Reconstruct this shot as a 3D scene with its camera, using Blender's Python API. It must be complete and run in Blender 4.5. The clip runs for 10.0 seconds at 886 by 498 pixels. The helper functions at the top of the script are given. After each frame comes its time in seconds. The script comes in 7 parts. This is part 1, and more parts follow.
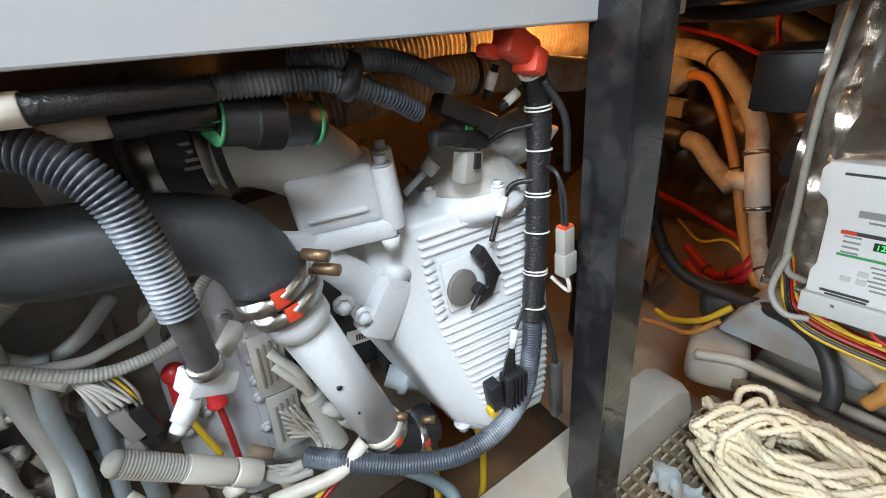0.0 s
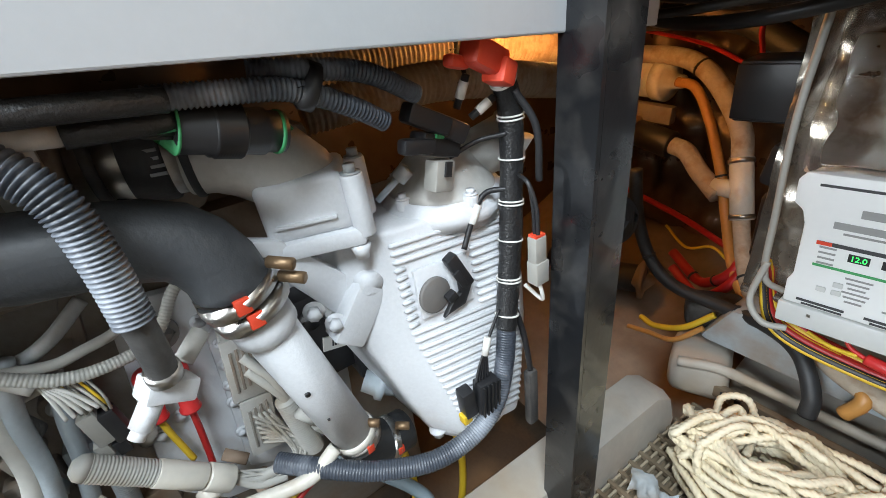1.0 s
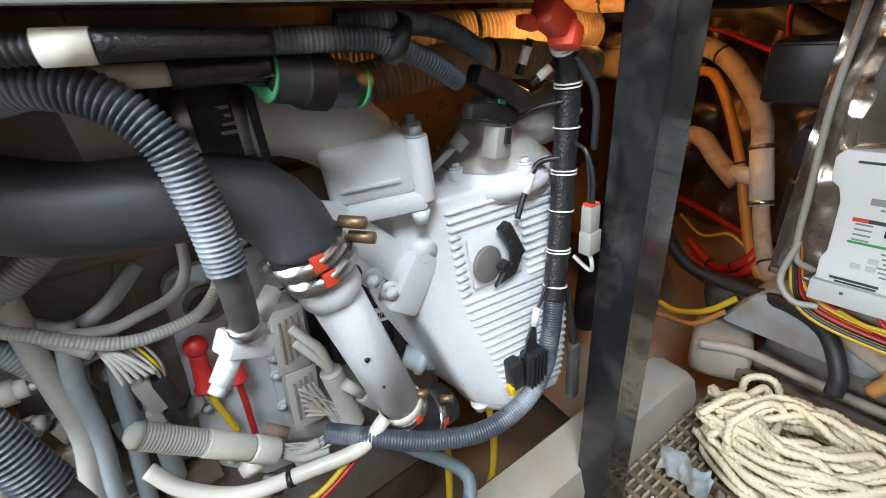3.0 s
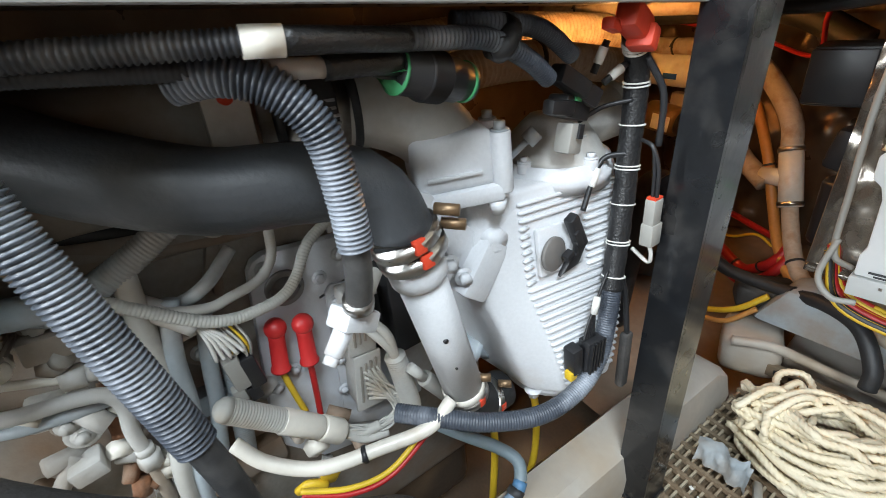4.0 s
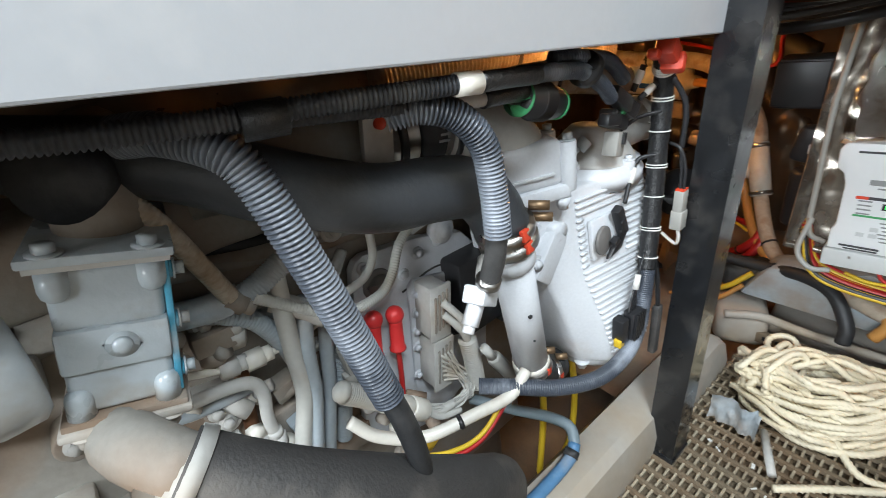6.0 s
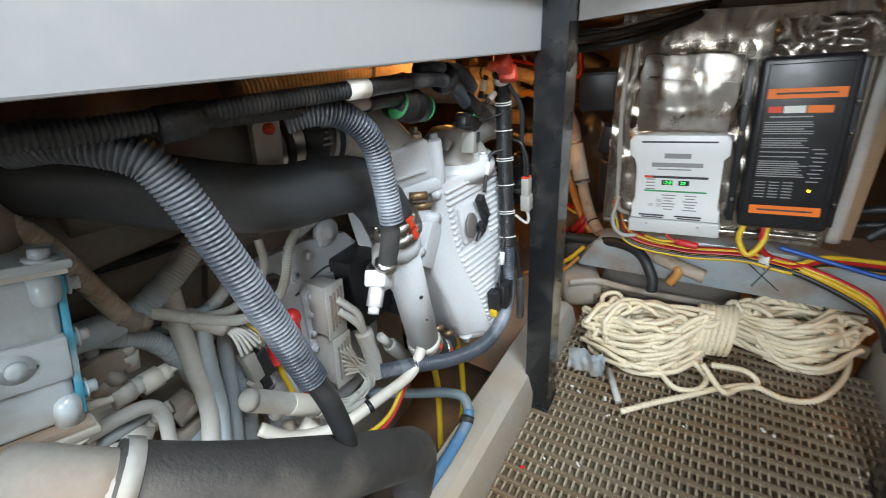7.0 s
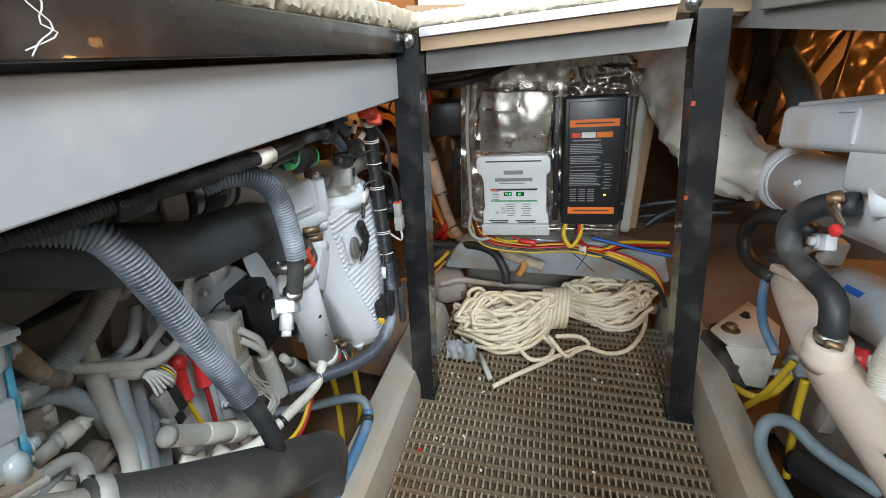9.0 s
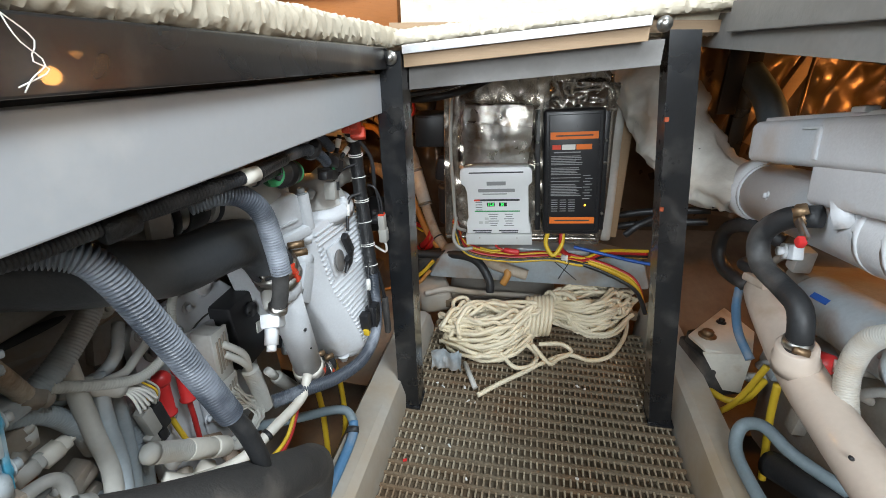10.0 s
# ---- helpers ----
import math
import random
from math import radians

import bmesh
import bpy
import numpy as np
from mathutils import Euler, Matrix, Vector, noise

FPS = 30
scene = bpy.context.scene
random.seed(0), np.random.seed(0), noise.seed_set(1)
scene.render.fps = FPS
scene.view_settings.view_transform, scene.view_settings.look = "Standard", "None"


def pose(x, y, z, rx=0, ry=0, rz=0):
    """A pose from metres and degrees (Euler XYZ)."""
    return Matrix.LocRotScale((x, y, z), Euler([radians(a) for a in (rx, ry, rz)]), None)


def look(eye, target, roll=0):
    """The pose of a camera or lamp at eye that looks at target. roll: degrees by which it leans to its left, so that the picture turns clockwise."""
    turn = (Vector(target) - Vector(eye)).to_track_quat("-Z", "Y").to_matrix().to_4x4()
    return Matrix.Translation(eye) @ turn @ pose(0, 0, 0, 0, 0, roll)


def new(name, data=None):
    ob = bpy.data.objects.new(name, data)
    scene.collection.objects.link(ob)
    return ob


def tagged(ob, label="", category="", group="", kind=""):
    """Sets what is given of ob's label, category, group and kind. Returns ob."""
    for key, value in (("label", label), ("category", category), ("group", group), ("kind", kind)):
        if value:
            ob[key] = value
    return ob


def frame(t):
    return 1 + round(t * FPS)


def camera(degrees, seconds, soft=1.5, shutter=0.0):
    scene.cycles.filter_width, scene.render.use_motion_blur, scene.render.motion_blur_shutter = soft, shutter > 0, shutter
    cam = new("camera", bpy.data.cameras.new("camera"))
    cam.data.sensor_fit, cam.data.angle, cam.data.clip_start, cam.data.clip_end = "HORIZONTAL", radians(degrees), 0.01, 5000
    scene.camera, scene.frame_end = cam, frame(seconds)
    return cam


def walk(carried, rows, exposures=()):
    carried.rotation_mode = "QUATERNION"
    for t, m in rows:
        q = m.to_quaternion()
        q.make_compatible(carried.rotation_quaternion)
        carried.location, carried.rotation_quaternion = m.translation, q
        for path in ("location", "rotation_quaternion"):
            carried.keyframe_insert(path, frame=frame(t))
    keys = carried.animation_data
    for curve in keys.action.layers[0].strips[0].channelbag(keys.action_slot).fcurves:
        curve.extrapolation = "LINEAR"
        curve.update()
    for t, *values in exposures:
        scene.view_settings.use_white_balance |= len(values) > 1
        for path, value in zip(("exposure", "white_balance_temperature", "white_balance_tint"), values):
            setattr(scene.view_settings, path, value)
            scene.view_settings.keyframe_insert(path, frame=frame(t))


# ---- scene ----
cam = camera(89.2, 10.0, soft=0.85, shutter=0.3)
PATH = [
    (0, (-0.069, 0.595, 0.786), (-1.552, 1.545, -0.163), -5.9),
    (0.5, (-0.063, 0.61, 0.789), (-1.547, 1.567, -0.15), -5.2),
    (1, (-0.054, 0.62, 0.79), (-1.533, 1.58, -0.154), -5.1),
    (1.5, (-0.049, 0.626, 0.787), (-1.522, 1.593, -0.16), -4.8),
    (2, (-0.055, 0.618, 0.78), (-1.518, 1.597, -0.168), -4.4),
    (2.5, (-0.063, 0.599, 0.772), (-1.521, 1.587, -0.176), -4.3),
    (2.7, (-0.071, 0.581, 0.766), (-1.53, 1.562, -0.187), -4.5),
    (4, (-0.103, 0.471, 0.771), (-1.572, 1.444, -0.175), -3.8),
    (4.5, (-0.113, 0.424, 0.788), (-1.609, 1.365, -0.149), -4.4),
    (5, (-0.119, 0.364, 0.79), (-1.624, 1.28, -0.157), -5.0),
    (5.2, (-0.119, 0.348, 0.794), (-1.632, 1.26, -0.143), -5.5),
    (6.5, (-0.115, 0.268, 0.808), (-1.314, 1.593, -0.091), -4.1),
    (7, (-0.1, 0.226, 0.809), (-1.042, 1.744, -0.091), -3.2),
    (7.5, (-0.093, 0.18, 0.828), (-0.784, 1.81, -0.103), -2.2),
    (8, (-0.078, 0.153, 0.852), (-0.581, 1.852, -0.077), -1.6),
    (8.5, (-0.088, 0.13, 0.87), (-0.525, 1.865, -0.022), -1.2),
    (9, (-0.082, 0.118, 0.886), (-0.483, 1.862, -0.007), -0.8),
    (9.5, (-0.078, 0.118, 0.894), (-0.439, 1.875, 0.009), 0.0),
    (10, (-0.077, 0.111, 0.902), (-0.417, 1.88, 0.034), -0.3),
]
walk(cam, [(t, look(eye, target, roll)) for t, eye, target, roll in PATH],
     exposures=((0, 0.42), (5, 0.40), (6.5, 0.36), (8, 0.17), (10, 0.06)))

# ---- world and lights ----
def lamp(name, kind, place, target, energy, color, size=0.1, size_y=None):
    data = bpy.data.lights.new(name, kind)
    data.energy, data.color = energy, color
    if kind == "AREA":
        data.shape, data.size, data.size_y = "RECTANGLE", size, size_y or size
    else:
        data.shadow_soft_size = size
    ob = new(name, data)
    ob.matrix_world = look(place, target)
    return ob


world = bpy.data.worlds.new("world")
scene.world = world
world.use_nodes = True
world.node_tree.nodes["Background"].inputs[0].default_value = (0.75, 0.85, 1.0, 1)
world.node_tree.nodes["Background"].inputs[1].default_value = 0.15
# cabin's ceiling light above the open hatch; port and aft fills added, sources unseen
lamp("ceiling_light_source", "AREA", (0.62, 0.05, 2.25), (-0.40, 0.65, 0.45), 42, (0.80, 0.91, 1.0), 0.6, 0.6)
lamp("port_fill_light", "AREA", (-1.10, -0.35, 1.75), (0.42, 0.85, 0.60), 38, (0.80, 0.91, 1.0), 0.7, 0.7)
lamp("aft_fill_light", "AREA", (0.15, -1.6, 1.50), (0.0, 1.3, 0.38), 58, (0.86, 0.94, 1.0), 0.9, 0.7)
# warm work lamps outboard of the engines
lamp("work_lamp_bulb", "POINT", (-0.78, 1.42, 0.70), (0, 0, 0), 3.2, (1.0, 0.42, 0.10), 0.03)
lamp("work_lamp_bulb", "POINT", (0.95, 1.42, 0.78), (0, 0, 0), 4.0, (1.0, 0.42, 0.10), 0.03)


# ---- materials ----
def mat(name, color, rough=0.5, metal=0.0, vary=0.12, scale=14.0, bump=0.15, bump_scale=120.0, dirt=None, dirt_amount=0.4, dirt_scale=5.0, coat=0.0, stretch=None):
    m = bpy.data.materials.new(name)
    m.use_nodes = True
    t = m.node_tree
    b = t.nodes["Principled BSDF"]
    b.inputs["Roughness"].default_value, b.inputs["Metallic"].default_value = rough, metal
    b.inputs["Coat Weight"].default_value = coat
    co = t.nodes.new("ShaderNodeTexCoord")
    at = co.outputs["Object"]
    if stretch:
        mp = t.nodes.new("ShaderNodeMapping")
        mp.inputs["Scale"].default_value = stretch
        t.links.new(at, mp.inputs[0])
        at = mp.outputs[0]

    def tex(sc, detail):
        n = t.nodes.new("ShaderNodeTexNoise")
        n.inputs["Scale"].default_value, n.inputs["Detail"].default_value = sc, detail
        t.links.new(at, n.inputs["Vector"])
        return n.outputs["Fac"]

    def mix(fac, a, bb):
        n = t.nodes.new("ShaderNodeMix")
        n.data_type = "RGBA"
        for sock, v in ((n.inputs[0], fac), (n.inputs[6], a), (n.inputs[7], bb)):
            if hasattr(v, "links"):
                t.links.new(v, sock)
            else:
                sock.default_value = v
        return n.outputs[2]

    c = tuple(color)
    lo, hi = [max(0, v * (1 - vary)) for v in c], [min(1, v * (1 + vary)) for v in c]
    out = mix(tex(scale, 4), (*lo, 1), (*hi, 1))
    fine = tex(bump_scale, 3)
    out = mix(fine, out, (*[v * (1 - vary * 1.2) for v in c], 1))
    if dirt:
        ramp = t.nodes.new("ShaderNodeValToRGB")
        ramp.color_ramp.elements[0].position, ramp.color_ramp.elements[1].position = 0.62 - dirt_amount * 0.35, 0.82 - dirt_amount * 0.2
        t.links.new(tex(dirt_scale, 8), ramp.inputs[0])
        out = mix(ramp.outputs[0], out, (*dirt, 1))
    t.links.new(out, b.inputs["Base Color"])
    r = t.nodes.new("ShaderNodeMapRange")
    r.inputs[3].default_value, r.inputs[4].default_value = max(0.02, rough - 0.12), min(1, rough + 0.15)
    t.links.new(tex(scale * 2.3, 3), r.inputs[0])
    t.links.new(r.outputs[0], b.inputs["Roughness"])
    if bump:
        n = t.nodes.new("ShaderNodeBump")
        n.inputs["Strength"].default_value, n.inputs["Distance"].default_value = bump, 0.002
        t.links.new(fine, n.inputs["Height"])
        t.links.new(n.outputs[0], b.inputs["Normal"])
    return m


def glow(name, color, strength):
    m = bpy.data.materials.new(name)
    m.use_nodes = True
    b = m.node_tree.nodes["Principled BSDF"]
    b.inputs["Base Color"].default_value = (*color, 1)
    b.inputs["Emission Color"].default_value = (*color, 1)
    b.inputs["Emission Strength"].default_value = strength
    return m


WHITE = mat("white_engine_paint", (0.70, 0.715, 0.74), 0.40, dirt=(0.55, 0.48, 0.42), dirt_amount=0.15, dirt_scale=9, bump=0.25, bump_scale=220)
DUSTY = mat("dusty_white_paint", (0.54, 0.53, 0.50), 0.6, vary=0.18, dirt=(0.34, 0.27, 0.20), dirt_amount=0.45, dirt_scale=8, bump=0.3)
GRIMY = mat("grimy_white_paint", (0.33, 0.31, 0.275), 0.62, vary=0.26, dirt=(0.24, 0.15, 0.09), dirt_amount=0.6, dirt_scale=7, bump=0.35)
PALEBLUE = mat("pale_grey_paint", (0.41, 0.465, 0.50), 0.42, vary=0.2, dirt=(0.28, 0.22, 0.16), dirt_amount=0.45, dirt_scale=10, bump=0.3, coat=0.3)
TEAL = mat("teal_overspray", (0.09, 0.40, 0.58), 0.42, vary=0.3, dirt=(0.48, 0.54, 0.56), dirt_amount=0.45, dirt_scale=26)
COOLER = mat("glossy_cooler_paint", (0.47, 0.52, 0.545), 0.30, vary=0.14, scale=18, dirt=(0.33, 0.28, 0.22), dirt_amount=0.32, dirt_scale=16, bump=0.35, bump_scale=90, coat=0.5)
PIPEPAINT = mat("tan_cream_paint", (0.60, 0.50, 0.42), 0.34, vary=0.08, dirt=(0.40, 0.28, 0.18), dirt_amount=0.15, dirt_scale=9, coat=0.25)
CREAM = mat("cream_paint", (0.74, 0.70, 0.62), 0.38, dirt=(0.45, 0.32, 0.2), dirt_amount=0.12, dirt_scale=12, coat=0.2)
PANEL = mat("pale_grey_laminate", (0.40, 0.41, 0.425), 0.5, vary=0.05, scale=3, bump=0.06, dirt=(0.6, 0.58, 0.55), dirt_amount=0.1)
FRP = mat("moulded_fibreglass", (0.43, 0.40, 0.355), 0.5, vary=0.15, scale=6, dirt=(0.36, 0.27, 0.17), dirt_amount=0.4, dirt_scale=4, bump=0.2, bump_scale=60)
HULL = mat("stained_hull", (0.34, 0.25, 0.18), 0.65, vary=0.3, scale=5, dirt=(0.12, 0.07, 0.04), dirt_amount=0.5, dirt_scale=3, bump=0.5, bump_scale=40)
BILGE = mat("oily_bilge", (0.10, 0.075, 0.055), 0.4, vary=0.4, scale=6, dirt=(0.25, 0.16, 0.09), dirt_amount=0.4, dirt_scale=4)
RUBBER = mat("black_rubber", (0.025, 0.026, 0.028), 0.52, vary=0.3, scale=20, bump=0.25, bump_scale=180, dirt=(0.12, 0.115, 0.11), dirt_amount=0.2, dirt_scale=9)
OLDRUBBER = mat("dusty_rubber", (0.055, 0.052, 0.05), 0.7, vary=0.3, scale=18, bump=0.5, bump_scale=260, dirt=(0.17, 0.15, 0.13), dirt_amount=0.45, dirt_scale=9)
CORR = mat("dusty_conduit", (0.070, 0.082, 0.105), 0.38, vary=0.4, scale=25, bump=0.15, dirt=(0.34, 0.37, 0.42), dirt_amount=0.48, dirt_scale=14)
CORRDARK = mat("black_conduit", (0.035, 0.038, 0.045), 0.45, vary=0.3, scale=25, bump=0.1, dirt=(0.16, 0.16, 0.16), dirt_amount=0.3, dirt_scale=14)
WHCORR = mat("white_conduit", (0.54, 0.53, 0.49), 0.55, vary=0.15, dirt=(0.42, 0.34, 0.25), dirt_amount=0.35, dirt_scale=12)
BLACKMETAL = mat("black_painted_steel", (0.012, 0.013, 0.015), 0.28, vary=0.4, scale=7, bump=0.08, dirt=(0.07, 0.065, 0.06), dirt_amount=0.25, dirt_scale=11, coat=0.3)
PLASTIC = mat("black_plastic", (0.022, 0.022, 0.024), 0.4, vary=0.2, bump=0.1)
TAPE = mat("black_loom_tape", (0.02, 0.02, 0.021), 0.38, vary=0.4, scale=60, bump=0.6, bump_scale=300)
MODULE = mat("pale_module_paint", (0.56, 0.58, 0.61), 0.42, vary=0.08, scale=9, dirt=(0.38, 0.34, 0.30), dirt_amount=0.22, dirt_scale=12, bump=0.25, coat=0.1)
RUST = mat("rusted_iron", (0.30, 0.13, 0.06), 0.75, vary=0.4, scale=30, bump=0.5, bump_scale=200, dirt=(0.42, 0.33, 0.25), dirt_amount=0.35, dirt_scale=18)
GREYPLASTIC = mat("grey_plastic", (0.36, 0.35, 0.32), 0.5, vary=0.1)
RED = mat("red_rubber", (0.62, 0.03, 0.03), 0.4, vary=0.12, dirt=(0.45, 0.1, 0.08), dirt_amount=0.2)
REDORANGE = mat("red_orange_rubber", (0.75, 0.07, 0.03), 0.45, vary=0.1)
ORANGETAPE = mat("faded_orange_tape", (0.38, 0.07, 0.02), 0.6, vary=0.2)
YELLOW = mat("yellow_plastic", (0.72, 0.48, 0.03), 0.45, vary=0.12)
GREEN = mat("green_seal", (0.06, 0.36, 0.14), 0.5)
BLUE = mat("blue_hose", (0.10, 0.24, 0.42), 0.5, vary=0.2, dirt=(0.3, 0.33, 0.36), dirt_amount=0.3, dirt_scale=16)
GREYBLUE = mat("grey_blue_hose", (0.22, 0.28, 0.31), 0.5, vary=0.2)
STEEL = mat("stainless_steel", (0.55, 0.54, 0.52), 0.3, 1.0, vary=0.15, dirt=(0.3, 0.22, 0.15), dirt_amount=0.3, dirt_scale=30)
BRASS = mat("tarnished_bolt", (0.36, 0.24, 0.14), 0.45, 0.8, vary=0.3, scale=60)
ALU = mat("scratched_aluminium", (0.62, 0.62, 0.62), 0.38, 0.9, vary=0.12, stretch=(1, 1, 1), dirt=(0.35, 0.34, 0.33), dirt_amount=0.3, dirt_scale=40)
FOIL = mat("foil_insulation", (0.42, 0.38, 0.33), 0.22, 0.85, vary=0.35, scale=12, bump=1.0, bump_scale=16)
DARKFOIL = mat("dark_foil_lining", (0.20, 0.14, 0.09), 0.3, 0.6, vary=0.5, scale=6, bump=1.0, bump_scale=14)
WOOD = mat("varnished_wood", (0.48, 0.17, 0.045), 0.3, vary=0.25, scale=8, stretch=(4, 4, 40), bump=0.05, coat=0.5)
PLY = mat("raw_timber", (0.36, 0.24, 0.14), 0.6, vary=0.25, scale=10, stretch=(2, 30, 30), bump=0.2)
CARPET = mat("looped_carpet", (0.62, 0.55, 0.43), 0.95, vary=0.15, scale=30, bump=0.3)
GREYFOAM = mat("grey_vinyl_padding", (0.20, 0.19, 0.18), 0.6, vary=0.15, bump=0.2, dirt=(0.12, 0.11, 0.1), dirt_amount=0.3)
# darker copy of the grey vinyl, carries the shade below the panel
SHADEDLINING = mat("shaded_vinyl_lining", (0.055, 0.052, 0.05), 0.6, vary=0.2, bump=0.25, dirt=(0.03, 0.03, 0.03), dirt_amount=0.3)
COOLHOSE = mat("matt_coolant_rubber", (0.042, 0.045, 0.049), 0.48, vary=0.2, scale=14, bump=0.3, bump_scale=160, dirt=(0.11, 0.105, 0.10), dirt_amount=0.3, dirt_scale=7)
# near-black that puts the shade under the deck and in its slots into colour
UNDERDECKSHADE = mat("underdeck_shade_black", (0.015, 0.014, 0.014), 0.8, vary=0.4, bump=0.6, bump_scale=60)
MATTING = mat("grey_brown_grating", (0.215, 0.170, 0.115), 0.5, vary=0.25, scale=9, dirt=(0.16, 0.085, 0.04), dirt_amount=0.45, dirt_scale=3.5, bump=0.15)
# bar colour is paled to hold the highlights; the brown patches are dirt
BARTOP = mat("glinting_grating_bar", (0.48, 0.41, 0.30), 0.45, vary=0.3, scale=30, dirt=(0.22, 0.14, 0.08), dirt_amount=0.45, dirt_scale=5)
ROPE = mat("cream_nylon_rope", (0.85, 0.76, 0.57), 0.6, vary=0.14, scale=40, bump=0.35, bump_scale=500, dirt=(0.66, 0.54, 0.34), dirt_amount=0.28, dirt_scale=10)
CASEWHITE = mat("white_powder_coat", (0.82, 0.83, 0.83), 0.35, vary=0.03, bump=0.05)
CASEGREY = mat("pale_grey_plastic", (0.6, 0.61, 0.6), 0.4, vary=0.04, bump=0.05)
CASEBLACK = mat("black_anodised_case", (0.018, 0.018, 0.02), 0.32, vary=0.2, bump=0.08)
ORANGE = mat("orange_label", (0.85, 0.19, 0.02), 0.45, vary=0.05, bump=0)
PRINTGREY = mat("grey_print", (0.30, 0.30, 0.30), 0.6, vary=0.05, bump=0)
PRINTDARK = mat("dark_print", (0.05, 0.05, 0.055), 0.6, vary=0.05, bump=0)
PRINTGREEN = mat("green_print", (0.06, 0.35, 0.12), 0.6, vary=0.05, bump=0)
LED = glow("green_display_digits", (0.05, 0.9, 0.15), 1.6)
BULB = glow("warm_bulb_glass", (1.0, 0.5, 0.15), 12.0)
BLANKET = mat("white_insulating_cloth", (0.68, 0.65, 0.59), 0.75, vary=0.1, scale=20, bump=0.5, bump_scale=90, dirt=(0.45, 0.38, 0.28), dirt_amount=0.3, dirt_scale=6)
ORANGEHOSE = mat("orange_hose", (0.55, 0.26, 0.07), 0.4, vary=0.2)
TANHOSE = mat("lagged_hose", (0.50, 0.42, 0.33), 0.7, vary=0.2, dirt=(0.3, 0.2, 0.12), dirt_amount=0.4, dirt_scale=30, bump=0.6, bump_scale=120)
REDCABLE = mat("red_cable", (0.45, 0.02, 0.02), 0.4)
BLUECABLE = mat("blue_cable", (0.02, 0.10, 0.42), 0.4)
LABEL = mat("paper_label", (0.75, 0.74, 0.70), 0.5, vary=0.06, bump=0)
CLEAR = bpy.data.materials.new("clear_plastic_film")
CLEAR.use_nodes = True
_b = CLEAR.node_tree.nodes["Principled BSDF"]
_b.inputs["Transmission Weight"].default_value, _b.inputs["Roughness"].default_value, _b.inputs["IOR"].default_value = 1.0, 0.08, 1.25
_b.inputs["Base Color"].default_value = (0.9, 0.88, 0.84, 1)

# ---- builders ----
PLACE = {}
# how each bay's block of things sits in the hull: its small turn, size and shift
PORT_BAY = Matrix(((0.9889, -0.0121, -0.0255, 0.0203), (0.0114, 0.9889, -0.0267, 0.0344), (0.0258, 0.0264, 0.9887, 0.0044), (0, 0, 0, 1)))
FORE_BAY = Matrix(((0.8845, -0.0284, -0.0107, 0.0198), (0.0286, 0.8844, 0.0171, 0.0209), (0.0102, -0.0175, 0.8848, 0.1278), (0, 0, 0, 1)))
STARBOARD_BAY = Matrix(((0.9994, -0.0321, -0.0121, 0.0325), (0.0323, 0.9993, 0.0194, 0.0084), (0.0114, -0.0197, 0.9997, 0.0282), (0, 0, 0, 1)))
bay = Matrix.Identity(4)


def thing(name, label, category, base=(0, 0, 0), group="", kind=""):
    ob = new(name)
    base = bay @ Vector(base)
    ob.location = base
    ob.empty_display_size = 0.02
    PLACE[ob.name] = Vector(base)
    return tagged(ob, label, category, group, kind)


def part(name, bm, material, parent=None, label="", smooth=True, kind=""):
    me = bpy.data.meshes.new(name)
    off = PLACE[parent.name] if parent else Vector((0, 0, 0))
    if smooth:
        for f in bm.faces:
            f.smooth = True
        for e in bm.edges:
            if len(e.link_faces) == 2 and e.calc_face_angle(0) > 0.6:
                e.smooth = False
    bmesh.ops.transform(bm, matrix=Matrix.Translation(-off) @ bay, verts=bm.verts)
    bm.to_mesh(me)
    bm.free()
    me.materials.append(material)
    ob = new(name, me)
    if parent:
        ob.parent = parent
        PLACE[ob.name] = off
    else:
        PLACE[ob.name] = Vector((0, 0, 0))
    return tagged(ob, label, kind=kind)


def single(name, bm, material, label, category, kind="", group="", smooth=True):
    ob = part(name, bm, material, None, label, smooth)
    return tagged(ob, label, category, group, kind)


def add_box(bm, c, s, rot=(0, 0, 0), bevel=0.0, seg=2):
    m = pose(*c, *rot) @ Matrix.Diagonal((*s, 1))
    made = bmesh.ops.create_cube(bm, size=1.0, matrix=m)
    if bevel:
        edges = list({e for v in made["verts"] for e in v.link_edges})
        bmesh.ops.bevel(bm, geom=edges, offset=bevel, segments=seg, profile=0.5, affect="EDGES")
    return bm


def box(c, s, rot=(0, 0, 0), bevel=0.0, seg=2):
    return add_box(bmesh.new(), c, s, rot, bevel, seg)


def span(a, b, bevel=0.0):
    """A box from its low corner to its high one."""
    return box([(p + q) / 2 for p, q in zip(a, b)], [abs(q - p) for p, q in zip(a, b)], bevel=bevel)


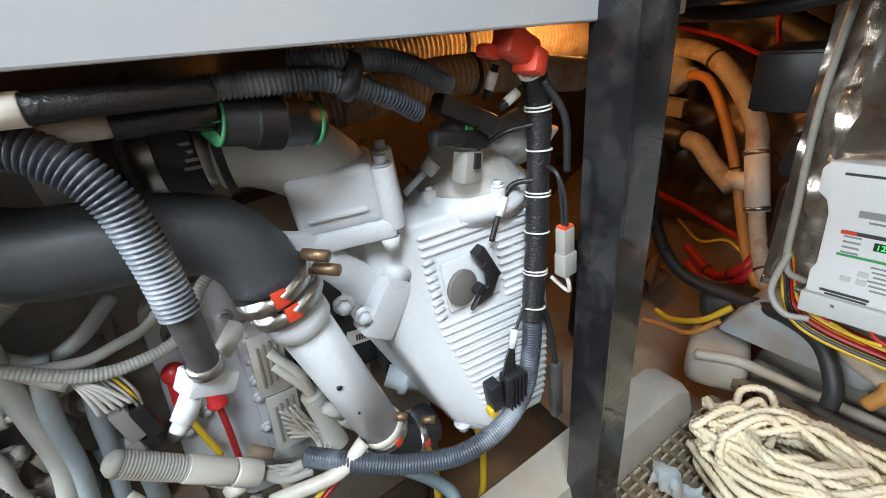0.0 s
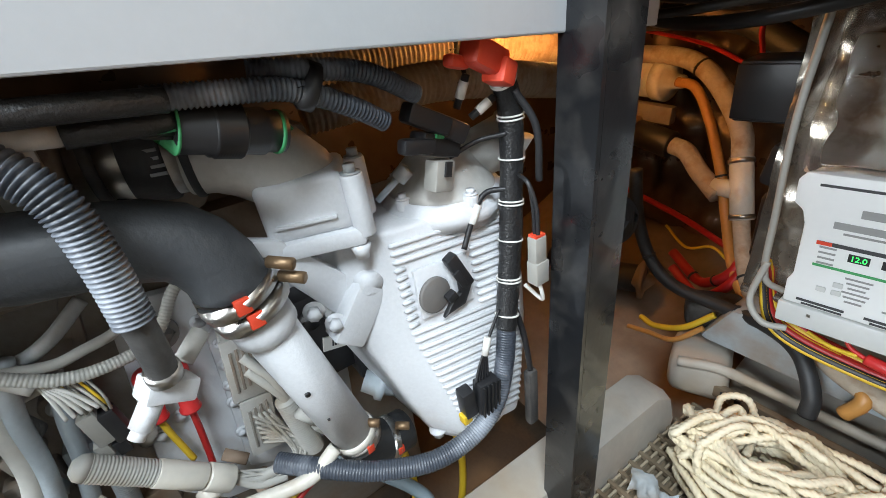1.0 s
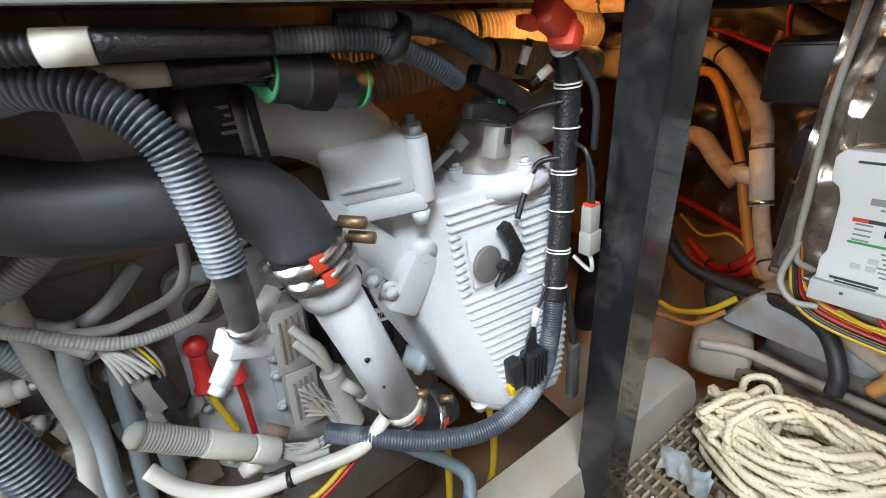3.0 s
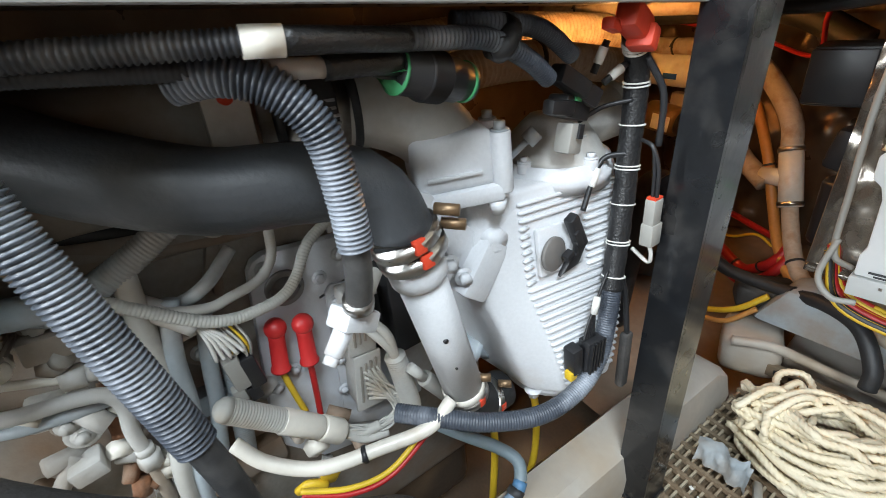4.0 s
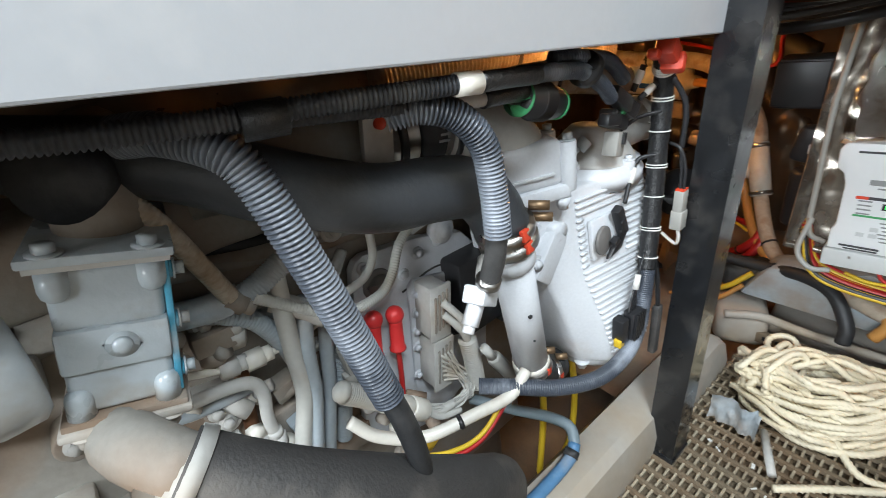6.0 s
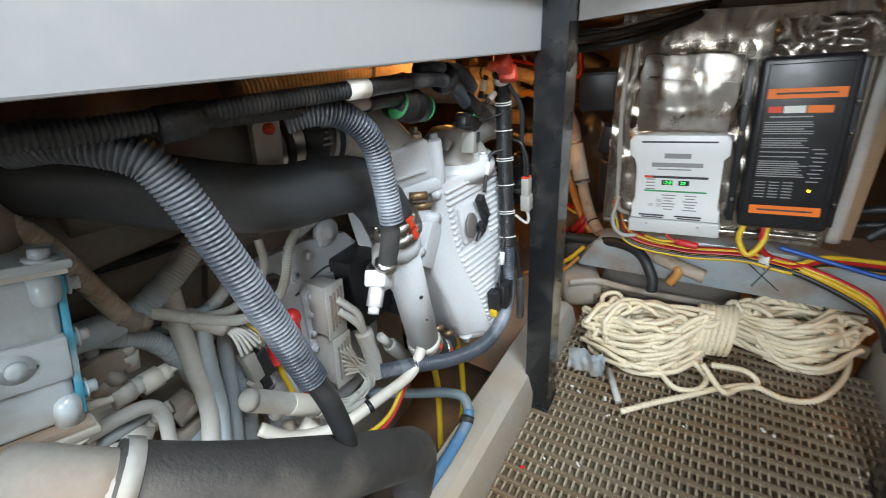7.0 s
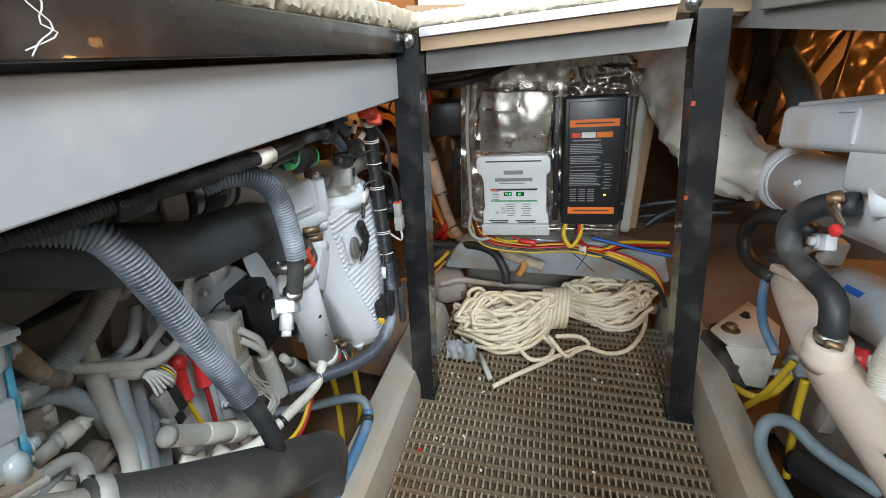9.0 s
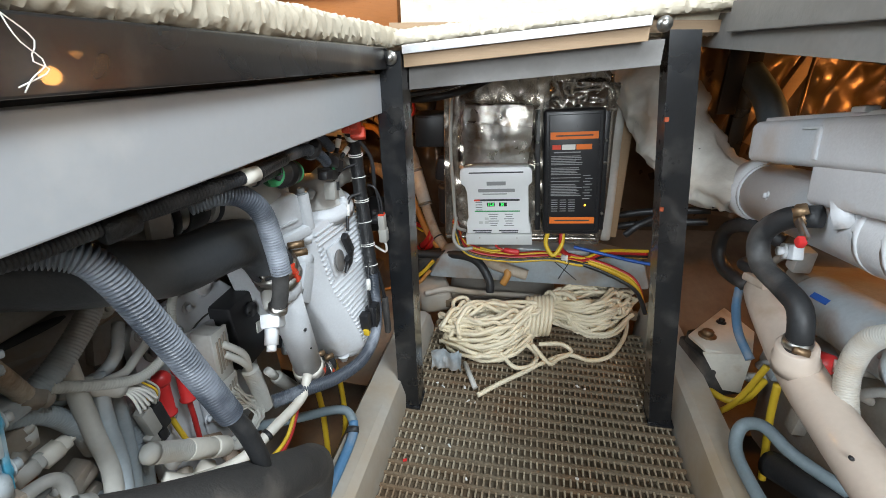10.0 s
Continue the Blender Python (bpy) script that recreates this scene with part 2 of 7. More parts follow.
def add_sweep(bm, pts, rings, sides=14, cap=True):
    """pts: centres; rings: a radius (or list of radii round the section) for each."""
    pts = [Vector(p) for p in pts]
    n = len(pts)
    up = Vector((0.13, 0.21, 0.97)).normalized()
    last, loops, u = None, [], None
    for i, p in enumerate(pts):
        t = (pts[min(i + 1, n - 1)] - pts[max(i - 1, 0)])
        t = t.normalized() if t.length > 1e-9 else (last or Vector((0, 0, 1)))
        if u is None:
            u = t.cross(up if abs(t.dot(up)) < 0.95 else Vector((1, 0, 0))).normalized()
        else:
            u = (u - t * u.dot(t)).normalized()
        w = t.cross(u)
        r = rings[i]
        loop = []
        for k in range(sides):
            a = 2 * math.pi * k / sides
            rr = r[k] if isinstance(r, (list, tuple)) else r
            loop.append(bm.verts.new(p + (u * math.cos(a) + w * math.sin(a)) * rr))
        loops.append(loop)
        last = t
    for a, b in zip(loops, loops[1:]):
        for k in range(sides):
            bm.faces.new((a[k], a[(k + 1) % sides], b[(k + 1) % sides], b[k]))
    if cap:
        bm.faces.new(loops[0][::-1])
        bm.faces.new(loops[-1])
    return bm


def curve(pts, step):
    """Even points along a Catmull-Rom curve through pts."""
    p = [Vector(q) for q in pts]
    if len(p) == 2:
        fine = [p[0].lerp(p[1], i / 60) for i in range(61)]
    else:
        q = [2 * p[0] - p[1], *p, 2 * p[-1] - p[-2]]
        fine = []
        for i in range(1, len(q) - 2):
            for k in range(40):
                t = k / 40
                a, b, c, d = q[i - 1], q[i], q[i + 1], q[i + 2]
                fine.append(0.5 * (2 * b + (c - a) * t + (2 * a - 5 * b + 4 * c - d) * t * t + (3 * b - a - 3 * c + d) * t ** 3))
        fine.append(p[-1])
    out, left = [fine[0]], step
    for a, b in zip(fine, fine[1:]):
        seg = (b - a).length
        while seg >= left and seg > 1e-9:
            a = a.lerp(b, left / seg)
            out.append(a)
            seg = (b - a).length
            left = step
        left -= seg
    if (out[-1] - fine[-1]).length > step * 0.3:
        out.append(fine[-1])
    return out


def tube(pts, r, sides=14, step=None, bm=None):
    c = curve(pts, step or max(0.004, r * 0.6))
    n = len(c)
    rr = [r if not isinstance(r, tuple) else r[0] + (r[1] - r[0]) * i / max(1, n - 1) for i in range(n)]
    return add_sweep(bm or bmesh.new(), c, rr, sides)


def ribbed(pts, r, pitch=0.0045, depth=0.10, sides=18):
    """A corrugated hose."""
    c = curve(pts, pitch / 4)
    prof = (1.0, 1.0, 1 - depth * 0.35, 1 - depth)
    return add_sweep(bmesh.new(), c, [r * prof[i % 4] for i in range(len(c))], sides)


def rod(a, b, r, r2=None, sides=20, bevel=0.0, bm=None):
    a, b = Vector(a), Vector(b)
    r2 = r if r2 is None else r2
    if bevel:
        d = (b - a).normalized() * bevel
        return add_sweep(bm or bmesh.new(), [a, a + d * 0.3, a + d, b - d, b - d * 0.3, b], [r - bevel, r - bevel * 0.3, r, r2, r2 - bevel * 0.3, r2 - bevel], sides)
    return add_sweep(bm or bmesh.new(), [a, b], [r, r2], sides)


def lathe(a, axis, profile, sides=28, bm=None):
    """profile: pairs of (distance along axis, radius)."""
    a, axis = Vector(a), Vector(axis).normalized()
    return add_sweep(bm or bmesh.new(), [a + axis * d for d, _ in profile], [max(0.0004, r) for _, r in profile], sides)


def prism(outline, frame_at, ux, uy, depth, bevel=0.0):
    """A flat outline in the plane ux, uy at frame_at, made depth thick along ux x uy."""
    bm = bmesh.new()
    o, ux, uy = Vector(frame_at), Vector(ux).normalized(), Vector(uy).normalized()
    n = ux.cross(uy).normalized()
    lo = [bm.verts.new(o + ux * x + uy * y) for x, y in outline]
    hi = [bm.verts.new(o + ux * x + uy * y + n * depth) for x, y in outline]
    bm.faces.new(lo[::-1])
    bm.faces.new(hi)
    k = len(outline)
    for i in range(k):
        bm.faces.new((lo[i], lo[(i + 1) % k], hi[(i + 1) % k], hi[i]))
    bmesh.ops.recalc_face_normals(bm, faces=bm.faces)
    if bevel:
        bmesh.ops.bevel(bm, geom=list(bm.edges), offset=bevel, segments=2, profile=0.5, affect="EDGES")
    return bm


def bolt(at, axis, r=0.006, h=0.006, washer=True, bm=None):
    bm = bm or bmesh.new()
    at, axis = Vector(at), Vector(axis).normalized()
    if washer:
        rod(at, at + axis * 0.0015, r * 1.6, sides=14, bm=bm)
        at = at + axis * 0.0015
    rod(at, at + axis * h, r, sides=6, bm=bm)
    return bm


def band(at, axis, r, width=0.010, lug=True):
    """A hose clamp round an axis."""
    bm = lathe(Vector(at) - Vector(axis).normalized() * width / 2, axis, [(0, r), (0, r + 0.0016), (width, r + 0.0016), (width, r)], 24)
    return bm


def hose(name, label, pts, r, material, category="hose", corrugated=False, pitch=0.0045, depth=0.1, group="", ties=()):
    t = thing(name, label, category, pts[0], group)
    bm = ribbed(pts, r, pitch, depth) if corrugated else tube(pts, r)
    part("tube", bm, material, t)
    c = curve(pts, 0.01)
    for f in ties:
        k = min(len(c) - 2, int(f * len(c)))
        part("cable_tie", band(c[k], c[k + 1] - c[k], r * 1.02, 0.005), PLASTIC, t, "black cable tie")
    return t

# ---- structure ----
def wall(name, a, b, material, label, category="wall"):
    return single(name, span(a, b), material, label, category, "structure", smooth=False)


wall("bilge_floor", (-1.5, -1.3, -0.34), (1.5, 2.5, -0.30), BILGE, "dark oily stained bilge floor under the engines", "floor")
wall("wall_port", (-1.34, -1.3, -0.30), (-1.30, 2.5, 0.90), DARKFOIL, "hull side lined with dark foil insulation")
wall("wall_starboard", (1.30, -1.3, -0.30), (1.34, 2.5, 0.95), DARKFOIL, "hull side lined with dark foil insulation")
wall("wall_fore", (-1.30, 2.20, -0.30), (1.30, 2.24, 0.95), DARKFOIL, "forward bulkhead lined with wrinkled dark foil")
wall("wall_aft", (-1.30, -1.3, -0.30), (1.30, -1.26, 0.90), FRP, "plain painted aft bulkhead")
# the ground below the bulkhead: sloping hull with brown staining
bm = bmesh.new()
for k in range(25):
    for j in range(13):
        x, y = -1.3 + 2.6 * k / 24, 1.28 + 0.92 * j / 12
        z = -0.26 + 0.30 * ((y - 1.28) / 0.92) ** 1.4 + 0.10 * (abs(x) / 1.3) ** 2 + 0.012 * noise.noise((x * 4, y * 4, 0))
        bm.verts.new((x, y, z))
bm.verts.ensure_lookup_table()
for k in range(24):
    for j in range(12):
        a = k * 13 + j
        bm.faces.new([bm.verts[i] for i in (a, a + 13, a + 14, a + 1)])
single("hull_bottom", bm, HULL, "brown stained fibreglass hull bottom rising to the bulkhead", "hull", "structure")

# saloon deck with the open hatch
# port deck is blackened so that its underside reads as shade
wall("deck_port", (-1.5, -1.3, 0.845), (-0.385, 2.5, 0.862), UNDERDECKSHADE, "saloon deck beside the open hatch, blackened for under-deck shade", "deck")
wall("deck_starboard", (0.30, 0.30, 0.935), (1.5, 0.985, 0.955), PLY, "plywood saloon deck beside the open hatch", "deck")
wall("deck_fore", (-0.365, 1.06, 0.90), (1.5, 2.5, 0.92), PLY, "plywood saloon deck ahead of the open hatch", "deck")
wall("deck_aft", (-0.365, -1.3, 0.895), (0.30, -1.1, 0.915), PLY, "plywood saloon deck behind the open hatch", "deck")
for a, b, n in (((-2.6, -2.2, 0.9), (-2.55, 3.2, 2.6), "saloon_wall_port"), ((2.2, -2.2, 0.9), (2.25, 3.2, 2.6), "saloon_wall_starboard"),
                ((-2.6, 3.2, 0.9), (2.25, 3.25, 2.6), "saloon_wall_fore"), ((-2.6, -2.25, 0.9), (2.25, -2.2, 2.6), "saloon_wall_aft")):
    wall(n, a, b, CREAM, "plain cream saloon wall")
wall("ceiling", (-2.6, -2.25, 2.6), (2.25, 3.25, 2.65), CREAM, "plain cream saloon ceiling", "ceiling")


def carpet_roll(name, axis, lo, hi, label, slope=0.0):
    """A carpeted slab with a soft looped surface; axis is its long way."""
    i = "xyz".index(axis)
    u, w = [k for k in range(3) if k != i]
    n = int((hi[i] - lo[i]) / 0.0042)
    r, prof = 0.014, []
    for cx, cz, a0 in ((hi[u] - r, hi[w] - r, 0), (lo[u] + r, hi[w] - r, 90), (lo[u] + r, lo[w] + r, 180), (hi[u] - r, lo[w] + r, 270)):
        for k in range(5):
            a = radians(a0 + 22.5 * k)
            prof.append((cx + r * math.cos(a), cz + r * math.sin(a)))
    full = []
    for p, q in zip(prof, prof[1:] + prof[:1]):
        d = math.dist(p, q)
        m = max(1, min(40, int(d / 0.0045)))
        full += [(p[0] + (q[0] - p[0]) * k / m, p[1] + (q[1] - p[1]) * k / m) for k in range(m)]
    mid = Vector(((lo[u] + hi[u]) / 2, (lo[w] + hi[w]) / 2))
    co, fa, np_ = [], [], len(full)
    for s in range(n + 1):
        t = lo[i] + (hi[i] - lo[i]) * s / n
        for a, c in full:
            v = [0, 0, 0]
            v[i], v[u], v[w] = t, a, c
            p = Vector(v)
            out = Vector((0, 0, 0))
            dx, dz = a - mid[0], c - mid[1]
            if abs(dx) > (hi[u] - lo[u]) / 2 - r:
                out[u] = math.copysign(1, dx)
            if abs(dz) > (hi[w] - lo[w]) / 2 - r:
                out[w] = math.copysign(1, dz)
            k = 0.0050 * abs(noise.noise(p * 110)) + 0.0022 * noise.noise(p * 240)
            p.z += slope * (t - lo[i])
            co.append(p + out * k)
    for s in range(n):
        for k in range(np_):
            fa.append((s * np_ + k, s * np_ + (k + 1) % np_, (s + 1) * np_ + (k + 1) % np_, (s + 1) * np_ + k))
    me = bpy.data.meshes.new(name)
    me.from_pydata(co, [], fa)
    bm = bmesh.new()
    bm.from_mesh(me)
    bmesh.ops.recalc_face_normals(bm, faces=bm.faces)
    return single(name, bm, CARPET, label, "carpet", "structure")


carpet_roll("carpet_port", "y", (-0.62, 0.10, 0.926), (-0.346, 1.30, 0.962), "cream looped carpet rolled over the hatch edge", -0.055)
carpet_roll("carpet_riser", "x", (-0.345, 1.020, 0.880), (0.42, 1.075, 0.905), "cream looped carpet wrapped over the hatch coaming", 0.1)
carpet_roll("carpet_step", "x", (-0.345, 1.078, 0.895), (0.42, 1.12, 1.20), "cream looped carpet on the step riser")
wood = thing("saloon_cabinet", "varnished orange-brown wooden cabinet on the carpet", "cabinet", (-0.85, 1.32, 0.915))
part("body", span((-1.3, 1.32, 0.915), (-0.42, 1.62, 1.5), 0.004), WOOD, wood)
part("door", span((-1.2, 1.302, 0.98), (-0.52, 1.319, 1.45), 0.004), WOOD, wood)

# grating
bm = bmesh.new()
GX0, GX1, GY0, GY1 = -0.345, 0.333, -0.40, 1.42
row, col = 0.0318, 0.0147
y = GY0
while y < GY1:
    add_box(bm, ((GX0 + GX1) / 2, y, -0.0045), (GX1 - GX0, 0.0075, 0.009))
    y += row
single("grating", bm, MATTING, "grey-brown slotted walkway grating with dirty worn ribs", "grating", "structure", smooth=False)
bm = bmesh.new()
y, n = GY0, 0
rng = random.Random(4)
while y < GY1 - row:
    x = GX0 + 0.006
    while x < GX1:
        add_box(bm, (x, y + row / 2, -0.0075 + rng.uniform(-0.0008, 0.0008)), (0.0042, row - 0.0075, 0.009))
        x += col
    y += row
g = part("grating_bars", bm, BARTOP, bpy.data.objects["grating"], "bars between the ribs, paled for their highlights", smooth=False, kind="stuff")
wall("grating_tray", (GX0, GY0, -0.03), (GX1, GY1, -0.018), MATTING, "dark dirty tray under the walkway grating", "floor")


def litter(n, seed):
    r, bm = random.Random(seed), bmesh.new()
    for _ in range(n):
        x, y = r.uniform(-0.3, 0.3), r.uniform(0.3, 1.2)
        add_box(bm, (x, y, 0.002), (r.uniform(0.003, 0.012), r.uniform(0.002, 0.006), 0.002), (0, 0, r.uniform(0, 180)))
    return bm


single("paint_flakes", litter(34, 3), LABEL, "small pale paint flakes scattered on the grating", "debris", "stuff", smooth=False)
single("red_scrap", box((-0.305, 0.812, 0.003), (0.009, 0.006, 0.003), (0, 0, 20)), RED, "tiny red scrap lying on the grating", "debris")

# engine beds either side of the walkway
def bed(name, x_in, x_out, y1, label):
    bm = bmesh.new()
    prof = [(x_in, -0.02), (x_in, 0.045), (x_in + (x_out - x_in) * 0.12, 0.088), (x_in + (x_out - x_in) * 0.3, 0.1), (x_in + (x_out - x_in) * 0.85, 0.1), (x_out, 0.075), (x_out, -0.30), (x_in, -0.30)]
    ys = [-0.6 + (y1 + 0.6) * k / 40 for k in range(41)]
    loops = []
    for y in ys:
        e = max(0, 1 - (y1 - y) / 0.05)
        loops.append([bm.verts.new((x + 0.0025 * noise.noise((y * 5, z * 9, x_in)), y, z - (0.03 * e * e if z > 0 else 0))) for x, z in prof])
    for a, b in zip(loops, loops[1:]):
        for k in range(len(prof)):
            bm.faces.new((a[k], b[k], b[(k + 1) % len(prof)], a[(k + 1) % len(prof)]))
    bm.faces.new(loops[0])
    bm.faces.new(loops[-1][::-1])
    bmesh.ops.recalc_face_normals(bm, faces=bm.faces)
    return single(name, bm, FRP, label, "engine bed", "structure")


bed("engine_bed_port", -0.345, -0.442, 1.33, "scuffed off-white fibreglass engine bed beside the walkway")
bed("engine_bed_starboard", 0.336, 0.425, 1.52, "scuffed off-white fibreglass engine bed beside the walkway")

# hatch frame: posts, beams and the white panel
def post(corner, top, turn, label, name="post"):
    t = thing(name, label, "post", corner)
    c, d = Vector(corner), Vector(top)
    w, th = 0.052, 0.006
    for nm, ux, uy in (("front_flange", (w, 0), (0, th)), ("side_flange", (0, w), (th, 0))):
        bm = bmesh.new()
        loops = []
        for p in (c, d):
            q = [(0, 0), (turn * ux[0] + turn * uy[0], 0), (turn * (ux[0] + uy[0]), ux[1] + uy[1]), (0, ux[1] + uy[1])]
            loops.append([bm.verts.new(p + Vector((x, yy, 0))) for x, yy in q])
        for k in range(4):
            bm.faces.new((loops[0][k], loops[0][(k + 1) % 4], loops[1][(k + 1) % 4], loops[1][k]))
        bm.faces.new(loops[0][::-1])
        bm.faces.new(loops[1])
        bmesh.ops.recalc_face_normals(bm, faces=bm.faces)
        if nm == "side_flange":
            bmesh.ops.translate(bm, verts=bm.verts, vec=(0, 0.0065, 0))
        part(nm, bm, BLACKMETAL, t, smooth=False)
    part("foot_plate", box((c.x + turn * 0.028, c.y + 0.03, 0.004), (0.062, 0.066, 0.008), bevel=0.001), BLACKMETAL, t)
    return t


post((-0.310, 0.974, 0.0), (-0.320, 0.974, 0.872), -1, "glossy black painted steel angle post at the hatch corner")
post((0.276, 1.028, 0.0), (0.146, 1.028, 0.905), 1, "glossy black painted steel angle post with orange tape marks")
tag = bpy.data.objects["post.001"]
for z in (0.755, 0.580):
    x = 0.276 - 0.130 * z / 0.905
    part("tape_mark", box((x + 0.002, 1.0265, z), (0.007, 0.006, 0.008)), ORANGETAPE, tag, "small orange tape mark")


def beam(name, outline, x, depth, material, label, category="beam", skew=0.022):
    bm = prism(outline, (x, 0, 0), (0, 1, 0), (0, 0, 1), depth, 0.002)
    for v in bm.verts:
        v.co.x += skew * (0.94 - v.co.y)
    return single(name, bm, material, label, category, "structure", smooth=False)


beam("hatch_beam_port", [(-0.35, 0.901), (0.975, 0.841), (0.975, 0.878), (-0.35, 0.951)], -0.357, 0.012, BLACKMETAL, "glossy black painted steel beam under the carpet edge", skew=0.0)
beam("white_panel", [(-0.35, 0.814), (1.12, 0.755), (1.12, 0.8255), (-0.35, 0.897)], -0.380, 0.018, PANEL, "plain white laminate panel under the hatch beam", "panel", skew=0.0)
beam("slotted_lining", [(-0.35, 0.820), (1.12, 0.761), (1.12, 0.777), (-0.35, 0.836)], -0.64, 0.258, SHADEDLINING, "grey padded lining under the deck edge, darkened for shade", "lining", skew=0.0)
# slots in the lining's edge, near-black bars for their shaded gaps
bm = bmesh.new()
for k in range(34):
    yy = 0.12 + 0.022 * k
    add_box(bm, (-0.43, yy, 0.8195 - (yy + 0.35) * 0.0401 - 0.001), (0.055, 0.006, 0.004), (0, 0, 18))
single("lining_slots", bm, UNDERDECKSHADE, "row of dark slots in the padded lining", "slots", "stuff", smooth=False)
# forward cross beam
def cross(name, z0, z1, dz, y, th, material, label, x0=-0.318, x1=0.21):
    bm = prism([(x0, z0), (x1, z0 + dz), (x1, z1 + dz), (x0, z1)], (0, y + th, 0), (1, 0, 0), (0, 0, 1), th, 0.001)
    return single(name, bm, material, label, "beam", "structure", smooth=False)


cross("hatch_trim", 0.8665, 0.882, 0.0444, 0.975, 0.040, ALU, "scratched pale aluminium trim along the hatch edge", x1=0.105)
cross("timber_beam", 0.843, 0.866, 0.0444, 0.985, 0.030, PLY, "bare brown timber beam below the hatch trim", x1=0.105)
cross("padded_beam", 0.800, 0.8425, 0.048, 1.02, 0.06, GREYFOAM, "grey vinyl padded beam below the hatch", x1=0.14)
beam("hatch_beam_starboard", [(0.2, 0.922), (0.99, 0.90), (0.99, 0.945), (0.2, 0.967)], 0.222, 0.012, GREYFOAM, "dark grey beam along the hatch edge", skew=0.0)
single("deck_lining", span((0.235, 0.30, 0.875), (1.3, 1.7, 0.93)), GREYFOAM, "grey padded lining under the side deck", "lining", "structure", smooth=False)
for nm, at in (("corner_bolt", (-0.338, 0.968, 0.861)), ("corner_bolt", (0.126, 0.985, 0.913))):
    single(nm, bolt(at, (0, -1, 0), 0.008, 0.009), STEEL, "galvanised hexagon bolt in the hatch corner", "bolt")

# padded duct above the chargers and the mounting board behind them
single("padded_duct", prism([(-0.33, 0.735), (0.16, 0.765), (0.175, 0.845), (-0.16, 0.83), (-0.28, 0.79)], (0, 1.58, 0), (1, 0, 0), (0, 0, 1), 0.10, 0.01), GREYFOAM, "grey padded vinyl duct above the chargers", "duct", "structure")


# ---- large hoses and pipes on the port engine ----
bay = PORT_BAY
bay = Matrix.Identity(4)
big = thing("corrugated_drain_hose", "thick grey ribbed conduit hose coated with dust", "hose", (-0.42, 0.39, 0.73))
part("sleeve", ribbed([(-0.490, 0.330, 0.752), (-0.462, 0.350, 0.753), (-0.436, 0.376, 0.740), (-0.426, 0.389, 0.718), (-0.415, 0.403, 0.665), (-0.402, 0.421, 0.590), (-0.389, 0.440, 0.508)], 0.0148, 0.0040, 0.30, 24), CORR, big)
part("inner_hose", tube([(-0.390, 0.438, 0.520), (-0.382, 0.450, 0.465), (-0.380, 0.458, 0.40), (-0.40, 0.47, 0.28)], 0.0112), RUBBER, big, "smooth black inner hose")

sm = thing("corrugated_hose", "grey ribbed conduit hose bent down to a white fitting", "hose", (-0.40, 0.53, 0.73))
part("sleeve", ribbed([(-0.425, 0.500, 0.741), (-0.409, 0.524, 0.744), (-0.397, 0.551, 0.733), (-0.389, 0.571, 0.706), (-0.386, 0.578, 0.665), (-0.383, 0.580, 0.619)], 0.0133, 0.0038, 0.28, 24), CORR, sm)
part("inner_hose", tube([(-0.384, 0.580, 0.630), (-0.390, 0.581, 0.590), (-0.400, 0.580, 0.556)], 0.0110), RUBBER, sm, "smooth black inner hose")
part("clamp", band((-0.3985, 0.580, 0.562), (-0.2, -0.02, -0.9), 0.0116), STEEL, sm, "steel hose clamp")

bay = PORT_BAY
ftg = thing("hose_fitting", "white painted brass elbow fitting below the hose", "fitting", (-0.41, 0.56, 0.53))
part("elbow_body", box((-0.412, 0.568, 0.539), (0.026, 0.040, 0.020), (-35, 0, 20), 0.003), WHITE, ftg)
part("union_nut", rod((-0.409, 0.560, 0.541), (-0.404, 0.541, 0.519), 0.0095, sides=6), WHITE, ftg)
part("plug_end", rod((-0.404, 0.541, 0.519), (-0.402, 0.535, 0.513), 0.0065), WHITE, ftg)
part("upper_nut", rod((-0.424, 0.585, 0.548), (-0.438, 0.605, 0.560), 0.009, sides=6), DUSTY, ftg)

blk = thing("coolant_hose", "large smooth black rubber coolant hose with an elbow", "hose", (-0.40, 0.43, 0.70))
part("tube", tube([(-0.64, 0.26, 0.745), (-0.56, 0.35, 0.728), (-0.505, 0.425, 0.690), (-0.475, 0.500, 0.660), (-0.463, 0.560, 0.652), (-0.460, 0.615, 0.636), (-0.452, 0.640, 0.602), (-0.444, 0.643, 0.575)], 0.0340, 24), COOLHOSE, blk)
for k in (0, 1):
    c = Vector((-0.4435, 0.645 + 0.006 * k, 0.580 - 0.017 * k))
    part("clamp", band(c, (0.02, 0.33, -0.94), 0.0352, 0.011), STEEL, blk, "weathered steel hose clamp")
    part("clamp_tag", box(c + Vector((0.034, -0.004, 0.002)), (0.006, 0.013, 0.014), (0, -10, 8), 0.001), REDORANGE, blk, "red plastic clamp tag")
    part("clamp_screw", rod(c + Vector((0.012, 0.030, 0.022)), c + Vector((0.030, 0.046, 0.020)), 0.0058, sides=10), BRASS, blk, "tarnished clamp screw")

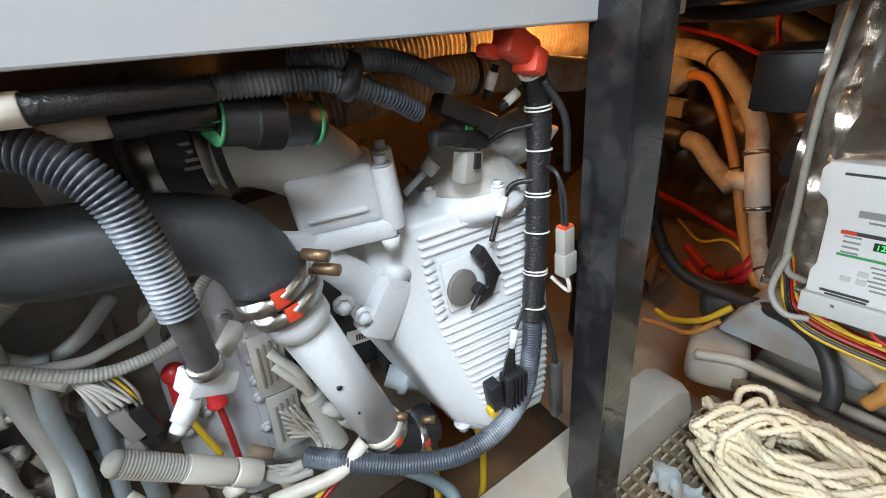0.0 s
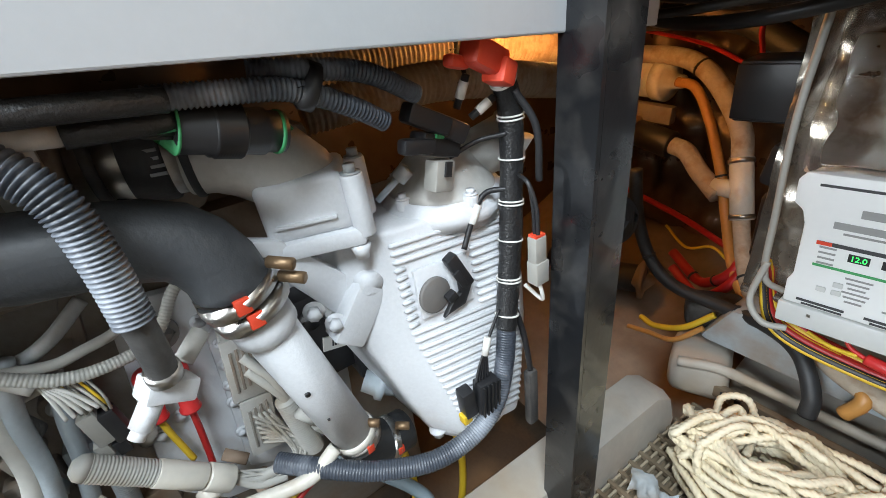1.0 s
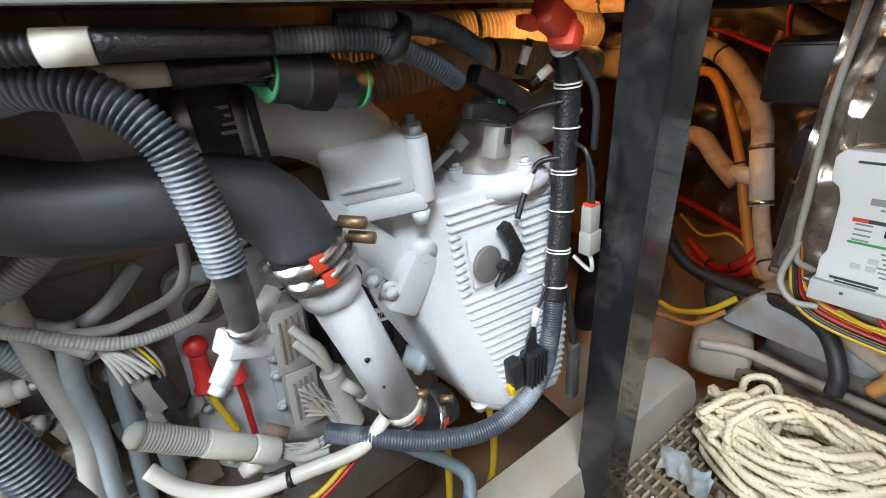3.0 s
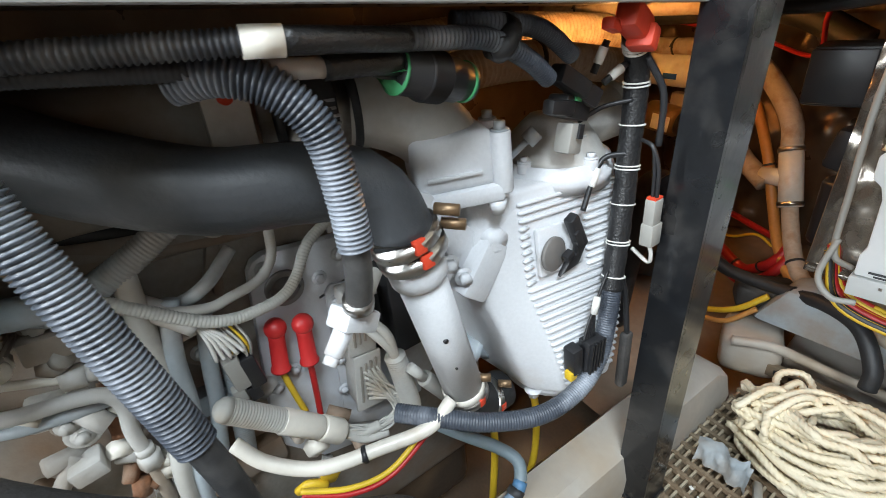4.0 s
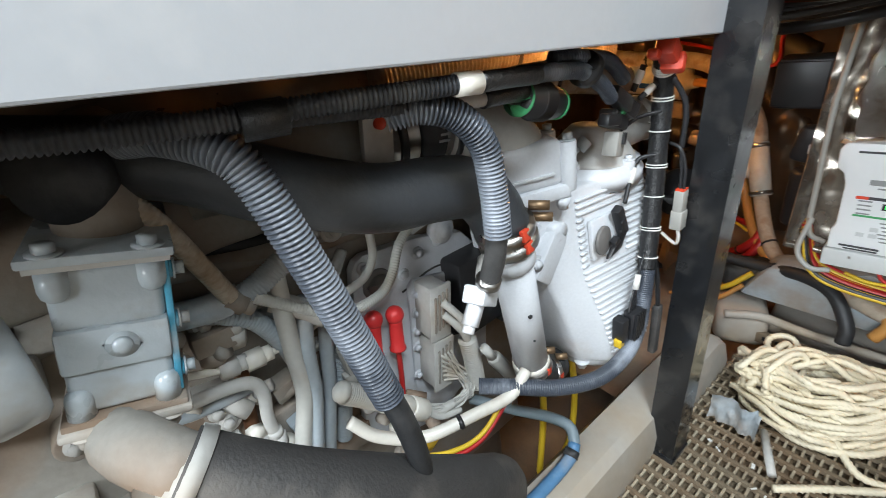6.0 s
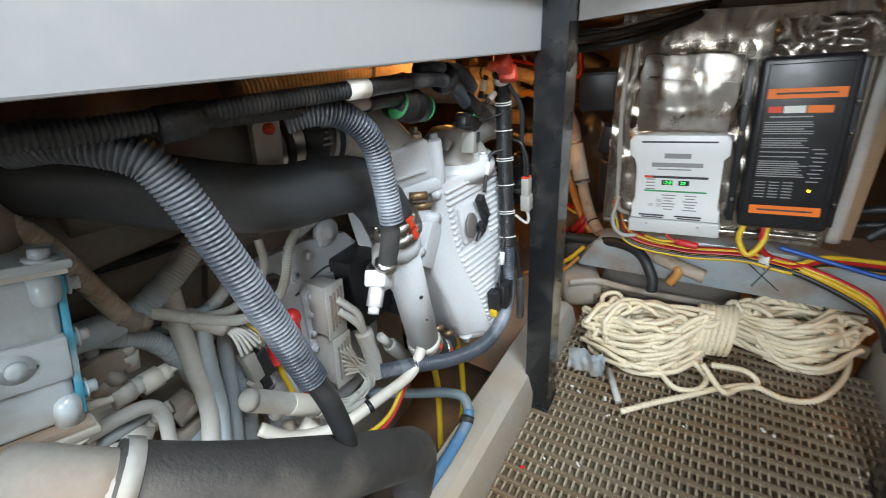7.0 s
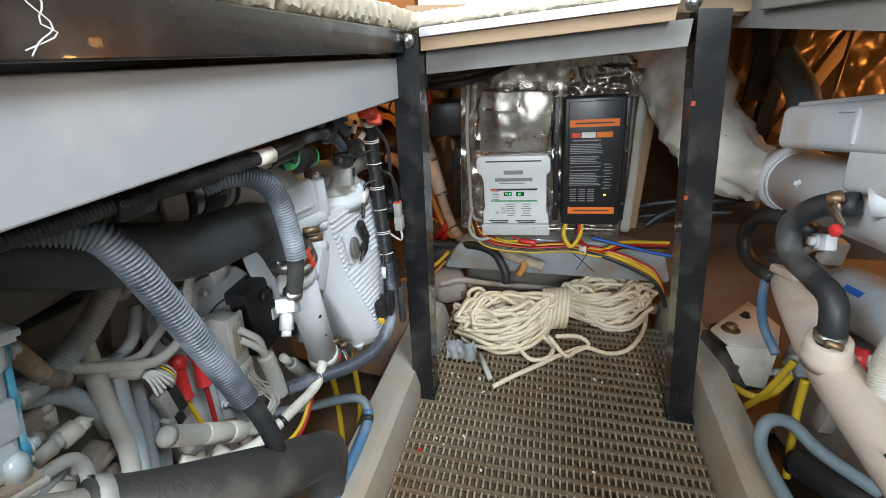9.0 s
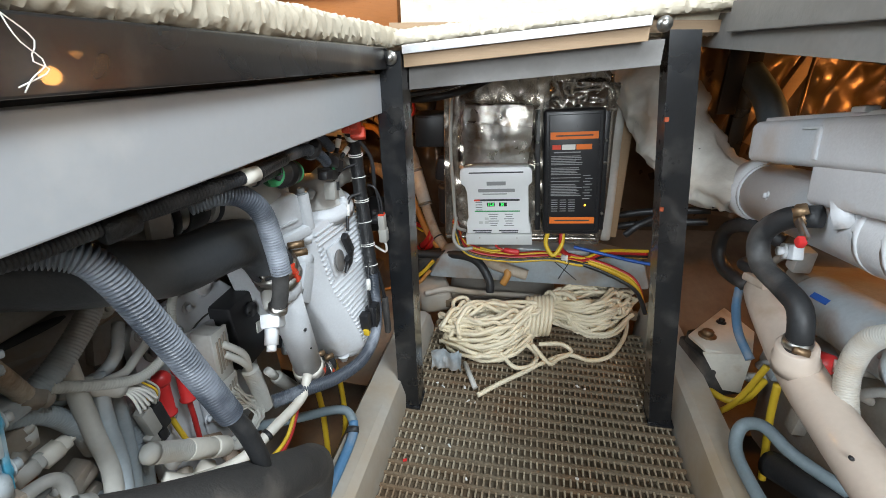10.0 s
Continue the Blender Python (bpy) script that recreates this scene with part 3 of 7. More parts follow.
pipe = thing("riser_pipe", "white painted metal riser pipe with small test holes", "pipe", (-0.46, 0.71, 0.31))
pa, pb = Vector((-0.444, 0.650, 0.560)), Vector((-0.466, 0.712, 0.318))
part("tube", rod(pa, pb, 0.0265, sides=28), WHITE, pipe)
part("collar", lathe(pa + (pb - pa) * 0.03, pb - pa, [(0, 0.026), (0, 0.031), (0.022, 0.031), (0.028, 0.0265)]), WHITE, pipe)
part("lower_bead", lathe(pa + (pb - pa) * 0.95, pb - pa, [(0, 0.0265), (0.003, 0.029), (0.012, 0.029), (0.014, 0.0265)]), CREAM, pipe)
for f, r in ((0.47, 0.0030), (0.68, 0.0015)):
    c = pa.lerp(pb, f) + Vector((0.0255, -0.010, 0))
    part("test_hole", rod(c - Vector((0.003, 0, 0)), c + Vector((0.0012, -0.0004, 0)), r, sides=12), PLASTIC, pipe)
lowh = thing("riser_hose", "short black hose clamped under the white riser pipe", "hose", (-0.46, 0.715, 0.31))
part("tube", tube([(-0.465, 0.710, 0.325), (-0.468, 0.722, 0.295), (-0.470, 0.745, 0.275), (-0.475, 0.785, 0.265)], 0.0285, 20), RUBBER, lowh)
for c, ax in (((-0.466, 0.715, 0.312), (0, 0.3, -1)), ((-0.471, 0.755, 0.271), (0, 1, -0.25))):
    part("clamp", band(c, ax, 0.029, 0.010), STEEL, lowh, "steel hose clamp")
    part("clamp_tag", box(Vector(c) + Vector((0.028, 0.004, 0)), (0.005, 0.010, 0.012), (0, 0, 10), 0.001), REDORANGE, lowh, "red plastic clamp tag")
    part("clamp_screw", rod(Vector(c) + Vector((0.012, 0.010, 0.027)), Vector(c) + Vector((0.024, 0.024, 0.026)), 0.0055, sides=8), BRASS, lowh)

bay = Matrix.Identity(4)
exh = thing("exhaust_hose", "thick dusty black wet exhaust hose", "hose", (-0.4, 0.31, 0.52))
part("tube", tube([(-0.436, 0.280, 0.514), (-0.418, 0.310, 0.490), (-0.400, 0.350, 0.459), (-0.389, 0.40, 0.418), (-0.385, 0.46, 0.364), (-0.387, 0.53, 0.300), (-0.398, 0.590, 0.232), (-0.43, 0.615, 0.10)], 0.0345, 28), OLDRUBBER, exh)
part("clamp", band((-0.4325, 0.2860, 0.510), (0.42, 0.70, -0.56), 0.0352, 0.012), DUSTY, exh, "wide painted band clamp")
part("inlet_pipe", tube([(-0.545, 0.262, 0.545), (-0.532, 0.254, 0.515), (-0.495, 0.255, 0.516), (-0.430, 0.290, 0.507)], 0.0270, 24), GRIMY, exh, "grimy painted pipe elbow")

bay = PORT_BAY
bay = Matrix.Identity(4)
harn = thing("wiring_harness", "black ribbed conduit wiring harness under the hatch panel", "wiring harness", (-0.4, 0.4, 0.75))
part("conduit", ribbed([(-0.435, 0.10, 0.785), (-0.425, 0.22, 0.774), (-0.416, 0.33, 0.764), (-0.409, 0.40, 0.762), (-0.401, 0.436, 0.762), (-0.390, 0.487, 0.7615), (-0.379, 0.538, 0.761)], 0.0076, 0.0036, 0.22), CORRDARK, harn)
part("lower_conduit", ribbed([(-0.45, 0.30, 0.762), (-0.432, 0.38, 0.756), (-0.418, 0.446, 0.752), (-0.412, 0.50, 0.748), (-0.408, 0.545, 0.744)], 0.0062, 0.0034, 0.10), CORRDARK, harn)
part("tie", rod((-0.409, 0.385, 0.759), (-0.405, 0.412, 0.759), 0.0120, sides=16), TAPE, harn, "black tape wrap")
part("sleeve", rod((-0.380, 0.534, 0.761), (-0.376, 0.556, 0.760), 0.0088), CREAM, harn, "dusty white sleeve band")
part("lower_sleeve", rod((-0.408, 0.545, 0.744), (-0.404, 0.588, 0.741), 0.0068), DUSTY, harn, "dusty grey sleeve")
part("tape", tube([(-0.376, 0.555, 0.760), (-0.384, 0.60, 0.757), (-0.392, 0.645, 0.753)], 0.0080), TAPE, harn)
part("lower_tape", tube([(-0.404, 0.586, 0.741), (-0.405, 0.62, 0.740), (-0.408, 0.645, 0.737)], 0.0085), TAPE, harn)
bay = PORT_BAY
part("upper_conduit", ribbed([(-0.400, 0.63, 0.752), (-0.396, 0.675, 0.748), (-0.395, 0.72, 0.742), (-0.398, 0.765, 0.722), (-0.405, 0.80, 0.700)], 0.0088, 0.0036, 0.18), CORR, harn)
part("back_conduit", ribbed([(-0.415, 0.70, 0.757), (-0.405, 0.744, 0.752), (-0.404, 0.79, 0.742), (-0.412, 0.84, 0.715)], 0.0088, 0.0036, 0.18), CORR, harn)
part("tie_band", band((-0.400, 0.738, 0.741), (0.1, 0.8, -0.4), 0.017, 0.010), PLASTIC, harn)

plug = thing("round_connector", "black round multi-pin connector with green seals", "connector", (-0.41, 0.68, 0.72))
a, b = Vector((-0.411, 0.640, 0.730)), Vector((-0.420, 0.716, 0.709))
ax = (b - a).normalized()
part("shell", lathe(a, ax, [(0, 0.015), (0.002, 0.0175), (0.020, 0.0175), (0.022, 0.0195), (0.046, 0.0195), (0.048, 0.0175), (0.062, 0.018), (0.064, 0.016), (0.078, 0.016)], 28), PLASTIC, plug)
part("seal", lathe(a, ax, [(0, 0.016), (0, 0.0180), (0.002, 0.0180), (0.002, 0.016)], 24), GREEN, plug, "green sealing ring")
part("seal", lathe(a + ax * 0.072, ax, [(0, 0.015), (0, 0.0172), (0.003, 0.0172), (0.003, 0.015)], 24), GREEN, plug, "green sealing ring")
part("coupling_ring", lathe(a + ax * 0.024, ax, [(0, 0.0195)] + [(0.001 + 0.020 * k / 20, 0.0208 if k % 2 else 0.0198) for k in range(20)] + [(0.022, 0.0195)], 28), PLASTIC, plug)
for k in range(5):
    w = Vector((0.006 * math.cos(k * 1.3), 0, 0.006 * math.sin(k * 1.3)))
    part("wire", tube([a + w, a + w - ax * 0.02, Vector((-0.404, 0.605, 0.742))], 0.0018, 6), (LABEL, GREYPLASTIC, REDCABLE, LABEL, PLASTIC)[k], plug)



bay = Matrix.Identity(4)
stg = thing("white_string", "knotted white string hanging over the black beam", "string", (-0.342, 0.33, 0.90))
part("strand", tube([(-0.343, 0.318, 0.914), (-0.342, 0.331, 0.900), (-0.342, 0.326, 0.890), (-0.341, 0.333, 0.884), (-0.342, 0.314, 0.877)], 0.00042, 6, 0.004), LABEL, stg)
part("strand", tube([(-0.343, 0.319, 0.914), (-0.341, 0.322, 0.900), (-0.341, 0.332, 0.888), (-0.341, 0.322, 0.881), (-0.342, 0.316, 0.874)], 0.00042, 6, 0.004), LABEL, stg)
bay = PORT_BAY

# ---- ribbed separator housing ----
def lerp(a, b, k):
    return tuple(p + (q - p) * k for p, q in zip(a, b))


SEP_TOP = [(-0.62, 0.735), (-0.486, 0.752), (-0.460, 0.800), (-0.432, 0.950), (-0.48, 1.005), (-0.62, 1.005)]
SEP_LOW = [(-0.54, 0.800), (-0.445, 0.810), (-0.402, 0.842), (-0.390, 0.920), (-0.43, 0.965), (-0.54, 0.965)]


def sep_ring(z):
    k = max(0.0, min(1.0, (0.440 - z) / 0.172))
    s = (0.585 - z) * 0.16 * (1 - k)
    return [(x + s, y) for x, y in (lerp(a, b, k) for a, b in zip(SEP_TOP, SEP_LOW))]


sep = thing("ribbed_housing", "large white painted ribbed air separator housing", "separator", (-0.48, 0.86, 0.26))
bm = bmesh.new()
levels = [0.268, 0.30, 0.34, 0.38, 0.43, 0.475, 0.53, 0.574]
loops = [[bm.verts.new((x, yy, z)) for x, yy in sep_ring(z)] for z in levels]
for A, B in zip(loops, loops[1:]):
    for k in range(6):
        bm.faces.new((A[k], A[(k + 1) % 6], B[(k + 1) % 6], B[k]))
bm.faces.new(loops[0][::-1])
bm.faces.new(loops[-1])
bmesh.ops.recalc_face_normals(bm, faces=bm.faces)
bmesh.ops.bevel(bm, geom=[e for e in bm.edges if e.calc_face_angle(0) > 0.4], offset=0.006, segments=3, profile=0.5, affect="EDGES")
part("body", bm, WHITE, sep)
z = 0.292
while z < 0.566:
    r = sep_ring(z)
    a, b = Vector((*r[2], z)), Vector((*r[3], z))
    d = (b - a).normalized()
    nrm = Vector((d.y, -d.x, 0))
    cut = [(0.0, 1.0)]
    if 0.455 < z < 0.535:
        cut = [(0.0, 0.10), (0.62, 1.0)]
    for f0, f1 in cut:
        p, q = a.lerp(b, f0) + d * 0.003, a.lerp(b, f1)
        bm = add_sweep(bmesh.new(), [p, p.lerp(q, 0.02) + nrm * 0.002, q], [[0.0022] * 8, [0.0029] * 8, [0.0029] * 8], 8)
        part("rib", bm, WHITE, sep)
    z += 0.0102
part("base_ring", lathe((-0.475, 0.885, 0.250), (0.02, 0, 1), [(0, 0.058), (0.004, 0.072), (0.020, 0.072), (0.026, 0.06)], 36), WHITE, sep)
part("base_bolt", bolt((-0.445, 0.82, 0.262), (0, 0, -1), 0.008, 0.012), WHITE, sep)
# domed lid with an outlet
lid = part("lid_ring", lathe((-0.500, 0.913, 0.556), (0.05, 0, 1), [(0, 0.070), (0, 0.0775), (0.020, 0.0785), (0.022, 0.075), (0.032, 0.073)], 40), WHITE, sep)
part("dome", lathe((-0.502, 0.915, 0.584), (0.05, 0.06, 1), [(0, 0.071), (0.006, 0.068), (0.016, 0.062), (0.030, 0.052), (0.042, 0.042), (0.050, 0.034), (0.052, 0.020), (0.0525, 0.001)], 40), DUSTY, sep, "dusty domed lid")
part("outlet", rod((-0.495, 0.945, 0.610), (-0.470, 1.000, 0.628), 0.030, 0.034, 28), DUSTY, sep)
part("outlet_lip", lathe((-0.470, 1.000, 0.628), (0.02, 0.055, 0.015), [(0, 0.034), (0, 0.037), (0.006, 0.037), (0.006, 0.034)], 28), DUSTY, sep)
for k in range(3):
    an = -2.6 + k * 1.25
    c = Vector((-0.500 + 0.068 * math.cos(an), 0.913 + 0.068 * math.sin(an), 0.578))
    part("lid_boss", rod(c, c + Vector((0, 0, 0.014)), 0.009, sides=16, bevel=0.002), WHITE, sep)
    part("lid_bolt", bolt(c + Vector((0, 0, 0.014)), (0, 0, 1), 0.0055, 0.005), WHITE, sep)
part("pin", box((-0.452, 0.915, 0.600), (0.004, 0.006, 0.030)), WHITE, sep)

badge = thing("sensor_plate", "dark grey oval badge with a clipped black sensor lead", "sensor", (-0.43, 0.84, 0.49))
part("pad", box((-0.4315, 0.853, 0.493), (0.008, 0.070, 0.062), (0, -8, -7), 0.002), WHITE, badge)
bm = lathe((-0.428, 0.836, 0.490), (1, 0.1, 0.1), [(0, 0.022), (0.004, 0.022), (0.005, 0.020), (0.0055, 0.001)], 32)
part("disc", bm, GREYFOAM, badge)
part("clip", prism([(0, 0), (0.026, 0.004), (0.036, 0.028), (0.030, 0.046), (0.018, 0.036), (0.020, 0.022), (0.008, 0.016), (-0.006, -0.004)], (-0.424, 0.846, 0.462), (0, 1, 0), (0.1, 0, 1), 0.008, 0.002), PLASTIC, badge)
part("plug", box((-0.419, 0.868, 0.512), (0.014, 0.016, 0.052), (26, 0, 0), 0.003), PLASTIC, badge)
part("latch", box((-0.411, 0.864, 0.506), (0.004, 0.009, 0.024), (26, 0, 0), 0.001), PLASTIC, badge)
part("lead", tube([(-0.420, 0.880, 0.535), (-0.424, 0.900, 0.566), (-0.424, 0.920, 0.590), (-0.405, 0.942, 0.594)], 0.0034, 10), PLASTIC, badge)
part("marker_sleeve", rod((-0.4225, 0.897, 0.560), (-0.424, 0.909, 0.580), 0.0044), LABEL, badge, "white marker sleeve")
part("seal", box((-0.416, 0.852, 0.4855), (0.010, 0.013, 0.010), (26, 0, 0), 0.001), PLASTIC, badge)

# ---- intake elbow and thermostat box ----
elb = thing("intake_elbow", "white painted cast intake elbow dusted with brown overspray", "elbow", (-0.50, 0.70, 0.65))
cyl = [(-0.546, 0.658, 0.690), (-0.535, 0.685, 0.686), (-0.522, 0.712, 0.672), (-0.514, 0.738, 0.648), (-0.510, 0.752, 0.615)]
part("duct", tube(cyl, 0.044, 28), DUSTY, elb)
part("flange_box", box((-0.505, 0.745, 0.624), (0.088, 0.088, 0.062), (2, 0, -24), 0.009, 3), WHITE, elb)
part("cap_plate", box((-0.503, 0.748, 0.585), (0.098, 0.100, 0.020), (2, 0, -24), 0.005, 2), WHITE, elb)
part("rib_edge", box((-0.464, 0.726, 0.612), (0.006, 0.060, 0.004), (2, 0, -24), 0.001), WHITE, elb)
for y0, x0 in ((0.778, -0.448), (0.806, -0.500)):
    part("bolt_boss", rod((x0, y0, 0.585), (x0, y0 - 0.003, 0.652), 0.0115, sides=18, bevel=0.002), WHITE, elb)
    part("bolt", bolt((x0, y0 - 0.003, 0.652), (0, 0, 1), 0.0065, 0.008), PALEBLUE, elb)
part("foot_boss", rod((-0.450, 0.770, 0.576), (-0.450, 0.770, 0.560), 0.011, 0.007), WHITE, elb)
part("sensor_stub", rod((-0.485, 0.815, 0.60), (-0.47, 0.84, 0.625), 0.004), PALEBLUE, elb)
part("sensor_nut", rod((-0.472, 0.838, 0.622), (-0.466, 0.848, 0.632), 0.010, sides=6), PALEBLUE, elb)

charge = thing("charge_pipe", "polished metal charge pipe with black silicone couplings", "pipe", (-0.56, 0.5, 0.70))
part("metal_pipe", rod((-0.5665, 0.572, 0.693), (-0.547, 0.660, 0.690), 0.0400, sides=32), STEEL, charge)
part("cast_pipe", lathe((-0.612, 0.37, 0.701), (0.0455, 0.202, -0.008), [(0, 0.046), (0.15, 0.046), (0.185, 0.044), (0.188, 0.050), (0.200, 0.050), (0.203, 0.040)], 32), GRIMY, charge, "grimy brown cast pipe")
part("coupling", rod((-0.5585, 0.608, 0.692), (-0.5512, 0.641, 0.691), 0.0445, sides=32, bevel=0.003), RUBBER, charge, "black coupling with faded print")
part("coupling", rod((-0.5485, 0.653, 0.690), (-0.5465, 0.662, 0.690), 0.0475, sides=32, bevel=0.003), RUBBER, charge)
part("coupling", rod((-0.5640, 0.583, 0.693), (-0.5620, 0.592, 0.693), 0.0475, sides=32, bevel=0.003), RUBBER, charge)
for k in range(4):
    c = Vector((-0.5125 + 0.0012 * k, 0.622 + 0.001 * k, 0.703 - 0.007 * k))
    part("print_line", box(c, (0.002, 0.017 - 0.003 * (k % 2), 0.0028), (0, 0, -22)), PRINTGREY, charge)
man = thing("exhaust_manifold", "dusty brown-grey cast manifold behind the hoses", "manifold", (-0.66, 0.4, 0.62))
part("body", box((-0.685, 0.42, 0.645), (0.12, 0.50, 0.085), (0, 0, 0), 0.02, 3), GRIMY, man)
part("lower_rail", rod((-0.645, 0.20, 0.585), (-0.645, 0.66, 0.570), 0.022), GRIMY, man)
part("lifting_eye", prism([(-0.018, -0.045), (0.018, -0.045), (0.018, 0.03), (0.010, 0.04), (-0.010, 0.04), (-0.018, 0.03)], (-0.515, 0.536, 0.700), (0, 1, 0), (0.2, 0, 1), 0.008, 0.001), DUSTY, man)
part("eye_plug", rod((-0.506, 0.536, 0.722), (-0.497, 0.536, 0.722), 0.006), REDORANGE, man, "small orange-red plug")

# ---- engine block, control module and wiring ----
eng = thing("port_engine_block", "white painted diesel engine block dulled with grime", "engine block", (-0.8, 0.45, -0.1))
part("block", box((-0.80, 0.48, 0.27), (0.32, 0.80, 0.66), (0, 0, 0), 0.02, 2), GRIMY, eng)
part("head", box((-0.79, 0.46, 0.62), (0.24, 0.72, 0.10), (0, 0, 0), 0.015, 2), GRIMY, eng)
part("sump", box((-0.80, 0.5, -0.12), (0.26, 0.7, 0.20), (0, 0, 0), 0.03, 3), BILGE, eng)
rng = random.Random(12)
for k in range(26):
    y, z = rng.uniform(0.12, 0.52), rng.uniform(0.12, 0.60)
    if k % 3 == 0:
        part("casting", box((-0.632, y, z), (0.03, rng.uniform(0.03, 0.07), rng.uniform(0.03, 0.06)), (rng.uniform(-12, 12), 0, 0), 0.006, 2), rng.choice((GRIMY, DUSTY, PALEBLUE)), eng)
    elif k % 3 == 1:
        part("boss", rod((-0.645, y, z), (-0.605, y, z), rng.uniform(0.010, 0.020), sides=18, bevel=0.003), rng.choice((GRIMY, DUSTY)), eng)
        part("boss_bolt", bolt((-0.605, y, z), (1, 0, 0), 0.007, 0.007), DUSTY, eng)
    else:
        part("web", box((-0.636, y, z), (0.018, 0.012, rng.uniform(0.06, 0.12)), (rng.uniform(-30, 30), 0, 0), 0.003), GRIMY, eng)

bay = Matrix.Identity(4)
ecm = thing("control_module", "pale grey engine control module plate with bolts", "control module", (-0.61, 0.58, 0.3))
out = [(0.505, 0.240), (0.508, 0.300), (0.530, 0.512), (0.538, 0.524), (0.552, 0.530), (0.642, 0.523), (0.730, 0.502), (0.785, 0.440), (0.776, 0.232), (0.650, 0.150), (0.56, 0.17)]
part("plate", prism(out, (-0.622, 0, 0), (0, 1, 0), (0, 0, 1), 0.016, 0.003), MODULE, ecm)
part("raised_cover", prism([(0.602, 0.215), (0.612, 0.452), (0.622, 0.463), (0.742, 0.436), (0.738, 0.20), (0.66, 0.185)], (-0.606, 0, 0), (0, 1, 0), (0, 0, 1), 0.007, 0.003), MODULE, ecm)
part("recess", prism([(0.668, 0.33), (0.672, 0.425), (0.728, 0.412), (0.722, 0.31)], (-0.599, 0, 0), (0, 1, 0), (0, 0, 1), 0.002, 0.0005), PLASTIC, ecm, "dark recess behind the cover")
part("round_cover", lathe((-0.606, 0.566, 0.479), (1, 0, 0), [(0, 0.024), (0.004, 0.024), (0.005, 0.0225), (0.0055, 0.017), (0.0048, 0.016), (0.005, 0.001)], 32), GREYFOAM, ecm, "dark grey knurled round cover")
part("edge_seam", tube([(-0.6055, 0.605, 0.446), (-0.6055, 0.668, 0.462), (-0.6055, 0.735, 0.448)], 0.0016, 6), OLDRUBBER, ecm)
for y, z in ((0.641, 0.499), (0.611, 0.475), (0.551, 0.353), (0.525, 0.337), (0.680, 0.505), (0.548, 0.512)):
    part("bolt", bolt((-0.606, y, z), (1, 0, 0), 0.0062, 0.006), MODULE, ecm)
for y, z in ((0.624, 0.438), (0.620, 0.405), (0.616, 0.371), (0.613, 0.342), (0.609, 0.287)):
    part("cover_bolt", bolt((-0.599, y, z), (1, 0, 0), 0.0055, 0.006), MODULE, ecm)
for y, z, h in ((0.637, 0.415, 0.088), (0.634, 0.318, 0.090)):
    cn = part("connector", box((-0.580, y, z), (0.044, 0.034, h), (-5, 0, 0), 0.004), DUSTY, ecm, "dusty grey multi-way connector")
    part("connector_lip", box((-0.560, y, z), (0.006, 0.040, h + 0.006), (-5, 0, 0), 0.002), DUSTY, cn)
    for k in range(4):
        part("key_slot", box((-0.5565, y - 0.011 + 0.0075 * k, z + 0.002 * k), (0.003, 0.0035, h * 0.7), (-5, 0, 0), 0.0008), GRIMY, cn)
pn = thing("fuel_pump_cap", "round pale painted cap above the control module", "cap", (-0.60, 0.70, 0.52))
part("cap", lathe((-0.612, 0.688, 0.520), (1, 0, 0), [(0, 0.022), (0.012, 0.022), (0.015, 0.018), (0.016, 0.010), (0.020, 0.010), (0.021, 0.001)], 26), MODULE, pn)
part("strap", box((-0.605, 0.655, 0.545), (0.006, 0.050, 0.016), (14, 0, 0), 0.002), MODULE, pn)


def bundle(name, label, starts, via, end, r, material, seed):
    t = thing(name, label, "wires", end)
    rng = random.Random(seed)
    for s in starts:
        pts = [Vector(s)] + [Vector(v) + Vector([rng.uniform(-1, 1) * w for w in (0.006, 0.009, 0.008)]) for v in via] + [Vector(end) + Vector([rng.uniform(-0.006, 0.006) for _ in range(3)])]
        part("wire", tube(pts, r, 6, 0.008), material, t)
    return t


st = [(-0.556, 0.628 + 0.0065 * (k % 4), 0.290 + 0.010 * (k // 4)) for k in range(24)]
bundle("module_wires", "fan of pale grey wires from the control module", st, [(-0.545, 0.664, 0.282), (-0.537, 0.666, 0.255), (-0.540, 0.640, 0.243), (-0.545, 0.610, 0.246)], (-0.552, 0.578, 0.268), 0.0021, WHCORR, 2)
for dz in (0.0, 0.022):
    hose("module_lead", "pale grey lead bending down from the control module", [(-0.556, 0.640, 0.412 + dz), (-0.546, 0.652, 0.394 + dz), (-0.540, 0.665, 0.370 + dz), (-0.541, 0.672, 0.345)], 0.0062, WHCORR, "wires")
hose("wire_sleeve", "white ribbed wire sleeve hanging beside the riser pipe", [(-0.540, 0.670, 0.356), (-0.538, 0.676, 0.318), (-0.540, 0.686, 0.252)], 0.0150, WHCORR, "conduit", True, 0.004, 0.12)

sh = thing("cable_sleeve", "cream ribbed cable sleeve with a smooth collar", "conduit", (-0.55, 0.5, 0.35))
sa, sb = Vector((-0.552, 0.462, 0.384)), Vector((-0.549, 0.578, 0.266))
part("ribbed_sleeve", ribbed([sa, sa.lerp(sb, 0.45)], 0.0155, 0.0038, 0.08), WHCORR, sh)
part("collar", rod(sa.lerp(sb, 0.42), sa.lerp(sb, 0.78), 0.0165, sides=24, bevel=0.002), CREAM, sh)
part("collar", rod(sa.lerp(sb, 0.79), sa.lerp(sb, 1.0), 0.0175, sides=24, bevel=0.002), CREAM, sh)
part("wire_branch", tube([sb, (-0.546, 0.602, 0.248), (-0.540, 0.632, 0.248)], 0.0075), WHCORR, sh)
part("wire_branch", tube([sb, (-0.540, 0.605, 0.240), (-0.535, 0.640, 0.232)], 0.0065), WHCORR, sh)
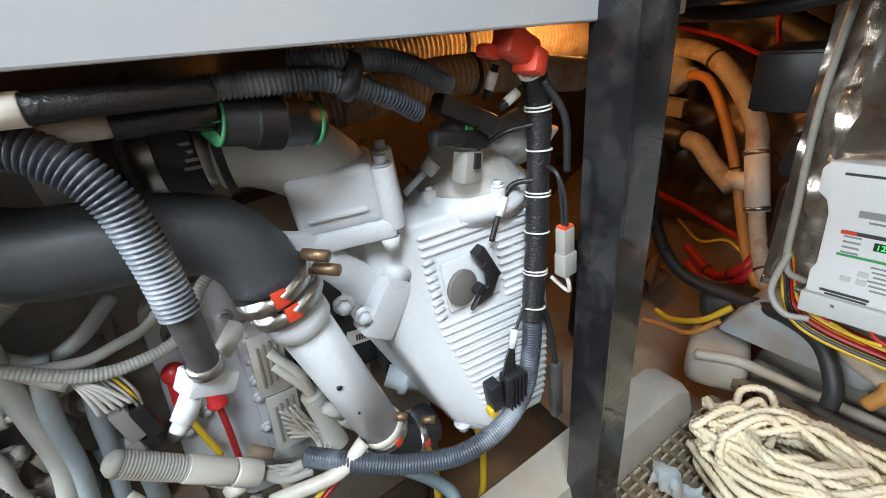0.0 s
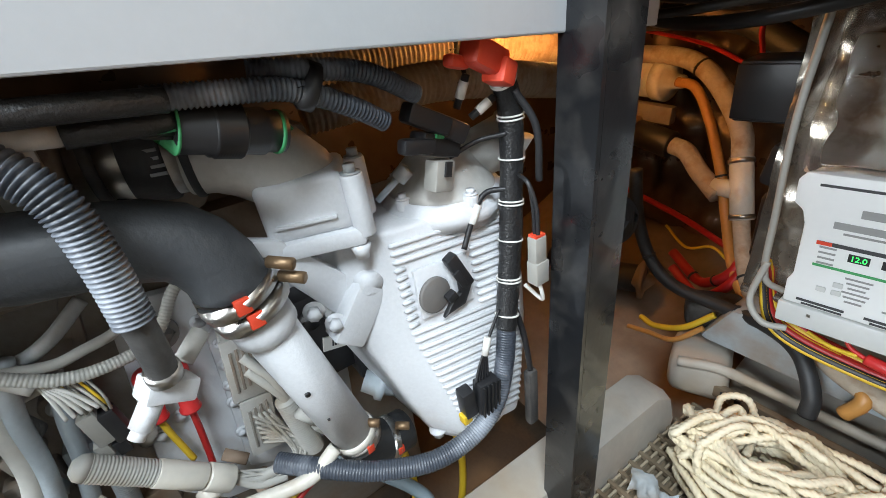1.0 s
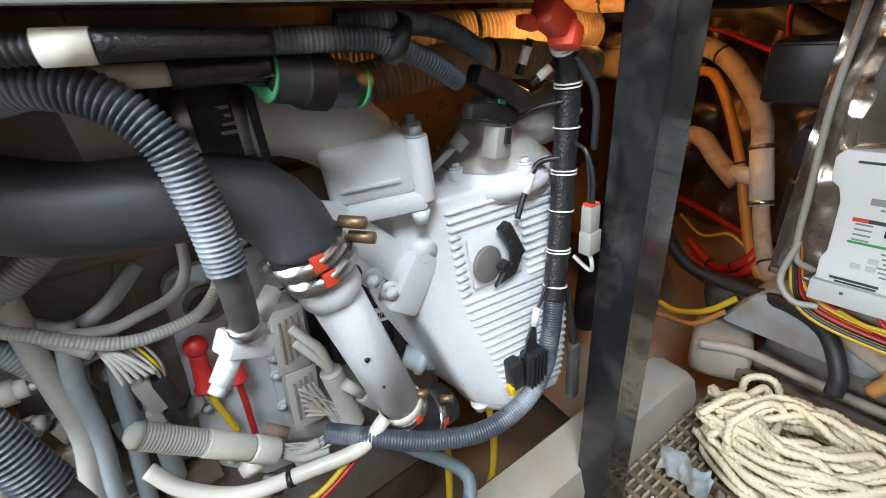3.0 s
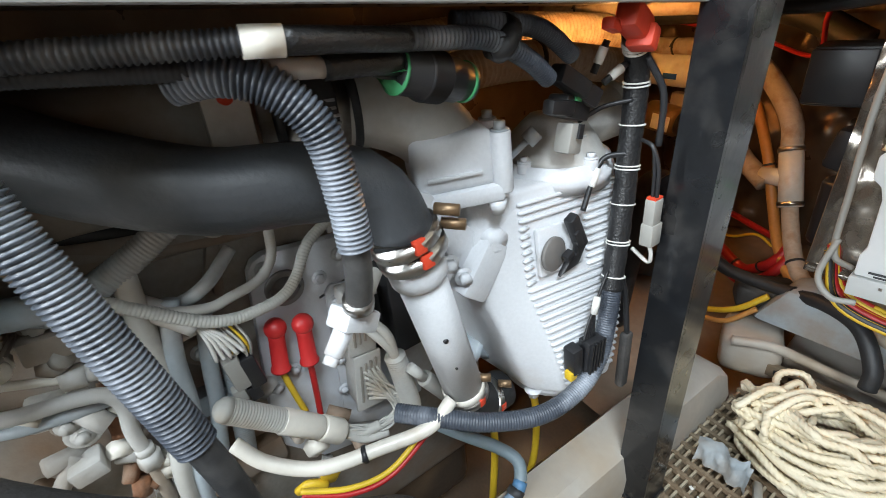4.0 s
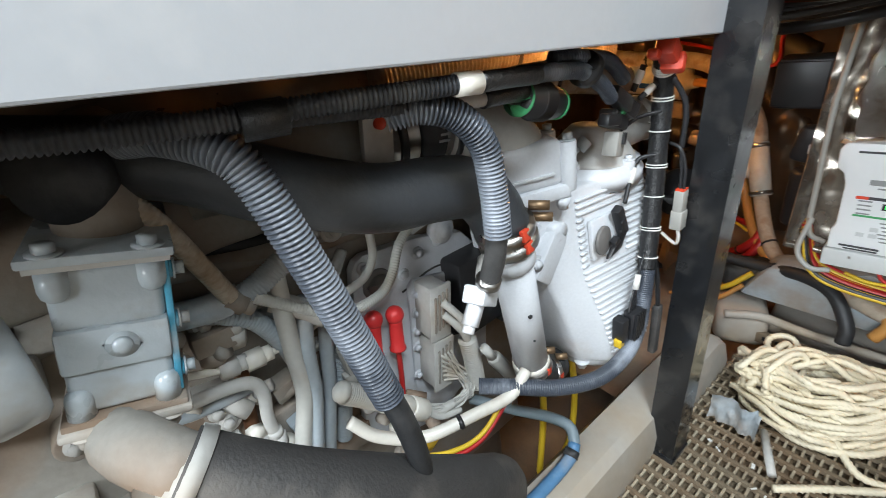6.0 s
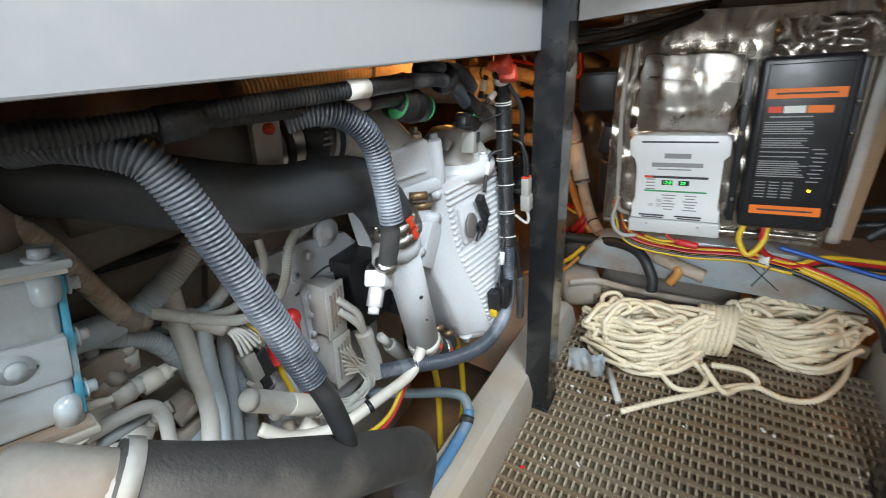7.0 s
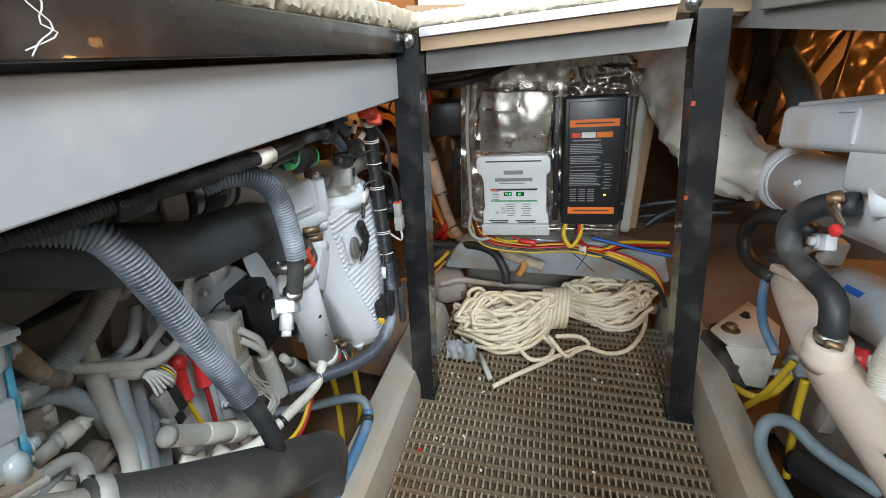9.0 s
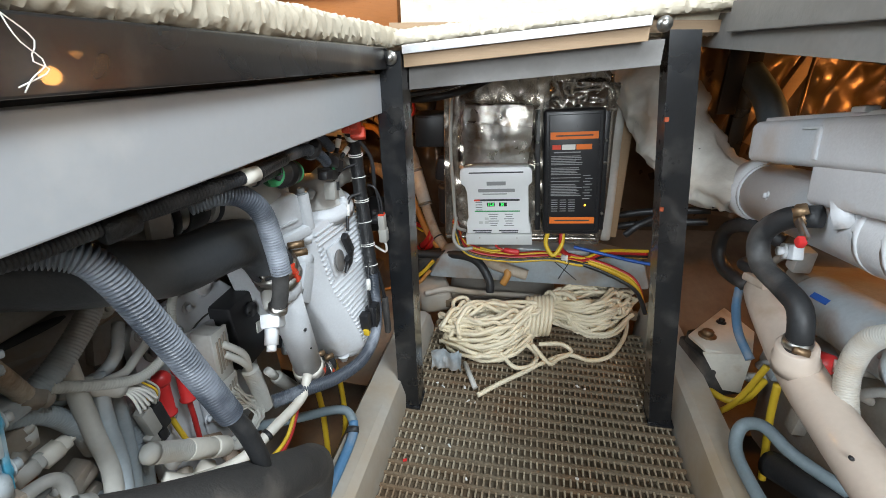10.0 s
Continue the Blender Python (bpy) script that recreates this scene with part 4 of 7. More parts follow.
part("end_cap", lathe(sa, sa - sb, [(0, 0.0155), (0.008, 0.014), (0.014, 0.008), (0.015, 0.001)], 20), WHCORR, sh)
gp = thing("inline_connector", "grey-green inline plug on a wire", "connector", (-0.51, 0.72, 0.28))
part("body", rod((-0.51, 0.695, 0.324), (-0.508, 0.750, 0.240), 0.0125, sides=8, bevel=0.003), GREYPLASTIC, gp)
part("cap", rod((-0.51, 0.676, 0.353), (-0.51, 0.696, 0.322), 0.0075, sides=12), WHCORR, gp)
part("lead", tube([(-0.508, 0.748, 0.242), (-0.50, 0.765, 0.225), (-0.485, 0.76, 0.235)], 0.005, 8), GREYPLASTIC, gp)

hose("white_hose", "cream painted hose clipped along the engine side", [(-0.54, 0.455, 0.345), (-0.515, 0.480, 0.318), (-0.480, 0.530, 0.305), (-0.455, 0.60, 0.312), (-0.440, 0.657, 0.318), (-0.443, 0.695, 0.338)], 0.0088, CREAM, ties=(0.56,))
t = thing("wire_loop", "yellow and red wires looped below the riser", "wires", (-0.45, 0.55, 0.28))
part("wire", tube([(-0.47, 0.50, 0.30), (-0.45, 0.55, 0.285), (-0.442, 0.60, 0.285), (-0.45, 0.66, 0.31)], 0.0035, 8), YELLOW, t)
part("wire", tube([(-0.47, 0.50, 0.292), (-0.448, 0.55, 0.277), (-0.440, 0.60, 0.278), (-0.45, 0.665, 0.30)], 0.0035, 8), REDCABLE, t)

# red booted terminals
for i, (c, bot, wire, wm) in enumerate((((-0.587, 0.540, 0.440), (-0.586, 0.533, 0.379), [(-0.585, 0.538, 0.345), (-0.583, 0.547, 0.296)], YELLOW), ((-0.580, 0.571, 0.436), (-0.580, 0.568, 0.377), [(-0.580, 0.567, 0.335), (-0.580, 0.564, 0.276)], REDCABLE))):
    t = thing("terminal_boot", "glossy red rubber terminal boot on a cable", "terminal boot", bot, "red terminal boots")
    c, bot = Vector(c), Vector(bot)
    bm = bmesh.new()
    bmesh.ops.create_uvsphere(bm, u_segments=20, v_segments=12, radius=0.0135, matrix=Matrix.Translation(c))
    part("ball", bm, RED, t)
    part("barrel", lathe(c, bot - c, [(0.004, 0.0105), (0.014, 0.0098), ((bot - c).length * 0.93, 0.0105), ((bot - c).length * 0.96, 0.0125), ((bot - c).length, 0.0125)], 20), RED, t)
    part("cable", tube([bot, *wire], 0.0042, 10), wm, t)

# battery box and solenoid behind the riser
bay = PORT_BAY
bat = thing("relay_box", "black relay box with a white printed label", "relay", (-0.58, 0.74, 0.33))
part("case", box((-0.60, 0.735, 0.40), (0.06, 0.12, 0.14), (0, 0, 0), 0.006), PLASTIC, bat)
part("label_plate", box((-0.568, 0.758, 0.385), (0.003, 0.058, 0.022), (-12, 0, 0)), LABEL, bat, "white label with printed bars")
for k in range(7):
    part("print_bar", box((-0.5660, 0.743 + 0.004 * k, 0.388 - 0.0008 * k), (0.001, 0.0018 + 0.0008 * (k % 2), 0.009), (-12, 0, 0)), PRINTDARK, bat)
part("terminal", lathe((-0.568, 0.722, 0.440), (1, 0, 0), [(0, 0.014), (0.008, 0.014), (0.009, 0.010), (0.004, 0.009), (0.004, 0.001)], 20), PLASTIC, bat)
part("terminal_pin", rod((-0.566, 0.722, 0.440), (-0.560, 0.722, 0.440), 0.006), BRASS, bat)
part("side_block", box((-0.575, 0.785, 0.335), (0.04, 0.035, 0.05), (0, 0, 0), 0.004), PLASTIC, bat)
sol = thing("drain_valve", "pale grey painted drain valve beside the riser", "valve", (-0.53, 0.78, 0.3))
part("body", lathe((-0.545, 0.765, 0.318), (0.5, 0.6, -0.35), [(0, 0.016), (0.02, 0.018), (0.022, 0.022), (0.032, 0.022), (0.034, 0.013), (0.048, 0.011)], 22), PALEBLUE, sol)
part("nut", rod((-0.522, 0.795, 0.300), (-0.510, 0.808, 0.29), 0.010, sides=6), PALEBLUE, sol)
brk = thing("mounting_bracket", "white painted steel mounting bracket with bolts", "bracket", (-0.47, 0.72, 0.50))
part("arm", prism([(-0.004, 0.012), (0.026, 0.0), (0.105, -0.090), (0.115, -0.135), (0.085, -0.145), (0.055, -0.100), (0.010, -0.030)], (-0.485, 0.672, 0.600), (0, 1, 0), (0.08, 0, 1), 0.014, 0.002), WHITE, brk)
part("block", box((-0.473, 0.757, 0.487), (0.036, 0.040, 0.080), (-38, 0, 0), 0.005), WHITE, brk)
part("boss", rod((-0.485, 0.775, 0.520), (-0.455, 0.775, 0.520), 0.017, 0.014, 20), WHITE, brk)
for c in ((-0.466, 0.708, 0.513), (-0.466, 0.727, 0.488)):
    part("bolt", bolt(c, (1, -0.3, 0), 0.0075, 0.010), WHITE, brk)
# ---- small tubes over the port engine ----
bay = Matrix.Identity(4)
PIPES = (
    ("vertical_tube", "cream painted vertical fuel tube", [(-0.57, 0.424, 0.575), (-0.57, 0.421, 0.513), (-0.57, 0.420, 0.466), (-0.568, 0.418, 0.399), (-0.57, 0.398, 0.315), (-0.58, 0.39, 0.20)], 0.0112, WHCORR, False),
    ("vertical_tube", "pale grey vertical tube", [(-0.572, 0.45, 0.53), (-0.566, 0.436, 0.470), (-0.565, 0.430, 0.396), (-0.568, 0.413, 0.296), (-0.58, 0.405, 0.18)], 0.0095, PALEBLUE, False),
    ("vertical_tube", "pale grey vertical tube", [(-0.585, 0.475, 0.50), (-0.58, 0.462, 0.43), (-0.58, 0.455, 0.378), (-0.58, 0.445, 0.33), (-0.585, 0.431, 0.25)], 0.0090, PALEBLUE, False),
    ("looped_conduit", "white ribbed conduit looped over the module plate", [(-0.562, 0.395, 0.560), (-0.558, 0.430, 0.533), (-0.555, 0.464, 0.508), (-0.555, 0.487, 0.496), (-0.56, 0.515, 0.489), (-0.57, 0.552, 0.488), (-0.58, 0.577, 0.502), (-0.59, 0.600, 0.533), (-0.603, 0.632, 0.548)], 0.0068, WHCORR, True),
    ("looped_tube", "white smooth tube above the module plate", [(-0.56, 0.44, 0.525), (-0.567, 0.479, 0.509), (-0.576, 0.505, 0.508), (-0.585, 0.538, 0.512), (-0.592, 0.558, 0.531), (-0.603, 0.565, 0.56)], 0.0058, WHCORR, False),
    ("crossing_tube", "pale grey tube crossing to the module plate", [(-0.60, 0.40, 0.515), (-0.585, 0.45, 0.515), (-0.578, 0.485, 0.530), (-0.60, 0.52, 0.552)], 0.0075, PALEBLUE, False),
    ("fuel_rod", "thin cream rod screwed into a hexagon union", [(-0.588, 0.300, 0.493), (-0.585, 0.349, 0.477), (-0.585, 0.375, 0.472), (-0.585, 0.412, 0.470), (-0.587, 0.47, 0.478)], 0.0045, CREAM, False),
    ("bent_tube", "pale painted tube bent down over the fuel pump", [(-0.585, 0.280, 0.463), (-0.58, 0.308, 0.460), (-0.58, 0.345, 0.455), (-0.58, 0.368, 0.446), (-0.58, 0.376, 0.424), (-0.58, 0.372, 0.387), (-0.583, 0.374, 0.33), (-0.60, 0.37, 0.24)], 0.0078, DUSTY, False),
    ("rigid_tube", "pale grey rigid tube along the engine side", [(-0.60, 0.27, 0.44), (-0.590, 0.299, 0.438), (-0.59, 0.341, 0.433), (-0.60, 0.37, 0.425)], 0.0066, PALEBLUE, False),
    ("upper_branch_hose", "dusty ribbed hose joining a branch", [(-0.555, 0.315, 0.705), (-0.550, 0.338, 0.668), (-0.558, 0.359, 0.612), (-0.565, 0.374, 0.569)], 0.0098, TANHOSE, True),
    ("branch_hose", "grey ribbed hose crossing behind the conduit", [(-0.575, 0.376, 0.556), (-0.57, 0.405, 0.568), (-0.57, 0.440, 0.586), (-0.575, 0.475, 0.607), (-0.60, 0.52, 0.63)], 0.0135, PALEBLUE, True),
    ("water_pipe", "pale painted water pipe with a flanged end", [(-0.590, 0.300, 0.562), (-0.585, 0.318, 0.562), (-0.576, 0.357, 0.560), (-0.573, 0.385, 0.562)], 0.0150, PALEBLUE, False),
    ("water_pipe", "pale painted lower water pipe", [(-0.600, 0.335, 0.550), (-0.587, 0.365, 0.541), (-0.585, 0.394, 0.518), (-0.586, 0.416, 0.473), (-0.60, 0.43, 0.42)], 0.0115, PALEBLUE, True),
    ("rail_pipe", "dusty pale rail pipe along the engine", [(-0.63, 0.26, 0.60), (-0.625, 0.329, 0.588), (-0.625, 0.382, 0.577), (-0.625, 0.486, 0.562), (-0.63, 0.58, 0.555)], 0.0095, GRIMY, False),
    ("rail_pipe", "dark pipe along the head of the engine", [(-0.64, 0.30, 0.615), (-0.632, 0.42, 0.592), (-0.63, 0.52, 0.575), (-0.635, 0.66, 0.56)], 0.008, RUBBER, False),
    ("breather_hose", "pale vertical ribbed hose behind the wires", [(-0.600, 0.482, 0.46), (-0.592, 0.482, 0.40), (-0.590, 0.474, 0.34), (-0.60, 0.465, 0.26)], 0.012, PALEBLUE, True),
    ("rust_tube", "rusty brown tube deep in the engine", [(-0.615, 0.366, 0.44), (-0.61, 0.362, 0.415), (-0.61, 0.356, 0.365), (-0.615, 0.35, 0.28)], 0.009, RUST, False),
)
for nm, lab, pts, r, m, cor in PIPES:
    hose(nm, lab, pts, r, m, "tube", cor, 0.0038, 0.09)
rng = random.Random(8)
for k, (c, ax) in enumerate((((-0.585, 0.352, 0.477), (0, 1, -0.12)), ((-0.585, 0.380, 0.472), (0, 1, -0.05)), ((-0.59, 0.343, 0.495), (0.5, 0.5, 0.4)), ((-0.59, 0.370, 0.508), (0.2, 0.1, 1)), ((-0.59, 0.308, 0.514), (1, 0.2, 0)), ((-0.59, 0.309, 0.542), (1, 0.4, 0)), ((-0.59, 0.358, 0.357), (0.3, 0.9, -0.2)), ((-0.59, 0.382, 0.314), (0.2, 0.3, 1)), ((-0.567, 0.378, 0.562), (0.1, 0.7, -0.7)), ((-0.58, 0.374, 0.345), (0, 0, 1)))):
    c, ax = Vector(c), Vector(ax).normalized()
    t = thing("pipe_union", "grimy hexagon pipe union on an engine tube", "pipe fitting", c, "pipe unions")
    part("nut", rod(c - ax * 0.010, c + ax * 0.010, 0.0125, sides=6), (DUSTY, CREAM, GRIMY)[k % 3], t)
    part("collar", rod(c + ax * 0.010, c + ax * 0.020, 0.0095, sides=16), (DUSTY, CREAM, GRIMY)[k % 3], t)
for k, (y, z, m) in enumerate(((0.484, 0.430, GREYPLASTIC), (0.500, 0.425, PLASTIC))):
    t = thing("wire_plug", "small dark wire plug hanging on its leads", "connector", (-0.555, y, z), "wire plugs")
    part("body", box((-0.567, y, z - 0.012), (0.018, 0.018, 0.046), (8, 0, 0), 0.003), m, t)
    part("cap", box((-0.567, y - 0.004, z - 0.043), (0.014, 0.014, 0.02), (8, 0, 0), 0.002), m, t)
    for j in range(4):
        part("lead", tube([(-0.567 + 0.004 * (j % 2), y + 0.004 * (j // 2), z + 0.01), (-0.556, y - 0.006 + 0.004 * j, z + 0.035), (-0.565, y - 0.02 + 0.006 * j, z + 0.058)], 0.0016, 6), (LABEL, LABEL, YELLOW, GREYPLASTIC)[j], t)
t = thing("white_lead_bundle", "loose bundle of white leads tied to a tube", "wires", (-0.57, 0.46, 0.5))
part("tape", tube([(-0.585, 0.415, 0.535), (-0.57, 0.44, 0.52), (-0.562, 0.465, 0.497)], 0.0125), DUSTY, t)
for j in range(5):
    part("lead", tube([(-0.563, 0.462, 0.50), (-0.556, 0.468 + 0.004 * j, 0.478), (-0.554, 0.470 + 0.007 * j, 0.450)], 0.0022, 6), LABEL, t)

# low clutter beneath
rng = random.Random(21)
clut = thing("lower_fittings", "cluster of grimy pipe fittings low on the engine", "fittings", (-0.6, 0.4, 0.2))
for k in range(22):
    y, z = rng.uniform(0.26, 0.62), rng.uniform(0.16, 0.34)
    c = Vector((-0.615 + rng.uniform(0, 0.05), y, z))
    ax = Vector((rng.uniform(-0.3, 1), rng.uniform(-1, 1), rng.uniform(-1, 1))).normalized()
    part("fitting", rod(c, c + ax * rng.uniform(0.02, 0.045), rng.uniform(0.007, 0.014), sides=rng.choice((6, 16))), rng.choice((GRIMY, DUSTY, CREAM, HULL)), clut)
t = thing("dipstick_handle", "yellow plastic oil dipstick handle with a symbol", "dipstick", (-0.49, 0.53, 0.26))
part("handle", prism([(-0.010, 0), (0.010, 0), (0.012, 0.030), (0.007, 0.036), (-0.007, 0.036), (-0.012, 0.030)], (-0.495, 0.535, 0.262), (0.3, 1, 0), (0.4, 0.2, 1), 0.006, 0.0015), YELLOW, t)
part("ring", tube([(-0.50, 0.50, 0.265), (-0.49, 0.512, 0.28), (-0.485, 0.53, 0.27), (-0.495, 0.52, 0.255), (-0.50, 0.50, 0.265)], 0.005, 8), YELLOW, t)
part("stem", rod((-0.495, 0.535, 0.27), (-0.51, 0.53, 0.19), 0.003), STEEL, t)

# ---- pale grey gearbox cooler ----
cool = thing("cooler_box", "pale grey cast cooler box with teal overspray", "cooler", (-0.5, 0.28, 0.56))
bay = pose(-0.507, 0.277, 0.602, -12, 0, -8) @ Matrix.Diagonal((1.1, 1.1, 1.1, 1))
part("body", box((-0.052, 0, 0.034), (0.100, 0.066, 0.048), bevel=0.006, seg=3), COOLER, cool)
part("mid_body", box((-0.050, 0, -0.004), (0.104, 0.067, 0.034), bevel=0.003), COOLER, cool)
part("low_body", box((-0.052, 0, -0.038), (0.100, 0.066, 0.040), bevel=0.006, seg=3), COOLER, cool)
part("top_flange", box((-0.050, 0, 0.067), (0.118, 0.084, 0.007), bevel=0.002), COOLER, cool)
part("gasket", box((-0.050, 0, 0.0615), (0.112, 0.078, 0.004)), DUSTY, cool)
part("lower_flange", box((-0.050, 0, -0.067), (0.118, 0.084, 0.007), bevel=0.002), DUSTY, cool)
part("lower_gasket", box((-0.050, 0, -0.0605), (0.112, 0.078, 0.005)), GRIMY, cool)
part("drain_boss", lathe((-0.001, 0.004, -0.002), (1, 0, 0), [(0, 0.0155), (0.002, 0.0155), (0.003, 0.0125), (0.0032, 0.0105), (0.002, 0.0100), (0.0025, 0.0065), (0.007, 0.006), (0.007, 0.001)], 30), COOLER, cool)
for y in (-0.027, 0.027):
    for z0, z1 in ((0.058, 0.034), (-0.058, -0.036)):
        part("corner_boss", lathe((-0.004, y, z0), (0, 0, z1 - z0), [(0, 0.0090), (0.014, 0.0090), (0.019, 0.0078), (0.022, 0.0048), (0.0235, 0.001)], 20), COOLER, cool)
    part("flange_bolt", bolt((0.001, y, 0.0705), (0, 0, 1), 0.0062, 0.006), COOLER, cool)
    part("flange_nut", bolt((0.001, y, -0.0705), (0, 0, -1), 0.0062, 0.009), DUSTY, cool)
part("gasket_face", box((-0.048, 0.0355, 0.0), (0.090, 0.005, 0.112), bevel=0.0015), TEAL, cool, "face stained with teal overspray")
for z in (0.046, 0.004, -0.040):
    part("side_boss", rod((-0.012, 0.030, z), (-0.012, 0.040, z), 0.0070, sides=16, bevel=0.001), TEAL, cool)
    part("side_bolt", bolt((-0.012, 0.040, z), (0, 1, 0), 0.0050, 0.006), COOLER, cool)
part("top_pipe", tube([(-0.05, 0, 0.069), (-0.052, -0.002, 0.092), (-0.075, -0.004, 0.112), (-0.13, 0.0, 0.120)], 0.0285, 24), GRIMY, cool, "grimy brown outlet elbow")
part("pipe_joint", band((-0.068, -0.003, 0.107), (-0.8, 0, 0.6), 0.029, 0.005), GREEN, cool, "green sealing ring")
bay = Matrix.Identity(4)
part("end_cover", lathe((-0.528, 0.222, 0.604), (0.25, -1, 0.05), [(0, 0.040), (0.006, 0.046), (0.03, 0.046), (0.05, 0.040), (0.06, 0.02), (0.061, 0.001)], 34), COOLER, cool)
bay = PORT_BAY
t = thing("manifold_hose", "dusty hose band above the cooler", "hose", (-0.6, 0.33, 0.72))
part("tube", tube([(-0.54, 0.28, 0.735), (-0.60, 0.32, 0.725), (-0.66, 0.40, 0.70)], 0.033, 22), RUBBER, t)

# ---- vertical loom with connectors ----
loom = thing("vertical_loom", "black taped vertical wiring loom with white bindings", "wiring loom", (-0.38, 0.88, 0.3))
L = [(-0.405, 0.925, 0.735), (-0.412, 0.948, 0.705), (-0.414, 0.956, 0.66), (-0.408, 0.944, 0.56), (-0.400, 0.928, 0.48), (-0.392, 0.912, 0.42)]
bm = tube(L, 0.0135, 18, 0.004)
for v in bm.verts:
    v.co += Vector((1, 1, 0)) * 0.0011 * noise.noise(v.co * 90)
part("taped_core", bm, TAPE, loom)
c = curve(L, 0.004)
for k in range(6, len(c) - 4, 12):
    ax = c[k + 1] - c[k]
    n = 3 if k == 6 else 1 + (k // 12) % 2
    for j in range(n):
        part("binding", band(c[k + j], ax, 0.0137, 0.0016), LABEL, loom, "white string binding")
part("lower_conduit", ribbed([(-0.393, 0.915, 0.43), (-0.388, 0.902, 0.37), (-0.382, 0.880, 0.325), (-0.380, 0.84, 0.297), (-0.388, 0.78, 0.287), (-0.415, 0.715, 0.297), (-0.45, 0.66, 0.315), (-0.49, 0.62, 0.32)], 0.0125, 0.0036, 0.09), CORR, loom, "grey ribbed lower conduit")
part("side_wire", tube([(-0.40, 0.95, 0.70), (-0.385, 0.965, 0.66), (-0.385, 0.968, 0.60)], 0.004, 8), PLASTIC, loom)
plugr = thing("red_plug_cover", "bright red plastic plug cover on the loom", "plug cover", (-0.39, 0.90, 0.72))
part("cover", box((-0.390, 0.905, 0.738), (0.024, 0.052, 0.026), (-24, 0, 14), 0.005), REDORANGE, plugr)
part("lip", box((-0.390, 0.922, 0.722), (0.028, 0.022, 0.024), (-24, 0, 14), 0.004), REDORANGE, plugr)
part("tail", box((-0.393, 0.874, 0.738), (0.014, 0.026, 0.012), (-14, 0, 14), 0.004), REDORANGE, plugr)

tc = thing("sensor_plugs", "cluster of black sensor plugs above the dome", "connector", (-0.44, 0.86, 0.66))
for c, s, r in (((-0.425, 0.855, 0.688), (0.020, 0.055, 0.020), (-28, 0, 5)), ((-0.432, 0.885, 0.672), (0.022, 0.040, 0.022), (-30, 0, -8)), ((-0.440, 0.872, 0.657), (0.026, 0.055, 0.024), (-18, 0, 10)), ((-0.428, 0.842, 0.664), (0.016, 0.04, 0.016), (-12, 0, 4))):
    part("plug", box(c, s, r, 0.004), PLASTIC, tc)
part("grey_plug", box((-0.437, 0.870, 0.624), (0.022, 0.026, 0.034), (-14, 0, 6), 0.003), GREYPLASTIC, tc, "grey square plug")
part("clip", box((-0.424, 0.874, 0.632), (0.003, 0.008, 0.016), (-14, 0, 6)), PLASTIC, tc)
for a, b in (((-0.428, 0.895, 0.690), (-0.420, 0.905, 0.722)), ((-0.425, 0.91, 0.678), (-0.415, 0.935, 0.695))):
    part("lead", rod(a, b, 0.004, sides=10), PLASTIC, tc)
    part("sleeve", rod(lerp(a, b, 0.3), lerp(a, b, 0.8), 0.0052, sides=12), LABEL, tc, "white marker sleeve")
part("lead", tube([(-0.436, 0.885, 0.640), (-0.43, 0.92, 0.650), (-0.41, 0.945, 0.655)], 0.0028, 8), PLASTIC, tc)
part("seal", box((-0.425, 0.868, 0.668), (0.004, 0.010, 0.004), (-18, 0, 10)), GREEN, tc)

dt = thing("grey_connector", "grey two-way plug hanging by the post", "connector", (-0.369, 0.944, 0.52))
part("upper_body", box((-0.368, 0.945, 0.528), (0.014, 0.018, 0.034), (0, 0, 0), 0.002), GREYPLASTIC, dt)
part("lower_body", box((-0.368, 0.946, 0.498), (0.017, 0.021, 0.030), (0, 0, 0), 0.002), GREYPLASTIC, dt)
part("seal", box((-0.368, 0.945, 0.5455), (0.012, 0.015, 0.004)), REDORANGE, dt, "orange seal")
for j in (0, 1):
    part("lead", tube([(-0.370 + 0.005 * j, 0.944, 0.545), (-0.372 + 0.005 * j, 0.944, 0.58), (-0.376, 0.942, 0.606), (-0.392, 0.944, 0.612)], 0.0024, 8), PLASTIC, dt)
part("lower_lead", tube([(-0.368, 0.946, 0.484), (-0.366, 0.950, 0.466), (-0.372, 0.955, 0.452), (-0.390, 0.945, 0.47)], 0.0026, 8), LABEL, dt)
bp = thing("black_connector", "black multi-way plug with a yellow lock tab", "connector", (-0.388, 0.85, 0.34))
part("body", box((-0.384, 0.865, 0.345), (0.020, 0.030, 0.048), (-4, 0, -6), 0.003), PLASTIC, bp)
for k in range(5):
    part("fin", box((-0.373, 0.853 + 0.006 * k, 0.345), (0.004, 0.0024, 0.046), (-4, 0, -6)), PLASTIC, bp)
part("second_body", box((-0.390, 0.838, 0.345), (0.020, 0.018, 0.042), (4, 0, -6), 0.003), PLASTIC, bp)
part("lock_tab", box((-0.388, 0.832, 0.323), (0.012, 0.012, 0.014), (4, 0, 0), 0.001), YELLOW, bp, "yellow lock tab")
for j in range(5):
    part("lead", tube([(-0.386, 0.852 + 0.005 * j, 0.368), (-0.388, 0.862 + 0.003 * j, 0.390), (-0.390, 0.878, 0.415), (-0.395, 0.905, 0.45)], 0.0018, 6), PLASTIC, bp)
part("marker_sleeve", rod((-0.388, 0.872, 0.402), (-0.390, 0.880, 0.424), 0.0046), LABEL, bp, "white marker sleeve")
dk = thing("hanging_plug", "dusty dark plug hanging beside the post", "connector", (-0.385, 0.935, 0.25))
part("body", box((-0.380, 0.940, 0.290), (0.014, 0.018, 0.10), (0, 0, 0), 0.005), OLDRUBBER, dk)
